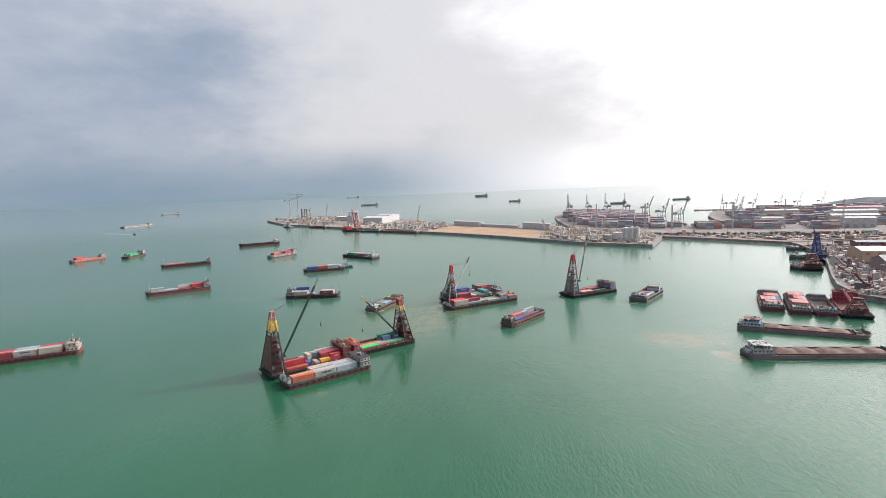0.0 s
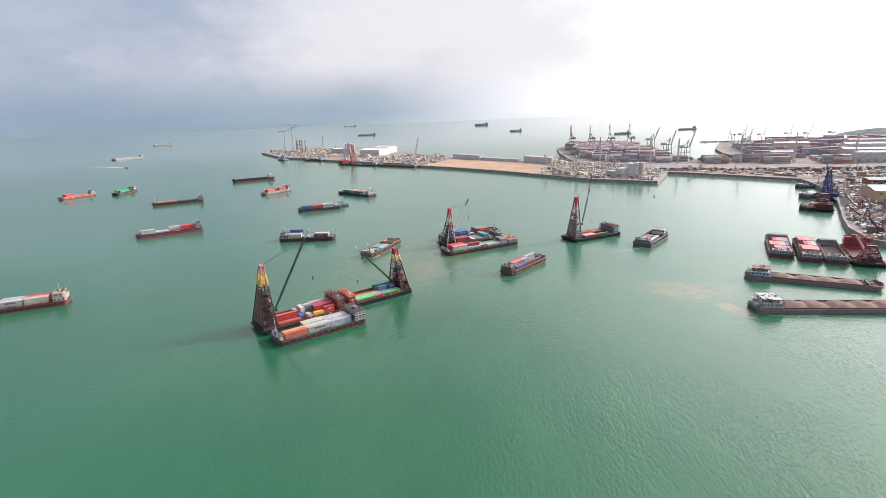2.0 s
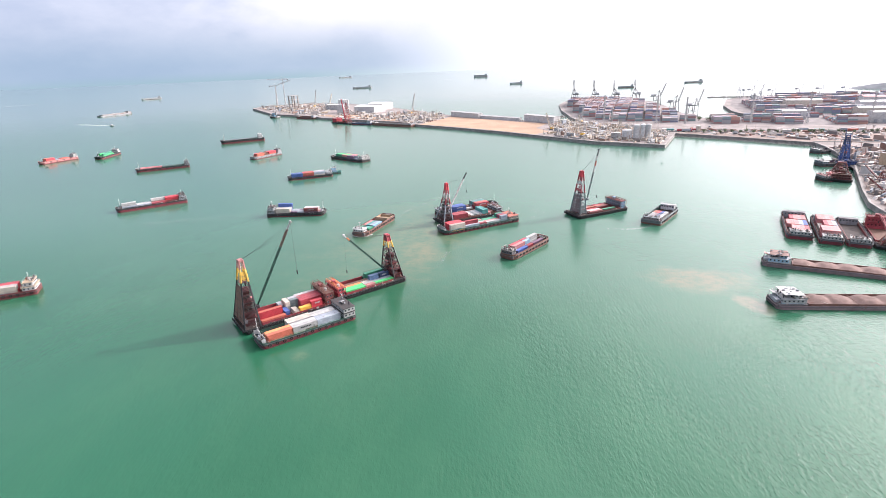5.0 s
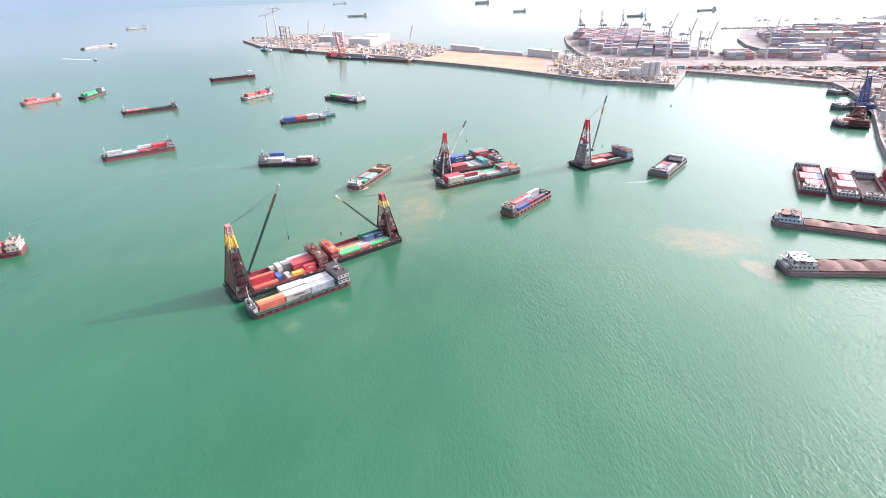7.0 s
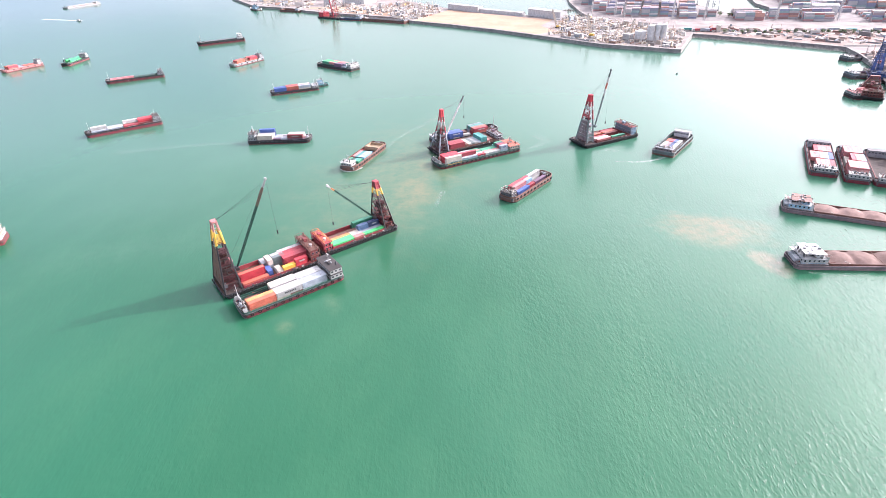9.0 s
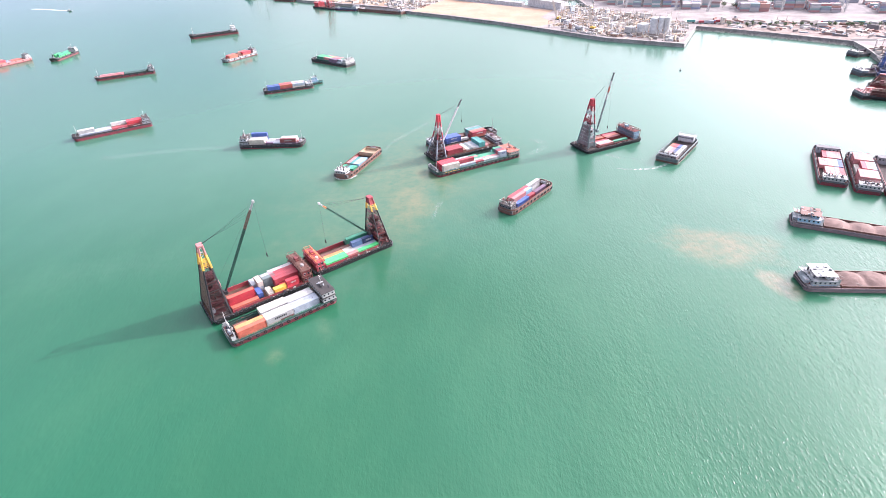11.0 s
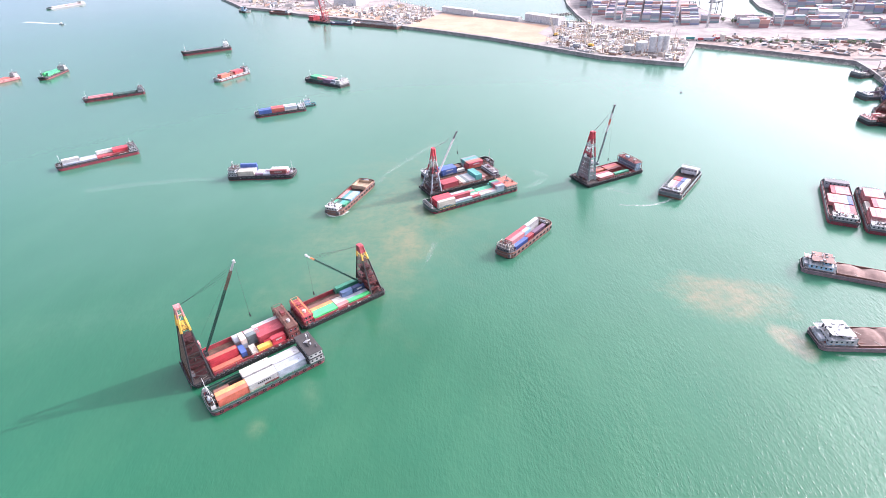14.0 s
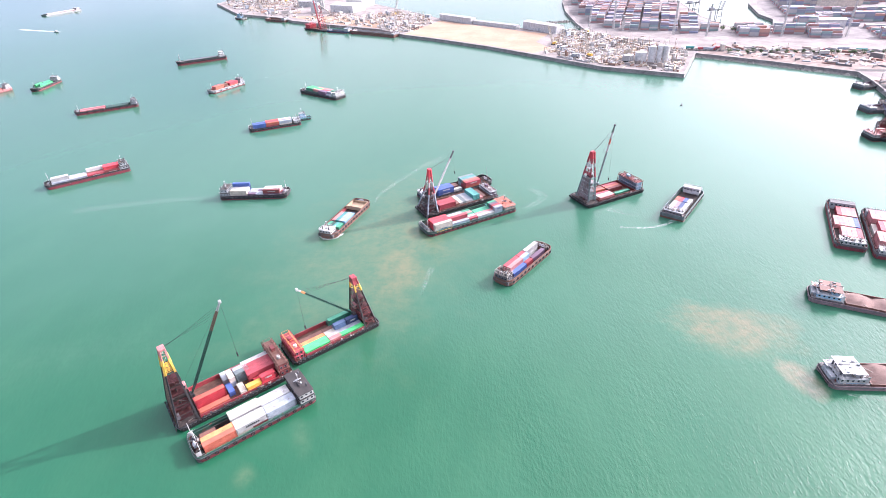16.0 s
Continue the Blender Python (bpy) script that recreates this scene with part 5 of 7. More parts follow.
m = at(-226, 757, -33)
lighter("container_lighter", m, 64, 16, "wide dark lighter with green and purple boxes, white wheelhouse", "hi", "black", 2.1, "purple", 6, "white", "white", "darkgreen", 2, 7, boot=0.4)
row(m, 9.0, 1.4, z, ["darkgreen", "lightgreen/green", "green/lightgreen", "lightgreen/lightgreen", "green/green"], 40, where)
row(m, 21.4, 1.4, z, ["darkgreen", "purple/pink", "pink/lightgreen", "green/lightgreen", "pink/pink"], 40, where)
row(m, 33.8, 1.4, z, ["purple/purple", "pink/purple", "teal/red", "pink/pink", "brown/pink"], 40, where)
row(m, 46.2, 1.4, z, ["bluegrey", "teal/bluegrey", "navy", "pink/green", "teal"], 20, where)

m = at(-334, 760, 62)
lighter("container_lighter", m, 50, 12, "grey-hulled lighter with orange-red boxes and white bow", "hi", "palegrey", 2.4, "brown", 6, "grey", "darkgrey", "white", 2, 6)
row(m, 7.0, 1.0, 1.9, ["orange/orange", "orange/orange", "orange/brightred", "orange"], 40, where)
row(m, 20.6, 1.0, 1.9, ["brown", "brown/brown"], 20, where)
row(m, 27.5, 1.0, 1.9, ["orange/brightred", "brightred/brightred", "orange/brightred", "orange/orange"], 40, where)

m = at(-655, 760, 66)
lighter("container_lighter", m, 52, 12, "pink-sided lighter with orange-red boxes", "hi", "pink", 2.6, "brown", 6, "white", "darkgrey", "white", 2, 6.5)
row(m, 8.0, 1.0, 1.9, ["orange/brightred", "orange/orange", "orange/orange", "brightred/orange"], 40, where)
row(m, 20.6, 1.0, 1.9, ["bluegrey", "blue", "bluegrey", "grey"], 20, where)
row(m, 28.0, 1.0, 1.9, ["orange", "brightred", "orange", "orange"], 40, where)

m = at(-588, 795, 95)
lighter("container_lighter", m, 52, 12, "dark lighter with green boxes and white bow", "hi", "black", 2.4, "darkgreen", 6, "white", "grey", "darkgreen", 2, 6.5)
row(m, 9.0, 1.0, 1.9, ["lightgreen/green", "green", "lightgreen/lightgreen", "green/darkgreen"], 40, where)
row(m, 22.5, 1.0, 1.9, ["lightgreen", "lightgreen/green", "green", "lightgreen"], 40, where)

NEAR[0] = True
m = at(-332, 288.5, 29)
where = "on the laden lighter"
lighter("container_lighter", m, 68.5, 12.5, "laden lighter with brown hull and white wheelhouse", "hi", "maroon", 2.2, "brown", 6, "white", "tan", "black", 2, 6.5)
row(m, 8.0, 1.0, 1.6, ["red/red", "red/pink", "bluegrey/bluegrey", "grey/grey"], 40, where)
row(m, 20.6, 1.0, 1.6, ["red/red", "red/pink", "pink/red", "brown/red"], 40, where)
row(m, 33.2, 1.0, 1.6, ["bluegrey/cream", "white/bluegrey", "grey/bluegrey", "white/bluegrey"], 40, where)
row(m, 46.2, 1.0, 1.6, ["cream/cream", "brightred/white", "red/brightred", "red/red"], 40, where)

# lighters working near the rafts
where = "in the open lighter"
m = at(10, 373, 54)
v = lighter("open_lighter", m, 44, 12, "brown-hulled open lighter with tyres and half-full hold", "lo", "brown", 2.6, "brown", 4, "darkgrey", "soot", "black", 1, 5.0, boot=0.4, low="black", stern=4.2, coam=0.9, bow_white=False, bulwark=1.1, group="open lighters", bmast=False, hmast=False, house_w=0.66)
railing("bow_railing", v, [(41, 1.0, 3.4), (43.5, 6, 3.4), (41, 11, 3.4)], 1.8, 1.4, P("cream", 0.3), r=0.09)
row(m, 8.0, 2.3, z, ["blue", "red/pink", "pink/red"], 40, where, mark=None)
row(m, 20.4, 2.3, z, ["red", "skyblue/skyblue", "red/red"], 20, where, mark=None)
row(m, 27.0, 2.3, z, ["purple", "-", "white/white"], 40, where, mark=None)
deck_gear(v, [(0.6, 7.4, 0.8, 11.2, 2.9, 40), (1.0, 6.0, 1.5, 10.5, 5.5, 30), (39.5, 42.5, 2, 10, 3.0, 16)], 71)
for y in (2.0, 4.6, 7.4, 10.0):
    part("stern_post", MB().beam((1.2, y, 3.0), (1.2, y, 7.6), 0.12, 6).beam((6.0, y, 5.4), (6.0, y, 7.4), 0.08, 6), P("cream", 0.4), v)
part("awning_frame", MB().beam((1.2, 1.6, 7.5), (1.2, 10.4, 7.5), 0.1).beam((6.0, 1.6, 7.3), (6.0, 10.4, 7.3), 0.1).beam((1.2, 2.0, 7.5), (6.0, 2.0, 7.3), 0.08).beam((1.2, 10.0, 7.5), (6.0, 10.0, 7.3), 0.08), P("cream", 0.4), v)

m = at(119, 443, 56.5)
v = lighter("open_lighter", m, 43, 15, "grey open lighter with rusty waterline and green-lined hold", "lo", "slate", 2.6, "darkgreen", 3, "mauve", "grey", "black", 1, 4.6, boot=1.2, low="brown", stern=1.6, coam=0.8, bow_white=False, bulwark=0.9, group="open lighters", bmast=False, hmast=False, house_w=0.76)
far_house = part("bow_house", MB().box(38.6, 41.4, 2.4, 12.6, 1.9, 6.2, 0.12), P("chalk", 0.3), v, "white steel house on the foredeck")
windows_on(far_house, 38.6, 41.4, 2.4, 12.6, 4.4, 5, "x0", 1.1, 0.9)
part("house_roof", MB().box(38.2, 41.8, 2.0, 13.0, 6.2, 6.4, 0.05), P("chalk", 0.3), v)
railing("roof_rail", v, [(38.3, 2.1, 6.4), (41.7, 2.1, 6.4), (41.7, 12.9, 6.4), (38.3, 12.9, 6.4)], 1.0, 1.6, closed=True, r=0.06)
part("bow_ramp", MB().add([(41.0, 2.0, 2.6), (44.6, 2.0, 5.0), (44.6, 13.0, 5.0), (41.0, 13.0, 2.6), (41.0, 2.0, 2.9), (44.6, 2.0, 5.3), (44.6, 13.0, 5.3), (41.0, 13.0, 2.9)], [(3, 2, 1, 0), (4, 5, 6, 7), (0, 1, 5, 4), (1, 2, 6, 5), (2, 3, 7, 6), (3, 0, 4, 7)]), P("white", 0.4), v, "raised white steel bow ramp")
row(m, 7.6, 2.6, 1.46, ["white", "navy", "mauve", "white"], 40, where, mark=None)
row(m, 20.4, 2.6, 1.46, ["white", "blue", "brightred", "orange"], 20, where, mark=None)
deck_gear(v, [(0.6, 5.6, 0.8, 14.2, 2.9, 50), (1.0, 4.6, 1.5, 13.5, 5.5, 30), (36, 41, 2, 13, 2.0, 16)], 72)
part("awning_frame", MB().beam((0.9, 1.6, 7.3), (0.9, 13.4, 7.3), 0.1).beam((4.8, 1.6, 7.3), (4.8, 13.4, 7.3), 0.1).beam((0.9, 2.0, 2.9), (0.9, 2.0, 7.3), 0.1).beam((0.9, 13.0, 2.9), (0.9, 13.0, 7.3), 0.1).beam((0.9, 7.5, 2.9), (0.9, 7.5, 7.3), 0.1).beam((4.8, 2.0, 5.4), (4.8, 2.0, 7.3), 0.1).beam((4.8, 13.0, 5.4), (4.8, 13.0, 7.3), 0.1), P("white", 0.4), v)

m = at(-97, 422, 73)
v = lighter("open_lighter", m, 49, 13, "rust-red open lighter with white wheelhouse and bare tan foredeck", "lo", "brown", 2.6, "red", 3, "white", "white", "black", 1, 6.0, boot=1.4, low="brown", stern=5.6, coam=0.9, bow_white=False, bulwark=0.9, group="open lighters", bmast=False, house_w=0.62)
part("loading_gate", MB().box(36, 36.4, 0.8, 12.2, 2.0, 4.6).box(36.4, 46, 0.9, 12.1, 1.9, 2.5, 0.05).box(45.8, 46.2, 0.8, 12.2, 2.4, 4.2).box(36.4, 45.8, 0.8, 1.1, 2.4, 4.0).box(36.4, 45.8, 11.9, 12.2, 2.4, 4.0), P("tan", 0.5), v, "tan timber deck in a raised steel frame")
row(m, 9.0, 1.6, z, ["green", "teal", "darkgreen", "green"], 20, where)
row(m, 17.0, 1.6, z, ["skyblue", "bluegrey", "teal", "pink"], 40, where)


# ---- sand barges ----
def sand_heaps(m, x0, x1, y0, y1, z0, n, h, seed, label, mat=SANDCARGO):
    """Dredged sand in a row of cones inside the hold."""
    rnd = random.Random(seed)
    nx, ny = int((x1 - x0) / 0.8), 14
    cones = [(x0 + (x1 - x0) * (i + 0.5 + rnd.uniform(-0.12, 0.12)) / n, (y0 + y1) / 2 + rnd.uniform(-0.6, 0.6), h * rnd.uniform(0.8, 1.1)) for i in range(n)]
    w = (x1 - x0) / n * 0.72
    pts = []
    for i in range(nx + 1):
        x = x0 + (x1 - x0) * i / nx
        for j in range(ny + 1):
            y = y0 + (y1 - y0) * j / ny
            zz = max(max(0.0, ch * (1 - math.hypot((x - cx) / w, (y - cy) / ((y1 - y0) * 0.85)))) for cx, cy, ch in cones)
            zz = min(zz, h * 0.62 + 0.12 * (zz - h * 0.62) if zz > h * 0.62 else zz)
            pts.append((x, y, z0 + zz + 0.18 * noise.noise((x * 0.5, y * 0.5, seed))))
    mb = MB().add(pts, [(i * (ny + 1) + j, (i + 1) * (ny + 1) + j, (i + 1) * (ny + 1) + j + 1, i * (ny + 1) + j + 1) for i in range(nx) for j in range(ny)])
    return solid("sand_cargo", mb, mat, m, label, "sand", kind="stuff", smooth=True)


def sand_barge(m, L, B, label, wall, roof, trim, n, seed, hull_col="mauve", free=1.6, sand=SANDCARGO):
    v = thing("sand_barge", m, label, "barge", "sand barges")
    hull(v, L, B, free, 7, 3.0, 0.5, "mauve", hull_col, 0.5, 1.2, [], deck_z=1.2, flip=True, point=0.7, rake=3.0)
    part("poop_deck", MB().box(1.0, 14.5, 0.7, B - 0.7, 1.0, free + 1.0, 0.1), DECK, v)
    zr = house(v, 3.0, 13.0, 1.3, B - 1.3, free + 1.0, 1, wall, "grey", trim, win=(0.75, 0.8), facing="x1", mast=False, h=2.3)
    wh = part("wheelhouse", MB().box(8.6, 12.2, 2.6, B - 2.6, zr, zr + 1.9, 0.1), P(wall, 0.4), v)
    windows_on(wh, 8.6, 12.2, 2.6, B - 2.6, zr + 0.9, 5, "x1", 0.9, 0.7)
    windows_on(wh, 8.6, 12.2, 2.6, B - 2.6, zr + 0.9, 2, "y0", 0.9, 0.7)
    rnd = random.Random(seed)
    for x0, x1, y0, y1 in ((3.4, 8.0, 1.6, B * 0.5), (3.8, 8.2, B * 0.52, B - 1.6), (8.3, 12.9, 1.5, B * 0.62), (8.4, 12.7, B * 0.64, B - 1.5)):
        zc = zr + 2.0 + rnd.uniform(0, 0.35)
        part("canopy_panel", MB().box(x0, x1, y0, y1, zc, zc + 0.1, 0.03), P(roof, 0.5), v)
        for x in (x0 + 0.2, x1 - 0.2):
            for y in (y0 + 0.2, y1 - 0.2):
                part("canopy_post", MB().beam((x, y, zr), (x, y, zc), 0.06), P("grey", 0.4), v)
    part("mast", MB().cyl(8.2, B * 0.5, zr, zr + 5.0, 0.14, 8, 0.07).beam((8.2, B * 0.5 - 1.2, zr + 3.6), (8.2, B * 0.5 + 1.2, zr + 3.6), 0.06), P("grey", 0.3), v)
    part("stern_plate", MB().add([(0.8, B - 6.0, zr + 0.9), (3.2, B - 6.0, zr - 0.1), (3.2, B - 2.2, zr - 0.1), (0.8, B - 2.2, zr + 0.9), (0.8, B - 6.0, zr + 1.02), (3.2, B - 6.0, zr + 0.02), (3.2, B - 2.2, zr + 0.02), (0.8, B - 2.2, zr + 1.02)], [(3, 2, 1, 0), (4, 5, 6, 7), (0, 1, 5, 4), (1, 2, 6, 5), (2, 3, 7, 6), (3, 0, 4, 7)]), P(roof, 0.4), v, "sloping weather plate over the stern")
    for y in (B - 5.8, B - 2.4):
        part("plate_post", MB().beam((1.0, y, free + 0.9), (1.0, y, zr + 0.85), 0.07).beam((3.0, y, free + 0.9), (3.0, y, zr), 0.07), P("grey", 0.4), v)
    deck_gear(v, [(1.2, 14.2, 0.7, B - 0.7, free + 1.0, 40), (3.4, 12.6, 1.6, B - 1.6, zr, 26)], seed * 9)
    for i in range(7):
        x, y = rnd.uniform(4.0, 12.2), rnd.uniform(2.2, B - 2.2)
        w = rnd.uniform(0.25, 0.6)
        part("roof_vent", MB().box(x - w, x + w, y - w * 0.7, y + w * 0.7, zr + 2.0, zr + rnd.uniform(2.55, 2.9), 0.06), P(rnd.choice(("darkgrey", "slate", "grey")), 0.4), v)
    for y in (1.5, B - 1.62):
        part("bridge_wing", MB().box(12.95, 14.2, y, y + 0.12, free + 1.0, zr + 0.9, 0.03), P("white", 0.4), v)
    part("bridge_front_rail", MB().beam((14.1, 1.6, zr + 0.4), (14.1, B - 1.6, zr + 0.4), 0.07, 6).beam((14.1, 1.6, zr - 0.4), (14.1, B - 1.6, zr - 0.4), 0.05, 6), P("white", 0.4), v)
    part("stern_fender", MB().beam((0.35, 2.4, free - 0.1), (0.35, B - 2.4, free - 0.1), 0.5, 10), RUBBER, v)
    part("hold_cable", MB().beam((15.1, B - 1.0, free + 1.5), (23.5, 0.95, free + 1.5), 0.1, 6), P("cream", 0.5), v)
    part("hold_crossbeam", MB().beam((L * 0.46, 0.9, free + 1.35), (L * 0.46, B - 0.9, free + 1.35), 0.16, 6), P("brown", 0.6), v)
    part("engine_casing", MB().box(0.9, 3.0, B * 0.25, B * 0.75, free + 0.6, free + 2.4, 0.15), P("grey", 0.5), v)
    part("hold_wall", MB().box(15.0, L - 9, 0.8, 1.05, 1.1, free + 1.4).box(15.0, L - 9, B - 1.05, B - 0.8, 1.1, free + 1.4).box(15.0, 15.25, 1.05, B - 1.05, 1.1, free + 1.4).box(L - 9.25, L - 9, 1.05, B - 1.05, 1.1, free + 1.4), P("brown", 0.7), v)
    part("catwalk", MB().box(15.0, L - 9, -0.02, 0.75, free - 0.02, free + 0.1), P("pink", 0.5), v)
    part("foredeck", MB().box(L - 8.8, L - 3.5, 1.6, B - 1.6, 1.1, free + 0.9, 0.1), RUSTY, v)
    bow_gear(v, L - 5.5, B * 0.3, B * 0.7, free + 0.9, True, "darkgrey")
    part("conveyor_frame", MB().box(L - 8.6, L - 7.8, 2, B - 2, free + 0.9, free + 2.4, 0.1).beam((L - 8.2, B / 2, free + 2.2), (L - 3.0, B / 2, free + 3.6), 0.3).beam((L - 4.5, B * 0.35, free + 0.9), (L - 4.5, B * 0.35, free + 3.6), 0.12).beam((L - 4.5, B * 0.65, free + 0.9), (L - 4.5, B * 0.65, free + 3.6), 0.12), P("darkgreen", 0.5), v)
    railing("railing", v, [(1.2, 0.6, free + 1.0), (14.3, 0.6, free + 1.0)], 1.0, 1.5)
    sand_heaps(m, 15.4, L - 9.4, 1.1, B - 1.1, free - 0.1, n, 3.6 if sand is SANDCARGO else 6.0, seed, "heaped pinkish-brown dredged sand in the barge's hold" if sand is SANDCARGO else "heaped pale sand in the barge's hold", sand)
    return v


sand_barge(at(135.6, 306.8, -0.3), 82, 13.5, "brown sand barge with white two-deck wheelhouse, laden with sand", "white", "white", "skyblue", 5, 2)
sand_barge(at(154.4, 364.4, -21.4), 70, 12.5, "brown sand barge with light blue wheelhouse, laden with sand", "skyblue", "brown", "white", 4, 3)
sand_barge(at(-1133, 1638, 252), 104, 20, "distant sand barge with pale heaps", "white", "white", "grey", 5, 4, "grey", sand=PALESAND)

# ---- lighters moored side by side off the wharf ----
where = "on the moored lighter"
# haze on these lighters' boxes is put into their pink colours
for x, y, L, B, lab, cols in ((206, 408, 58, 15.5, "moored lighter with red bow and long white wheelhouse", (["red", "pink", "pink", "pink"], ["blue", "bluegrey", "pink", "pink", "pink"])),
                              (219, 398, 56, 13.5, "moored lighter full of pink-roofed boxes", (["pink/pink", "pink/pink", "cream/pink", "pink/pink"], ["green/bluegrey", "pink/pink", "pink/red", "cream"])),
                              (232.5, 392, 56, 13.5, "moored lighter with an empty dark red hold", ([], []))):
    m = at(x, y, 68)
    mv = lighter("moored_lighter", m, L, B, lab, "lo", "darkgrey", 2.4, "maroon", 5, "white", "white", "black", 1, 5.0, boot=2.0, stern=3.0, group="moored lighters", bow_white=True, hmast=False, bmast=False, house_w=0.74)
    deck_gear(mv, [(0.8, 7.0, 0.8, B - 0.8, 2.7, 60), (1.4, 5.4, 2.4, B - 2.4, 5.2, 20)], int(x))
    sw = part("stern_house", MB().box(L - 9.0, L - 5.0, 1.4, B - 1.4, 1.3, 5.6, 0.15), P("grey", 0.5), mv)
    windows_on(sw, L - 9.0, L - 5.0, 1.4, B - 1.4, 4.0, 6, "x0", 0.9, 0.8)
    part("house_roof", MB().box(L - 9.3, L - 4.7, 1.1, B - 1.1, 5.6, 5.8, 0.05), P("darkgrey", 0.5), mv)
    for i, c in enumerate(cols):
        if c:
            row(m, 8.4 + i * 13.4, 1.6, 1.8, c, 40, where)
    if cols[0]:
        row(m, 35.6, 1.6, 1.8, cols[0][::-1], 40, where)
NEAR[0] = False
m = at(250, 384, 68)
crane_barge("crane_barge", m, 52, 18, "rusty red crane barge moored beside the lighters", (2.0, 9.0, 2.0, 16.0), (4.0, 6.0, 6.0, 11.0), 13.0, [(1.0, "maroon", "brown")], (10.0, 9.0, 5.0), (36.0, 12.0, 13.0), 1.0, [(1.0, "red")], (36.0, 12.0, 8.0), (44.0, 50.0), "red", "red", "brown", 7.0, "red")
m = at(283, 366, 72)
crane_barge("crane_barge", m, 50, 18, "dark blue crane barge moored by the wharf corner", (2.0, 9.0, 2.0, 16.0), (4.0, 6.0, 6.5, 10.0), 16.0, [(1.0, "navy", "maroon")], (10.0, 9.0, 5.0), (30.0, 4.0, 20.0), 1.0, [(1.0, "cream")], (30.0, 4.0, 10.0), (43.0, 48.0), "navy", "navy", "brown", 5.0, "maroon")

# ---- vessels along the wharf ----
m = at(302, 573, 4)
lighter("moored_lighter", m, 24, 15, "short moored lighter with pink boxes", "lo", "black", 2.4, "maroon", 3, "white", "pink", "white", 1, 5.0, boot=0.5, group="moored lighters")
row(m, 8.0, 1.6, 1.8, ["pink", "pink/pink", "red", "pink/pink"], 20, "on the moored lighter")
m = at(322, 566, 62)
crane_barge("crane_barge", m, 46, 17, "brown crane barge moored along the wharf", (34, 42, 1.5, 15.5), (36, 39, 5, 11), 12, [(1.0, "maroon", "brown")], (32, 8.5, 5), (10, 6, 10), 1.0, [(1.0, "brown")], (10, 6, 7), (2, 7), "maroon", "brown", "brown", 4.4, "maroon")
m = at(337, 640, 8)
lighter("moored_lighter", m, 26, 15, "short grey moored lighter", "lo", "darkgrey", 2.4, "purple", 3, "bluegrey", "white", "white", 1, 6.0, boot=0.5, group="moored lighters")
m = at(361, 622, 66)
crane_barge("crane_barge", m, 50, 18, "blue crane barge with a heavy dark blue lattice mast", (34, 43, 4.0, 14.0), (37, 40, 7.5, 10.5), 29, [(0.75, "navy", "blue"), (1.0, "navy", "navy")], (32, 9, 7), (24, 14, 36), 0.5, [(1.0, "navy")], (24, 14, 22), (4, 10), "blue", "navy", "navy", 5.0, "navy", clad=[(0.03, 0.66, "blue", (3, 0), (0, 1)), (0.66, 0.95, "navy", (3, 0), (0, 1))])
m = at(372, 712, 20)
lighter("moored_lighter", m, 30, 14, "small grey moored lighter by the seawall", "lo", "darkgrey", 2.2, "purple", 3, "white", "white", "grey", 1, 6.0, boot=0.5, group="moored lighters")

# ---- vessels along the construction pier ----
m = at(-354, 1191, -35)
crane_barge("crane_barge", m, 62, 18, "red crane barge moored along the construction pier", (40, 48, 2, 16), (43, 45, 7.5, 10.0), 42, [(0.5, "brightred", "red"), (1.0, "red", "maroon")], (38, 9, 6), (30, 9, 50), 1.4, [(1.0, "red")], (30, 9, 20), (4, 18), "brightred", "red", "red", 7.0, "maroon")
m = at(-300, 1153, -24)
lighter("work_barge", m, 50, 14, "blue-grey work barge along the construction pier", "hi", "navy", 2.2, "bluegrey", 3, "white", "bluegrey", "blue", 2, 10.0, group="work barges")
m = at(-252, 1133, -32)
lighter("work_barge", m, 104, 18, "long flat work barge with a pale deck", "hi", "brown", 3.4, "white", 3, "grey", "white", "grey", 1, 6.0, group="work barges")
m = at(-566, 1362, -40)
tug(m @ Matrix.Diagonal((2.2, 2.2, 1.6, 1)), "white passenger launch moored off the pier", "white")
m = at(-478, 1316, -30)
lighter("work_barge", m, 62, 16, "brown work barge along the construction pier", "hi", "brown", 2.6, "brown", 3, "white", "grey", "blue", 2, 9.0, group="work barges")


# ---- distant shipping ----
# the ships' grey paint is lightened to stand in for haze over the water
def freighter(x, y, h, L, B, label, col="palegrey", deep=4.0, house_hi=True):
    v = thing("freighter", at(x, y, h), label, "cargo ship", "ships")
    hull(v, L, B, deep, L * 0.12, 3, 0.8, "maroon", col, 1.0, 1.5, [], point=0.9)
    coaming(v, L * 0.15, L * 0.8, B * 0.15, B * 0.85, deep - 0.1, deep + 2.4, "palegrey", False)
    part("hatch_cover", MB().box(L * 0.16, L * 0.79, B * 0.18, B * 0.82, deep, deep + 2.6, 0.1), P("grey", 0.5), v)
    house(v, L * 0.84, L * 0.94, B * 0.1, B * 0.9, deep, 3, "palegrey", "grey", "grey", 0.4, trimmed=False)
    return v


freighter(-1560, 2340, 42, 82, 14, "grey bulk lighter far out at anchor")
freighter(-690, 2660, 10, 92, 14, "grey freighter far out on the water")
freighter(-1280, 4500, 35, 110, 18, "grey freighter near the horizon")
freighter(-140, 3553, 10, 86, 22, "broad grey bulk carrier far out at anchor", deep=9.0)
freighter(60, 2533, 12, 57, 12, "small grey freighter far out")
freighter(420, 2019, 5, 55, 12, "low grey coaster beyond the terminal", "grey", 3.0)
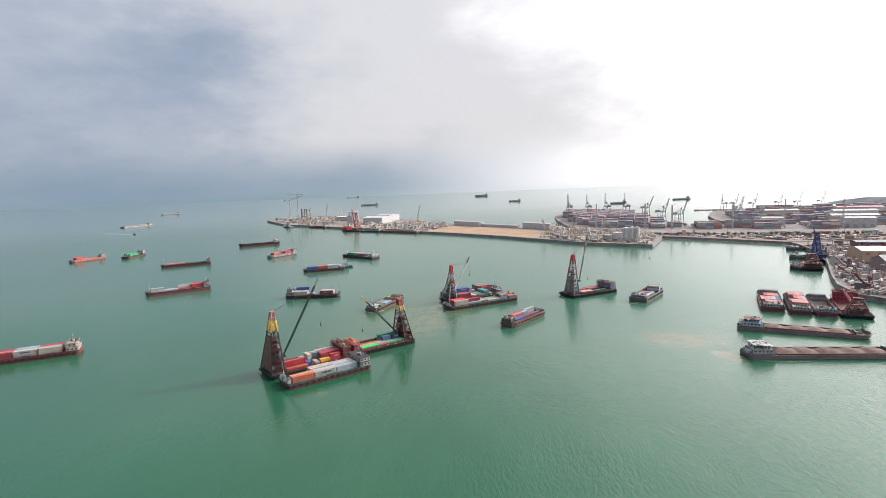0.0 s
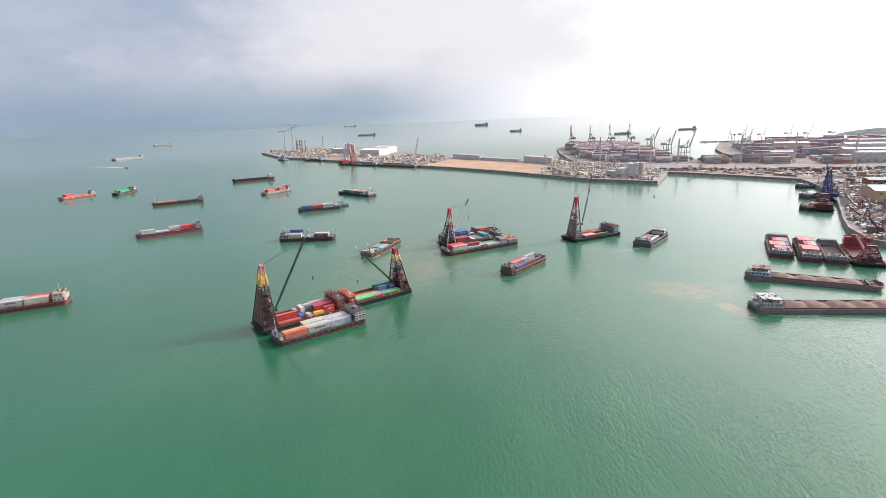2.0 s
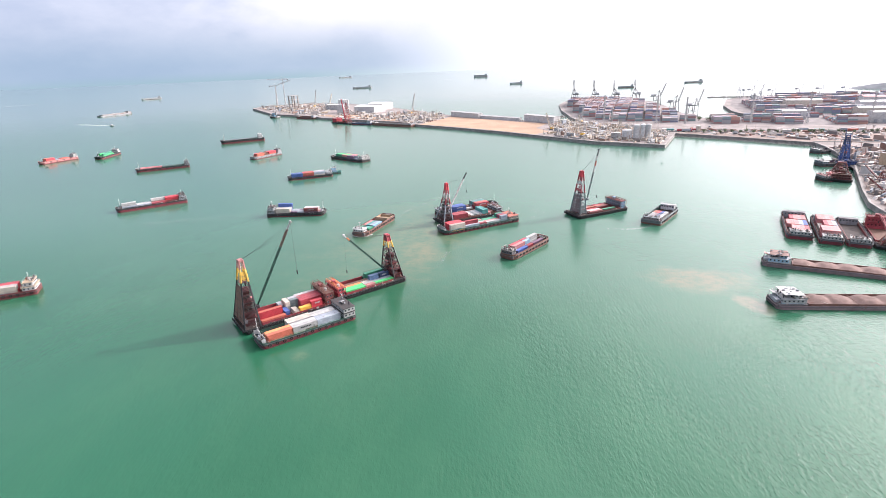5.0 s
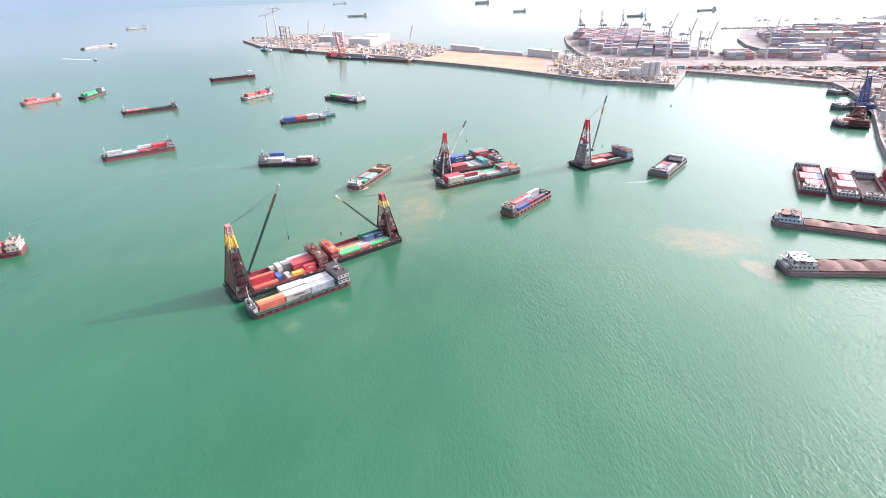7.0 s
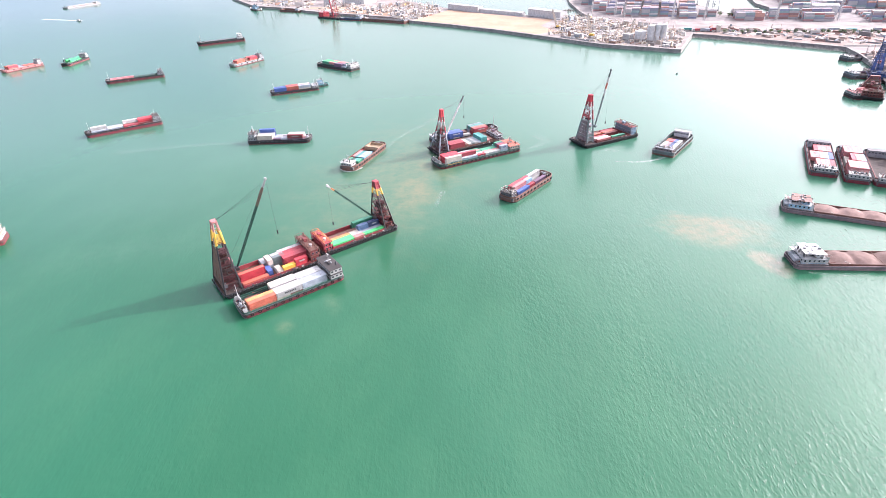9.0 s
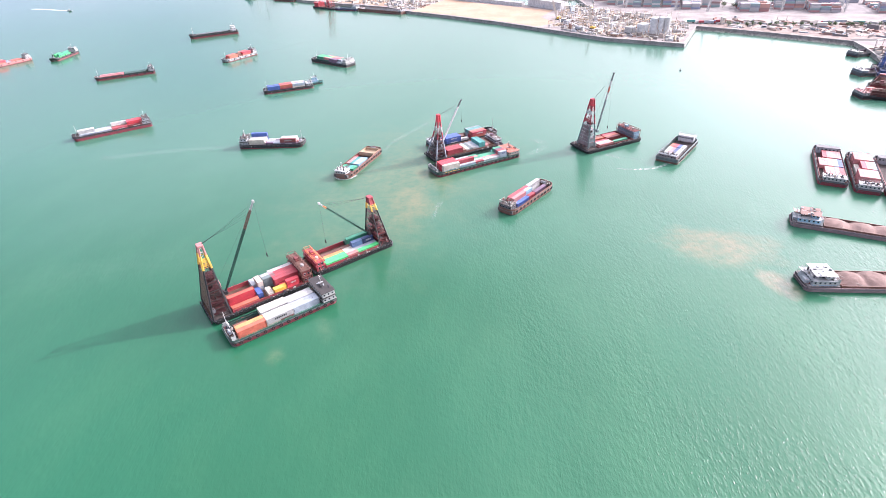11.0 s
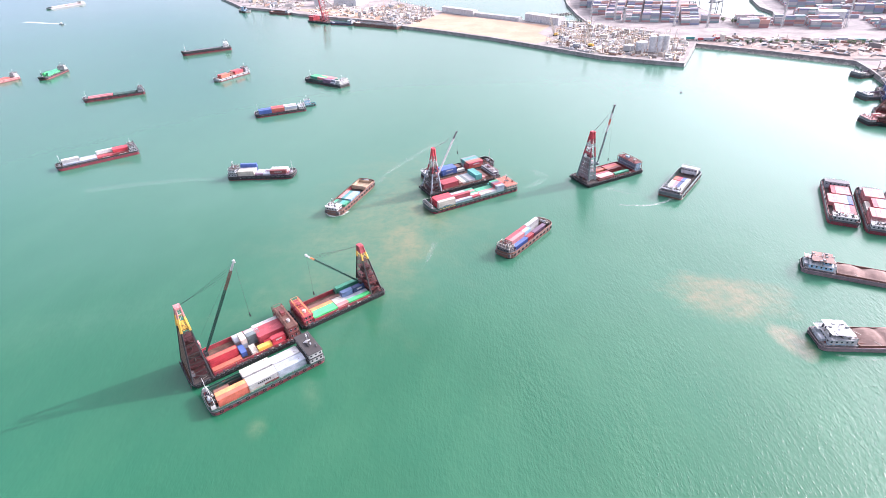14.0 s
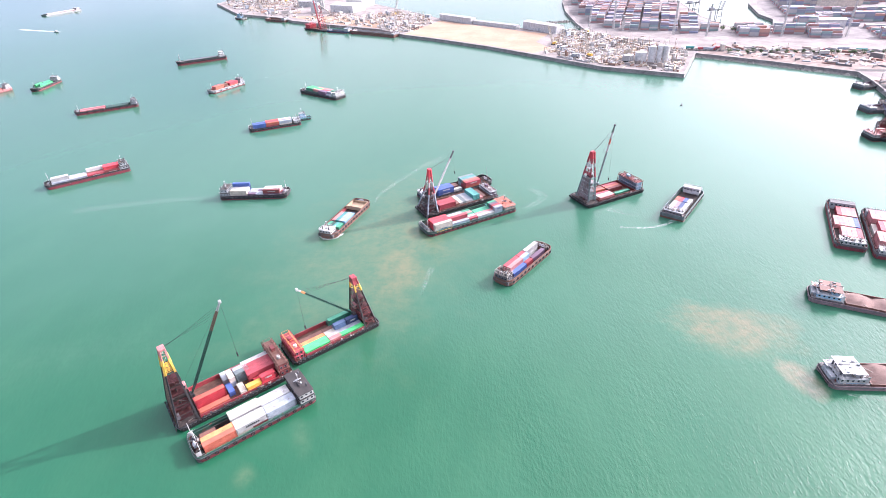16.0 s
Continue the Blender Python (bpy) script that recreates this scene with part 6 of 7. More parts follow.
freighter(691, 2165, 22, 80, 13, "low grey coaster beyond the breakwater", "grey", 3.0)


def speedboat(x, y, h, label):
    v = thing("speedboat", at(x, y, h), label, "boat", "small craft")
    hull(v, 14, 4, 1.0, 6, 0.5, 0.3, "blue", "white", 0.3, 0.6, [], point=1.0)
    house(v, 5, 10, 0.8, 3.2, 1.0, 1, "white", "white", "blue", 0.3, mast=False, funnel=False, rails=False, win=(0.6, 0.5))
    return v


speedboat(-912, 1271, 158, "white launch running at speed")


def wake(pts, w0, w1, label, foam=None):
    """A flat ribbon of broken foam along a curving line."""
    mb = MB()
    n = 24
    L, R = [], []
    line = [Vector(p) for p in pts]
    dense = []
    for i in range(n + 1):
        s = i / n * (len(line) - 1)
        k = min(int(s), len(line) - 2)
        f = s - k
        p0, p1, p2, p3 = line[max(k - 1, 0)], line[k], line[k + 1], line[min(k + 2, len(line) - 1)]
        dense.append(0.5 * ((2 * p1) + (p2 - p0) * f + (2 * p0 - 5 * p1 + 4 * p2 - p3) * f * f + (3 * p1 - p0 - 3 * p2 + p3) * f ** 3))
    for i, p in enumerate(dense):
        d = (dense[min(i + 1, n)] - dense[max(i - 1, 0)]).normalized()
        s = Vector((-d.y, d.x)) * (w0 + (w1 - w0) * i / n) / 2
        L.append((p.x + s.x, p.y + s.y, 0.03))
        R.append((p.x - s.x, p.y - s.y, 0.03))
    mb.loft([R, L], close=False)
    return solid("wake", mb, foam or FOAM, Matrix(), label, "wake", kind="stuff")


wake([(-912, 1273), (-960, 1292), (-1050, 1328)], 5, 12, "white foam wake behind the launch", THICK_FOAM)
wake([(115, 447), (106, 440), (94, 437), (80, 438)], 2.4, 1.6, "curved white wake of the turning lighter", MID_FOAM)
wake([(99, 453), (90, 455), (76, 462)], 2, 5, "faint wake by the lone crane barge")
wake([(-82, 470), (-78, 490), (-66, 515), (-50, 540), (-40, 552)], 3, 7, "thin foam trail astern of the open lighter", FAINT_PATCH)
wake([(at(-97, 422, 73) @ Vector((x, y, 0))).xy for x, y in ((9, -0.9), (3.0, 0.6), (-0.6, 6.5), (3.0, 12.4), (9, 13.9))], 1.6, 1.6, "white bow wave of the open lighter", THICK_FOAM)
wake([(20, 462), (30, 470), (36, 482), (26, 496)], 4, 7, "churned foam at the long lighter's stern", FAINT_PATCH)
wake([(-36, 366), (-35, 380), (-33, 392)], 2, 4, "scattered foam on the water", FAINT_PATCH)
wake([(-146, 480), (-150, 476)], 2, 3, "bow wave of the dark lighter")
wake([(-200, 482), (-225, 481), (-260, 474), (-300, 462)], 6, 9, "pale wake astern of the dark lighter", FAINT_FOAM)
wake([(141, 305), (152, 303), (166, 304)], 1.5, 3, "foam along the sand barge")
wake([(-585, 855), (-560, 900), (-540, 940)], 3, 6, "thin wake astern of the green lighter")
wake([(-308, 805), (-290, 840), (-265, 880)], 3, 6, "thin wake astern of the red lighter")
wake([(-2110, 2190), (-2060, 2235), (-2005, 2285)], 7, 12, "long white wake on the far water", THICK_FOAM)
wake([(-330, 3300), (-200, 3420)], 14, 20, "long white wake on the far water", THICK_FOAM)

v = thing("buoy", pose(186, 677, 0) @ Matrix.Scale(0.6, 4), "small dark mooring buoy", "buoy")
part("float", MB().cyl(0, 0, -0.8, 1.2, 1.6, 14), P("darkgrey", 0.5), v)
part("topmark", MB().cyl(0, 0, 1.2, 2.8, 0.25, 8).cyl(0, 0, 2.8, 3.4, 0.6, 8), P("black", 0.4), v)

# ---- terminal: stacks, quay cranes, light masts ----
def inside_poly(p, poly):
    x, y = p
    hit = False
    for i in range(len(poly)):
        (x0, y0), (x1, y1) = poly[i - 1], poly[i]
        if (y0 > y) != (y1 > y) and x < (x1 - x0) * (y - y0) / (y1 - y0) + x0:
            hit = not hit
    return hit


def stack_block(x, y, h, nl, nw, high, seed, label):
    """A block of stacked containers: nl long, nw wide, up to high tiers, uneven on top."""
    rnd = random.Random(seed)
    mb = MB()
    for i in range(nl):
        for j in range(nw):
            for k in range(max(1, high - int(rnd.random() ** 2 * 3.2))):
                a, b, c = i * 12.6, j * 2.62, k * 2.6
                mb.box(a, a + 12.19, b, b + 2.44, c, c + 2.56)
    return solid("container_stack", mb, STACKS, pose(x, y, GROUND + 0.01, 0, 0, h), label, "container stack", "terminal stacks", "stuff")


def sts_crane(x, y, h, label, s=1.0, lean=0.0, col="darkgrey", boom_up=True):
    """A quay crane: four-legged portal, trolley girder, A-frame and raised boom."""
    v = thing("quay_crane", pose(x, y, GROUND, 0, 0, h) @ Matrix.Scale(s, 4), label, "quay crane", "quay cranes")
    c = P(col, 0.3)
    for a in (-9, 9):
        for b in (-8, 8):
            part("portal_leg", MB().beam((a, b, 0.8), (a * 0.92, b * 0.8, 27), 0.9), c, v)
            part("bogie", MB().box(a - 2.6, a + 2.6, b - 0.6, b + 0.6, 0, 1.0, 0.1), P("black", 0.3), v)
    for b in (-8, 8):
        part("sill_beam", MB().beam((-9, b, 2.0), (9, b, 2.0), 0.7).beam((-9, b * 0.9, 14), (9, b * 0.9, 14), 0.6).beam((-9, b * 0.95, 8), (9, b * 0.85, 20), 0.35), c, v)
    part("girder", MB().beam((-24, -2.6, 28), (11, -2.6, 28), 1.1).beam((-24, 2.6, 28), (11, 2.6, 28), 1.1).beam((-24, -2.6, 28), (-24, 2.6, 28), 0.6).beam((0, -7, 27), (0, 7, 27), 0.8), c, v)
    part("machinery_house", MB().box(-20, -9, -3.6, 3.6, 29, 34, 0.3), P("grey", 0.3), v)
    apex = Vector((7, 0, 46))
    for b in (-6, 6):
        part("a_frame", MB().beam((9, b, 27), apex, 0.6).beam((-4, b, 27), apex, 0.5), c, v)
    part("backstay", MB().beam(apex, (-23, 0, 28.5), 0.3), c, v)
    tip = Vector((11 + math.sin(radians(lean)) * 42, 0, 28 + math.cos(radians(lean)) * 42))
    mb = MB()
    for b in (-2.2, 2.2):
        mb.beam((11, b, 28), tip + Vector((0, b * 0.6, 0)), 0.7)
    for i in range(9):
        t = (i + 0.5) / 9
        p = Vector((11, 0, 28)).lerp(tip, t)
        mb.beam(p + Vector((0, -2, 0)), p + Vector((0, 2, 0)), 0.3)
    part("boom", mb, c, v)
    part("forestay", MB().beam(apex, Vector((11, 0, 28)).lerp(tip, 0.7), 0.25), c, v)
    return v


T1 = [(152, 1075), (258, 1018), (318, 986), (347, 990), (347, 1070), (332, 1150), (335, 1300), (335, 1395), (190, 1450), (165, 1390), (155, 1270)]
rnd = random.Random(11)
k = 0
ux, uy = Vector((0.966, -0.259)), Vector((0.259, 0.966))
for a in range(-4, 18):
    for b in range(-10, 20):
        p = Vector((150, 1090)) + ux * (a * 28.5 + 4) + uy * (b * 20.5)
        ends = [p, p + ux * 26, p + ux * 26 + uy * 16, p + uy * 16]
        if all(inside_poly(tuple(e), T1) for e in ends) and rnd.random() < 0.93:
            stack_block(p.x, p.y, -15, 2, 6, 6 if b > 3 else rnd.choice((3, 4, 5)), 100 + k, "stacked dark red and blue containers in the terminal yard")
            k += 1
T2 = [(392, 955), (477, 926), (560, 915), (820, 866), (1180, 815), (1180, 1380), (780, 1385), (590, 1400), (545, 1340), (505, 1250), (480, 1150), (465, 1080), (440, 1030), (392, 1030)]
YARD_SHEDS = ((566, 938, 44, 24, 15), (690, 905, 52, 26, 17), (470, 1005, 34, 18, 13), (590, 1010, 70, 30, 14), (690, 1000, 80, 34, 18), (800, 960, 90, 34, 16), (640, 1090, 70, 30, 16), (760, 1070, 90, 36, 20), (900, 1020, 90, 36, 18), (560, 1180, 60, 28, 14), (700, 1180, 80, 30, 16), (900, 1140, 90, 36, 18), (1010, 930, 100, 36, 20))


def by_shed(p):
    """True where a container block at p would stand in one of the yard's sheds."""
    for x, y, L, W, H in YARD_SHEDS:
        d = Vector((p.x - x, p.y - y))
        if -41 < d.dot(ux) < L + 4 and -20 < d.dot(uy) < W + 4:
            return True
    return False


for a in range(-4, 30):
    for b in range(-16, 18):
        p = Vector((470, 1080)) + ux * (a * 41) + uy * (b * 22)
        ends = [p, p + ux * 38, p + ux * 38 + uy * 16, p + uy * 16]
        if all(inside_poly(tuple(e), T2) for e in ends) and not by_shed(p) and rnd.random() < 0.84:
            stack_block(p.x, p.y, -15, 3, 6, rnd.choice((2, 3, 4, 5)), 400 + k, "stacked dull red and grey containers in the terminal yard")
            k += 1
for x, y, h in ((352, 978, -15), (356, 998, -15), (360, 1018, -15)):
    stack_block(x, y, h, 3, 5, 4, 700 + k, "low rows of red containers beside the harbour road")
    k += 1
for x, y, h, s, lean in ((190, 1424, 105, 0.78, 0), (234, 1400, 105, 0.78, 0), (278, 1385, 105, 0.78, 0), (323, 1375, 105, 0.78, 0), (356, 1320, 20, 0.70, 24), (346, 1165, 20, 0.70, 20), (355, 1085, 20, 0.70, 20)):
    sts_crane(x, y, h, "dark grey quay crane with its boom raised", s, lean)
for x, y, h, lean in ((577, 1428, 105, 0), (604, 1432, 20, 14), (541, 1258, 20, 12), (636, 1402, 20, 14), (516, 1205, 20, 6), (702, 1414, 20, 14), (740, 1402, 20, 14), (795, 1402, 20, 14)):
    sts_crane(x, y, h, "pale grey quay crane with its boom raised", 0.62, lean, "grey")


def light_mast(x, y, h):
    v = thing("light_mast", pose(x, y, GROUND), "tall white lattice floodlight mast in the yard", "light mast", "floodlight masts")
    lattice(v, (-1.6, 1.6, -1.6, 1.6), (-0.7, 0.7, -0.7, 0.7), 0, h, [(1.0, "white", "white")], 10, 0.22, 0.12)
    part("lamp_ring", MB().cyl(0, 0, h, h + 0.6, 2.2, 12), P("grey", 0.2), v)
    part("ladder_case", MB().box(-0.5, 0.5, -0.5, 0.5, 0, h, 0.05), P("chalk", 0.2), v)


for x, y, h in ((194, 1069, 44), (268, 1002, 46), (310, 986, 42), (404, 966, 46), (480, 949, 48), (560, 930, 46), (204, 1045, 22)):
    light_mast(x, y, h)


# ---- sheds and buildings ----
def shed(x, y, h, L, W, H, label, wall="chalk", roof="chalk", ridge=1.5, doors=3, name="warehouse", windows=True):
    """A long gabled shed with ribbed walls, roof sheets, roller doors and a clerestory row of windows."""
    v = thing(name, pose(x, y, GROUND, 0, 0, h), label, "warehouse", "sheds")
    w = part("wall", MB().loft([[(0, 0, 0), (L, 0, 0), (L, W, 0), (0, W, 0)], [(0, 0, H), (L, 0, H), (L, W, H), (0, W, H)]]).add([(0, 0, H), (0, W / 2, H + ridge), (0, W, H), (L, 0, H), (L, W / 2, H + ridge), (L, W, H)], [(0, 2, 1), (3, 4, 5)]), P(wall, 0.2), v)
    for s in (0, 1):
        a, b = ((-0.6, 0), (W / 2, ridge)) if s == 0 else ((W / 2, ridge), (W + 0.6, 0))
        mb = MB()
        x0, x1 = -0.5, L + 0.5
        mb.loft([[(x0, a[0], H + a[1] + 0.05), (x1, a[0], H + a[1] + 0.05), (x1, b[0], H + b[1] + 0.05), (x0, b[0], H + b[1] + 0.05)], [(x0, a[0], H + a[1] + 0.3), (x1, a[0], H + a[1] + 0.3), (x1, b[0], H + b[1] + 0.3), (x0, b[0], H + b[1] + 0.3)]], True, True)
        part("roof", mb, P(roof, 0.2), v)
    for i in range(doors):
        d = L * (i + 0.5) / doors
        part("roller_door", MB().box(d - 2.2, d + 2.2, -0.12, 0.0, 0, min(5.0, H * 0.6)), P("grey", 0.3), v)
    n = int(L / 9) if windows else 0
    for i in range(n):
        d = L * (i + 0.5) / n
        part("window", MB().box(d - 1.4, d + 1.4, -0.08, 0.0, H * 0.72, H * 0.72 + 1.0), GLASS, v)
    return v


shed(-98, 1222, -46, 88, 12, 9, "long white shed along the pier's back edge", doors=0, windows=False)
shed(-33, 1160, -42, 100, 9, 5, "low white shed along the pier's back edge", doors=0, windows=False)
shed(52, 1096, -50, 76, 16, 11, "grey-white shed beside the sand fill", "chalk", "white", doors=1, windows=False)
shed(-349, 1374, -26, 62, 44, 14, "tall white shed on the construction pier", ridge=3, windows=False)
shed(-330, 1440, -26, 46, 46, 15, "tall white shed on the construction pier", ridge=3, windows=False)
shed(-455, 1480, -18, 44, 26, 12, "grey shed on the construction pier", "white", "chalk")


def batching_plant(x, y):
    v = thing("batching_plant", pose(x, y, GROUND, 0, 0, -20), "white concrete batching plant with a row of silos", "silos", "site plant")
    for i in range(5):
        part("silo", MB().cyl(i * 6.2, 8, 9, 30, 2.6, 14).cyl(i * 6.2, 8, 4, 9, 0.8, 14, 2.6).cyl(i * 6.2, 8, 30, 31.5, 2.6, 14, 0.6), P("chalk", 0.2), v)
        part("silo_leg", MB().beam((i * 6.2 - 2, 6, 0), (i * 6.2 - 2, 6, 11), 0.25).beam((i * 6.2 + 2, 6, 0), (i * 6.2 + 2, 6, 11), 0.25).beam((i * 6.2 - 2, 10, 0), (i * 6.2 - 2, 10, 11), 0.25).beam((i * 6.2 + 2, 10, 0), (i * 6.2 + 2, 10, 11), 0.25), STEEL, v)
    part("mixing_house", MB().box(2, 20, -8, 4, 0, 20, 0.2), P("chalk", 0.3), v)
    part("conveyor", MB().beam((22, -4, 16), (52, -10, 2), 1.2), P("cream", 0.3), v)


batching_plant(-392, 1382)


def tower_crane(x, y, h, jib, turn, label, col="chalk", rise=0.0):
    v = thing("tower_crane", pose(x, y, GROUND, 0, 0, turn), label, "tower crane", "tower cranes")
    lattice(v, (-1, 1, -1, 1), (-1, 1, -1, 1), 0, h, [(1.0, col, col)], 22, 0.42, 0.26)
    boom_of(v, (0, 0, h + 1), (jib, 0, h + 3 + jib * rise), 2.4, [(1.0, col)], "jib", 0.36)
    boom_of(v, (0, 0, h + 1), (-jib * 0.35, 0, h + 1.5), 2.2, [(1.0, col)], "counter_jib", 0.36)
    part("counterweight", MB().box(-jib * 0.35 - 1.5, -jib * 0.35 + 1.5, -1.2, 1.2, h - 2, h + 1.5, 0.1), P("grey", 0.3), v)
    part("tower_head", MB().beam((-1, 0, h), (0, 0, h + 9), 0.3).beam((1, 0, h), (0, 0, h + 9), 0.3), P(col, 0.2), v)
    part("tie_bar", MB().beam((0, 0, h + 9), (jib * 0.65, 0, h + 3.4 + jib * 0.65 * rise), 0.2).beam((0, 0, h + 9), (-jib * 0.33, 0, h + 2), 0.12), P(col, 0.2), v)


tower_crane(-602, 1575, 78, 40, 200, "pale tower crane over the pier's end")
tower_crane(-640, 1610, 60, 44, 15, "white tower crane over the pier's end", rise=0.28)


def crawler_crane(x, y, turn, length, col, label):
    v = thing("crawler_crane", pose(x, y, GROUND, 0, 0, turn), label, "crawler crane", "crawler cranes")
    for s in (-1, 1):
        part("track", MB().box(-3.2, 3.2, s * 2.4 - 0.5, s * 2.4 + 0.5, 0, 1.3, 0.3), P("black", 0.4), v)
    part("upper_works", MB().box(-4.5, 2.4, -1.7, 1.7, 1.4, 4.0, 0.2), P("yellow", 0.3), v)
    part("cab", MB().box(1.0, 3.0, 0.6, 2.0, 1.5, 3.8, 0.15), P("yellow", 0.3), v)
    boom_of(v, (2, 0, 2.5), (2 + length * 0.32, 0, 2.5 + length * 0.94), 2.0, [(1.0, col)], bar=0.3)
    part("boom_cable", MB().beam((-4, 0, 4), (2 + length * 0.32, 0, 2.5 + length * 0.94), 0.1), P("black", 0.2), v)


for x, y, t, L, c in ((-522, 1590, 80, 46, "white"), (-645, 1612, 95, 40, "white"), (-196, 1300, 60, 44, "white"), (-470, 1560, 60, 36, "cream"), (150, 1040, 70, 34, "white"), (90, 960, 200, 26, "cream"), (172, 860, 30, 22, "cream"), (128, 880, 120, 28, "cream")):
    crawler_crane(x, y, t, L, c, "crawler crane with a raised lattice boom on the pier")


def frame_tower(x, y, w, d, h, label):
    """A concrete tower still going up: columns, floors and crosshead."""
    v = thing("unfinished_tower", pose(x, y, GROUND, 0, 0, -30), label, "building", "pier buildings")
    for a in (0, w):
        for b in (0, d):
            part("column", MB().box(a - 1.4, a + 1.4, b - 1.4, b + 1.4, 0, h, 0.1), CONCRETE, v)
    for z in (h * 0.35, h * 0.68, h):
        part("floor_slab", MB().box(-2.4, w + 2.4, -2.4, d + 2.4, z, z + 1.2, 0.1), CONCRETE, v)


frame_tower(-585, 1560, 24, 12, 34, "unfinished concrete tower frame on the pier's end")


def cabins(area, n, seed, turn, label, tall=0.3):
    """Site cabins, some two high."""
    rnd = random.Random(seed)
    made = 0
    xs, ys = [p[0] for p in area], [p[1] for p in area]
    while made < n:
        p = (rnd.uniform(min(xs), max(xs)), rnd.uniform(min(ys), max(ys)))
        if not inside_poly(p, area):
            continue
        made += 1
        L, W, H = rnd.uniform(5, 12), rnd.uniform(2.5, 5), 2.8 * (1 + (rnd.random() < tall) + (rnd.random() < tall * 0.4))
        col = rnd.choice(("white", "white", "white", "cream", "cream", "grey", "bluegrey"))
        v = thing("site_cabin", pose(p[0], p[1], GROUND, 0, 0, turn + rnd.choice((0, 90)) + rnd.uniform(-8, 8)), label, "cabin", "site cabins")
        w = part("wall", MB().box(0, L, 0, W, 0, H, 0.05), P(col, 0.3), v)
        part("roof", MB().box(-0.3, L + 0.3, -0.3, W + 0.3, H, H + 0.2, 0.05), P(rnd.choice(("white", "cream", "grey")), 0.2), v)
        for s in range(1):
            part("window", MB().box(L * 0.15, L * 0.85, -0.05, 0, s * 2.8 + 1.1, s * 2.8 + 2.0), GLASS, v)
        part("door", MB().box(-0.05, 0, W * 0.3, W * 0.3 + 0.9, 0, 2.0), P("bluegrey", 0.2), v)


def litter(area, n, seed, label, big=1.0, high=1.0, mix=None, poles=1.0):
    """Stacked building materials strewn over a yard."""
    rnd = random.Random(seed)
    mb = MB()
    xs, ys = [p[0] for p in area], [p[1] for p in area]
    made = 0
    while made < n:
        x, y = rnd.uniform(min(xs), max(xs)), rnd.uniform(min(ys), max(ys))
        if not inside_poly((x, y), area):
            continue
        made += 1
        L, W, H, a = rnd.uniform(2, 14) * big, rnd.uniform(0.6, 2.6) * big, rnd.uniform(0.4, 2.6) * high * (2.5 if rnd.random() < 0.08 else 1), rnd.choice((0.7, 2.3)) + rnd.uniform(-0.3, 0.3)
        c, s = math.cos(a), math.sin(a)
        k = rnd.uniform(0.75, 1.0)
        f = lambda u, w, zz: (x + u * c - w * s, y + u * s + w * c, zz)
        mb.add([f(u * L / 2, w * W / 2, GROUND) for u, w in ((-1, -1), (1, -1), (1, 1), (-1, 1))] + [f(u * L / 2 * k, w * W / 2 * k, GROUND + H) for u, w in ((-1, -1), (1, -1), (1, 1), (-1, 1))],
               [(4, 5, 6, 7), (0, 1, 5, 4), (1, 2, 6, 5), (2, 3, 7, 6), (3, 0, 4, 7)])
        if rnd.random() < 0.14 * poles:
            w, h = rnd.uniform(4, 12) * big, rnd.uniform(4, 9) * high
            mb.beam(f(-w / 2, 0, GROUND), f(-w / 2, 0, GROUND + h), 0.3).beam(f(w / 2, 0, GROUND), f(w / 2, 0, GROUND + h), 0.3).beam(f(-w / 2 - 1, 0, GROUND + h), f(w / 2 + 1, 0, GROUND + h), 0.4)
        if rnd.random() < 0.16 * poles:
            mb.beam((x, y, GROUND), (x + rnd.uniform(-1, 1), y, GROUND + rnd.uniform(6, 14)), 0.28)
    return solid("building_materials", mb, mix or CLUTTER, Matrix(), label, "materials", kind="stuff")


YARD_E = [(66, 905), (134, 832), (214, 788), (254, 876), (240, 930), (150, 1040), (110, 1050), (96, 1000), (92, 940)]
YARD_W = [(-206, 1150), (-148, 1094), (-122, 1140), (-105, 1200), (-150, 1290), (-200, 1330), (-262, 1300)]
TIP = [(-705, 1620), (-566, 1416), (-454, 1340), (-410, 1310), (-440, 1460), (-480, 1640), (-590, 1700), (-680, 1690)]
MIDW = [(-396, 1284), (-306, 1222), (-214, 1162), (-262, 1290), (-300, 1330), (-380, 1340)]
cabins(YARD_E, 44, 1, -40, "pale site cabin on the construction pier", 0.5)
cabins(YARD_W, 32, 2, -40, "pale site cabin on the construction pier", 0.6)
cabins(TIP, 34, 3, -48, "pale site cabin on the construction pier")
cabins(MIDW, 14, 4, -40, "pale site cabin on the construction pier")
litter(YARD_E, 800, 21, "pale building materials stacked over the eastern yard")
litter(YARD_W, 560, 22, "pale building materials stacked over the western yard")
litter(TIP, 420, 23, "building materials and plant strewn over the pier's end", 1.3)
litter(MIDW, 120, 24, "building materials strewn beside the sheds", 1.2)


def tanks(x, y):
    v = thing("storage_silos", pose(x, y, GROUND), "group of tall pale storage silos on the pier", "silos", "site plant")
    for i, (a, b, r, h) in enumerate(((0, 0, 4.5, 19), (8, -3, 3.5, 20), (14.5, -6, 3.5, 20), (-12, 4, 7, 12), (-26, 8, 6, 8))):
        part("silo", MB().cyl(a, b, 0, h, r, 18).cyl(a, b, h, h + 1.2, r, 18, r * 0.3), P("chalk", 0.2), v)


tanks(196, 838)

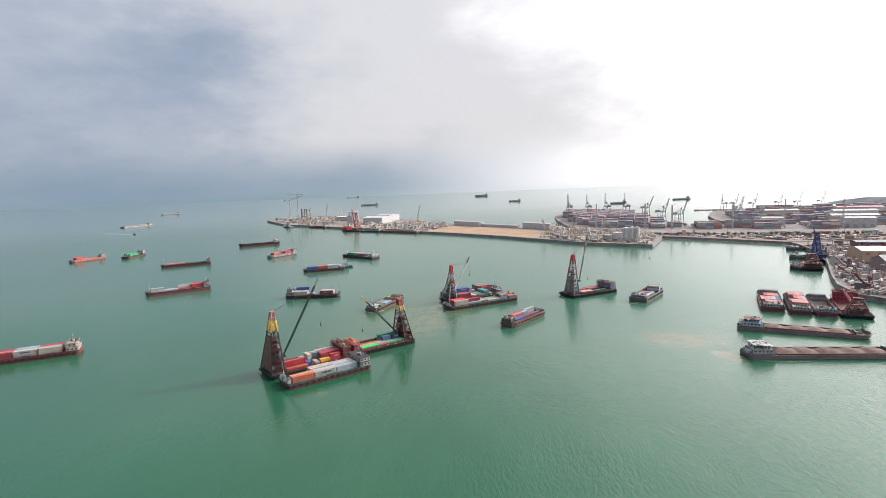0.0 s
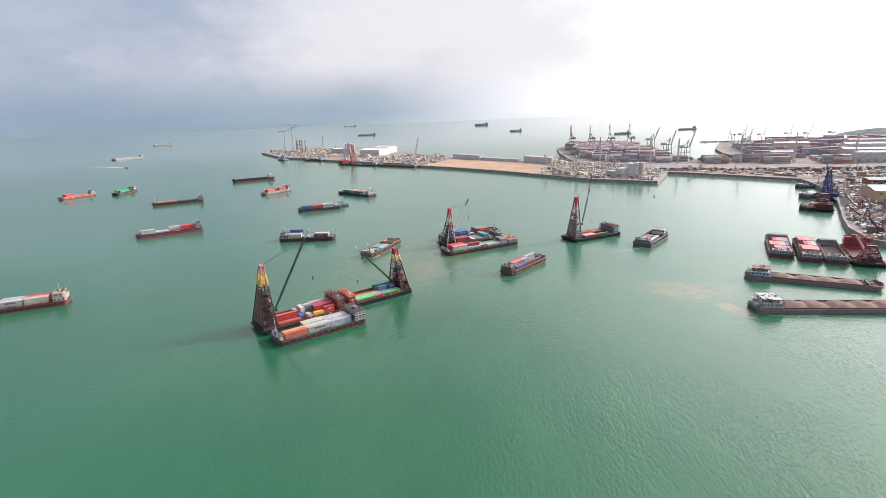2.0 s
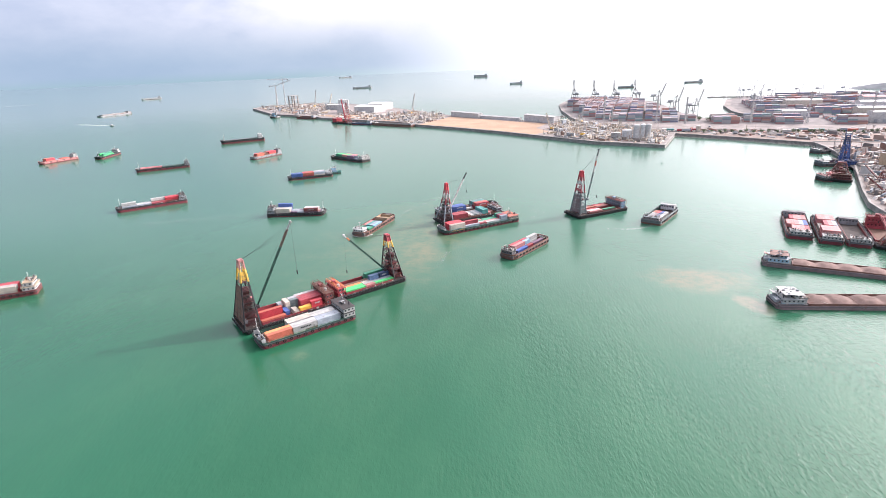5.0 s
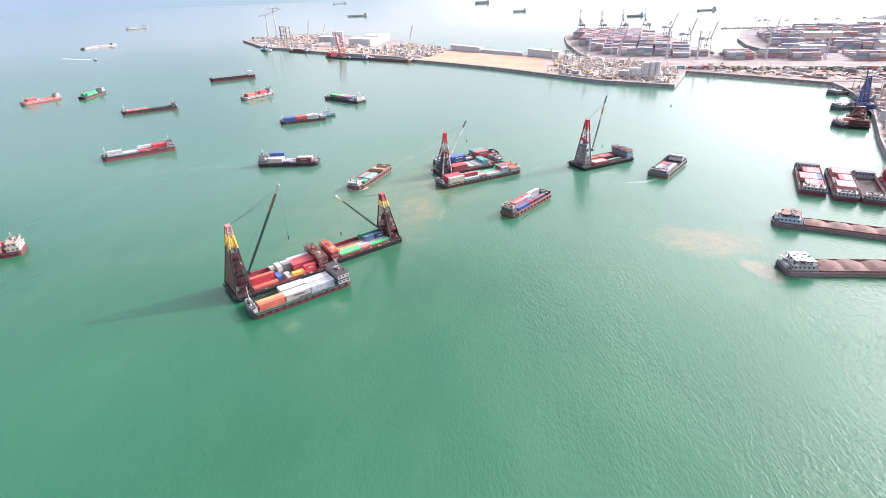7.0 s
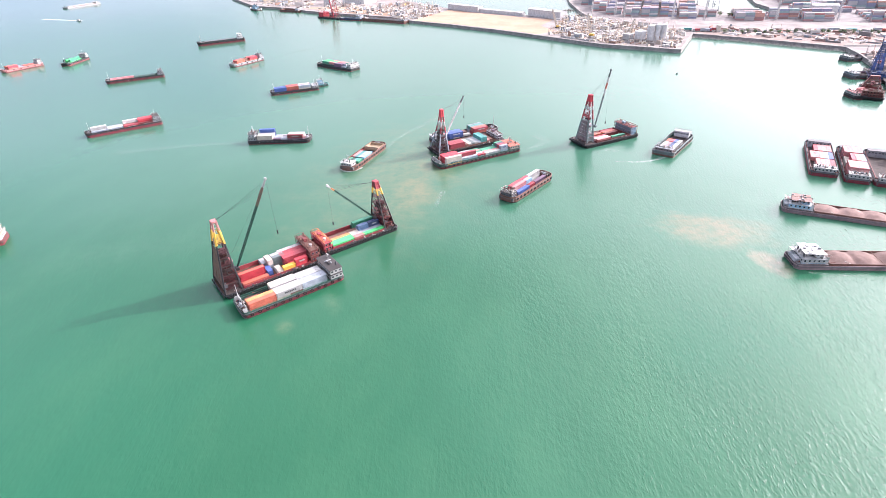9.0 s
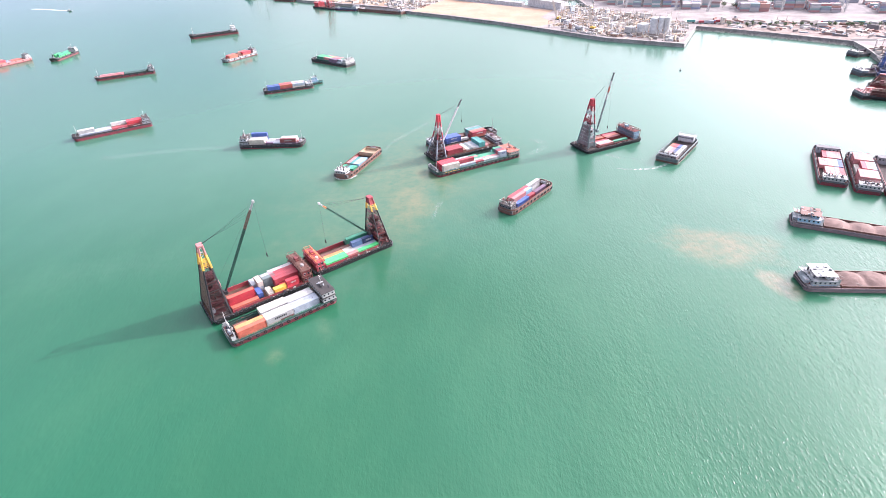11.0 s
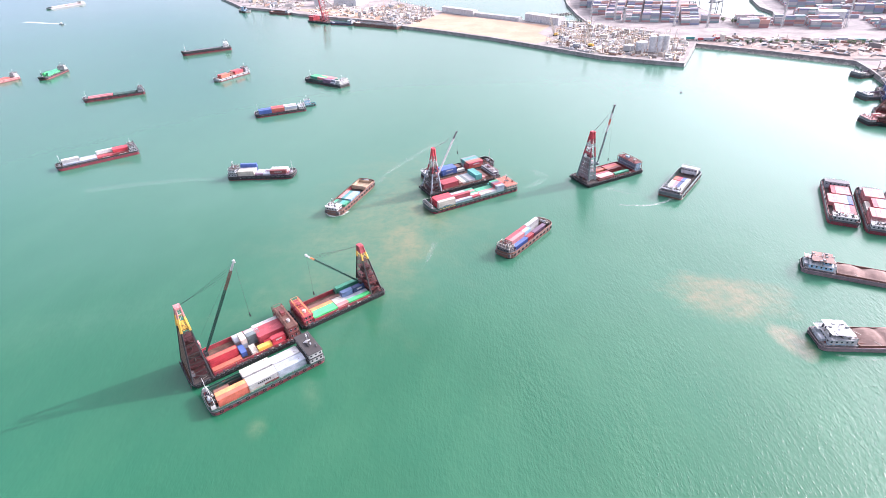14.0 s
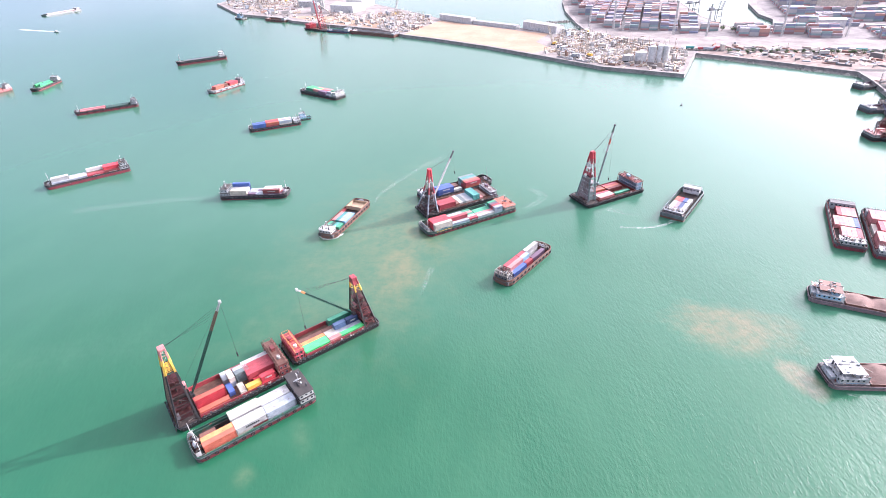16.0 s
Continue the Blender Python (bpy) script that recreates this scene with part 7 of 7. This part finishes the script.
# ---- yards, road and wharf on the landward side ----
BELT = [(285, 880), (400, 790), (470, 770), (760, 700), (900, 760), (500, 860), (300, 925)]
litter(BELT, 620, 31, "parked loads and low stores beside the harbour road", 1.2, 1.0, WHARFMIX, 0.15)
WHARF = [(284, 452), (309, 522), (327, 556), (348, 596), (375, 647), (396, 735), (470, 700), (430, 560), (380, 440), (296, 432)]
litter(WHARF, 1500, 32, "crates, gear and scrap on the wharf", 1.0, 1.2, WHARFMIX, 0.1)
cabins(WHARF, 14, 33, 60, "weathered pale cabin on the wharf", 0.6)
cabins(BELT, 16, 34, -12, "pale site cabin beside the harbour road", 0.4)
shed(372, 590, -14, 80, 38, 12, "white-roofed godown behind the wharf", "tan", "chalk", 2.5, 5)
shed(350, 522, -10, 70, 30, 11, "white-roofed godown with a dark gable behind the wharf", "mauve", "chalk", 5.0, 4)
shed(430, 690, -14, 60, 22, 8, "low brown store behind the wharf", "brown", "bluegrey", 1.0, 4)
shed(405, 648, -14, 46, 16, 7, "low store with a pale green roof", "brown", "teal", 1.0, 3)
shed(520, 740, -14, 120, 30, 10, "faded pink warehouse behind the yard", "pink", "pink", 1.5, 6)
for i, (x, y, L, W, H) in enumerate(YARD_SHEDS):
    shed(x, y, -15, L, W, H, "pale warehouse among the container stacks", "cream" if i % 2 else "chalk", ("chalk", "pink", "white")[i % 3], 2, 4, windows=False)
for x, y, s in ((440, 640, 1), (470, 610, 2), (455, 700, 3), (520, 680, 4), (400, 500, 5), (440, 540, 6), (600, 800, 7), (680, 780, 8)):
    stack_block(x, y, -14, 2, 4, 3, 900 + s, "short stacks of red containers behind the wharf")


def derrick(x, y, turn, col):
    v = thing("wharf_derrick", pose(x, y, GROUND, 0, 0, turn), "red wharf derrick with a slanting boom", "crane", "wharf derricks")
    lattice(v, (-3, 3, -3, 3), (-0.6, 0.6, -0.6, 0.6), 0, 11, [(1.0, col, col)], 5, 0.25, 0.12)
    boom_of(v, (3, 0, 4), (15, 0, 14), 0.8, [(1.0, col)])
    part("stay", MB().beam((0, 0, 11), (15, 0, 14), 0.06), P("black", 0.2), v)


for x, y, t in ((312, 505, 150), (296, 462, 200), (334, 548, 120), (318, 448, 100)):
    derrick(x, y, t, "maroon")


def truck(x, y, turn, cab, load):
    v = thing("lorry", pose(x, y, GROUND + 0.06, 0, 0, turn), "container lorry on the harbour road", "lorry", "lorries")
    part("cab", MB().box(0, 2.2, -1.2, 1.2, 0.6, 3.2, 0.25), P(cab, 0.2), v)
    part("windscreen", MB().box(2.2, 2.24, -1.0, 1.0, 1.8, 2.8), GLASS, v)
    part("trailer", MB().box(-12.5, -0.3, -1.22, 1.22, 1.2, 3.8, 0.05), P(load, 0.3), v)
    for a in (1.2, -3, -9.5, -11):
        for b in (-1.05, 1.05):
            part("wheel", MB().beam((a, b - 0.15, 0.5), (a, b + 0.15, 0.5), 0.5, 10), RUBBER, v)


for i in range(14):
    t = rnd.random()
    truck(250 + 500 * t, 903 - 94.7 * t + rnd.choice((-3, 3)), -10.7 + rnd.choice((0, 180)), rnd.choice(("white", "blue", "red")), rnd.choice(("red", "white", "bluegrey", "orange", "teal")))


def tree(x, y, h, seed):
    r = random.Random(seed)
    v = thing("tree", pose(x, y, GROUND), "small dark green roadside tree with an uneven crown", "tree", "roadside trees")
    mb = MB().cyl(0, 0, 0, h * 0.45, 0.28, 7, 0.16)
    tips = []
    for i in range(6):
        a = i * 1.05 + r.uniform(-0.3, 0.3)
        q = Vector((math.cos(a) * h * 0.26, math.sin(a) * h * 0.26, h * r.uniform(0.55, 0.8)))
        mb.beam((0, 0, h * r.uniform(0.3, 0.44)), q, 0.1, 5, 0.05)
        tips.append(q)
    part("trunk", mb, BARK, v)
    cr = MB()
    for i in range(170):
        c = r.choice(tips) * r.uniform(0.6, 1.1) + Vector((r.gauss(0, h * 0.09), r.gauss(0, h * 0.09), r.gauss(0, h * 0.07)))
        s = r.uniform(0.3, 0.75)
        d1 = Vector((r.gauss(0, 1), r.gauss(0, 1), r.gauss(0, 1))).normalized() * s
        d2 = d1.orthogonal().normalized() * s * 0.7
        cr.add([c - d1, c + d2, c + d1, c - d2], [(0, 1, 2, 3)])
    part("crown", cr, LEAF, v)


for i in range(26):
    t = i / 25
    tree(300 + 230 * t + rnd.uniform(-3, 3), 880 - 44 * t + rnd.uniform(-3, 3) - 6, rnd.uniform(5, 8), 50 + i)
for i in range(12):
    tree(340 + rnd.uniform(0, 60), 1010 + rnd.uniform(-6, 16), rnd.uniform(6, 10), 90 + i)
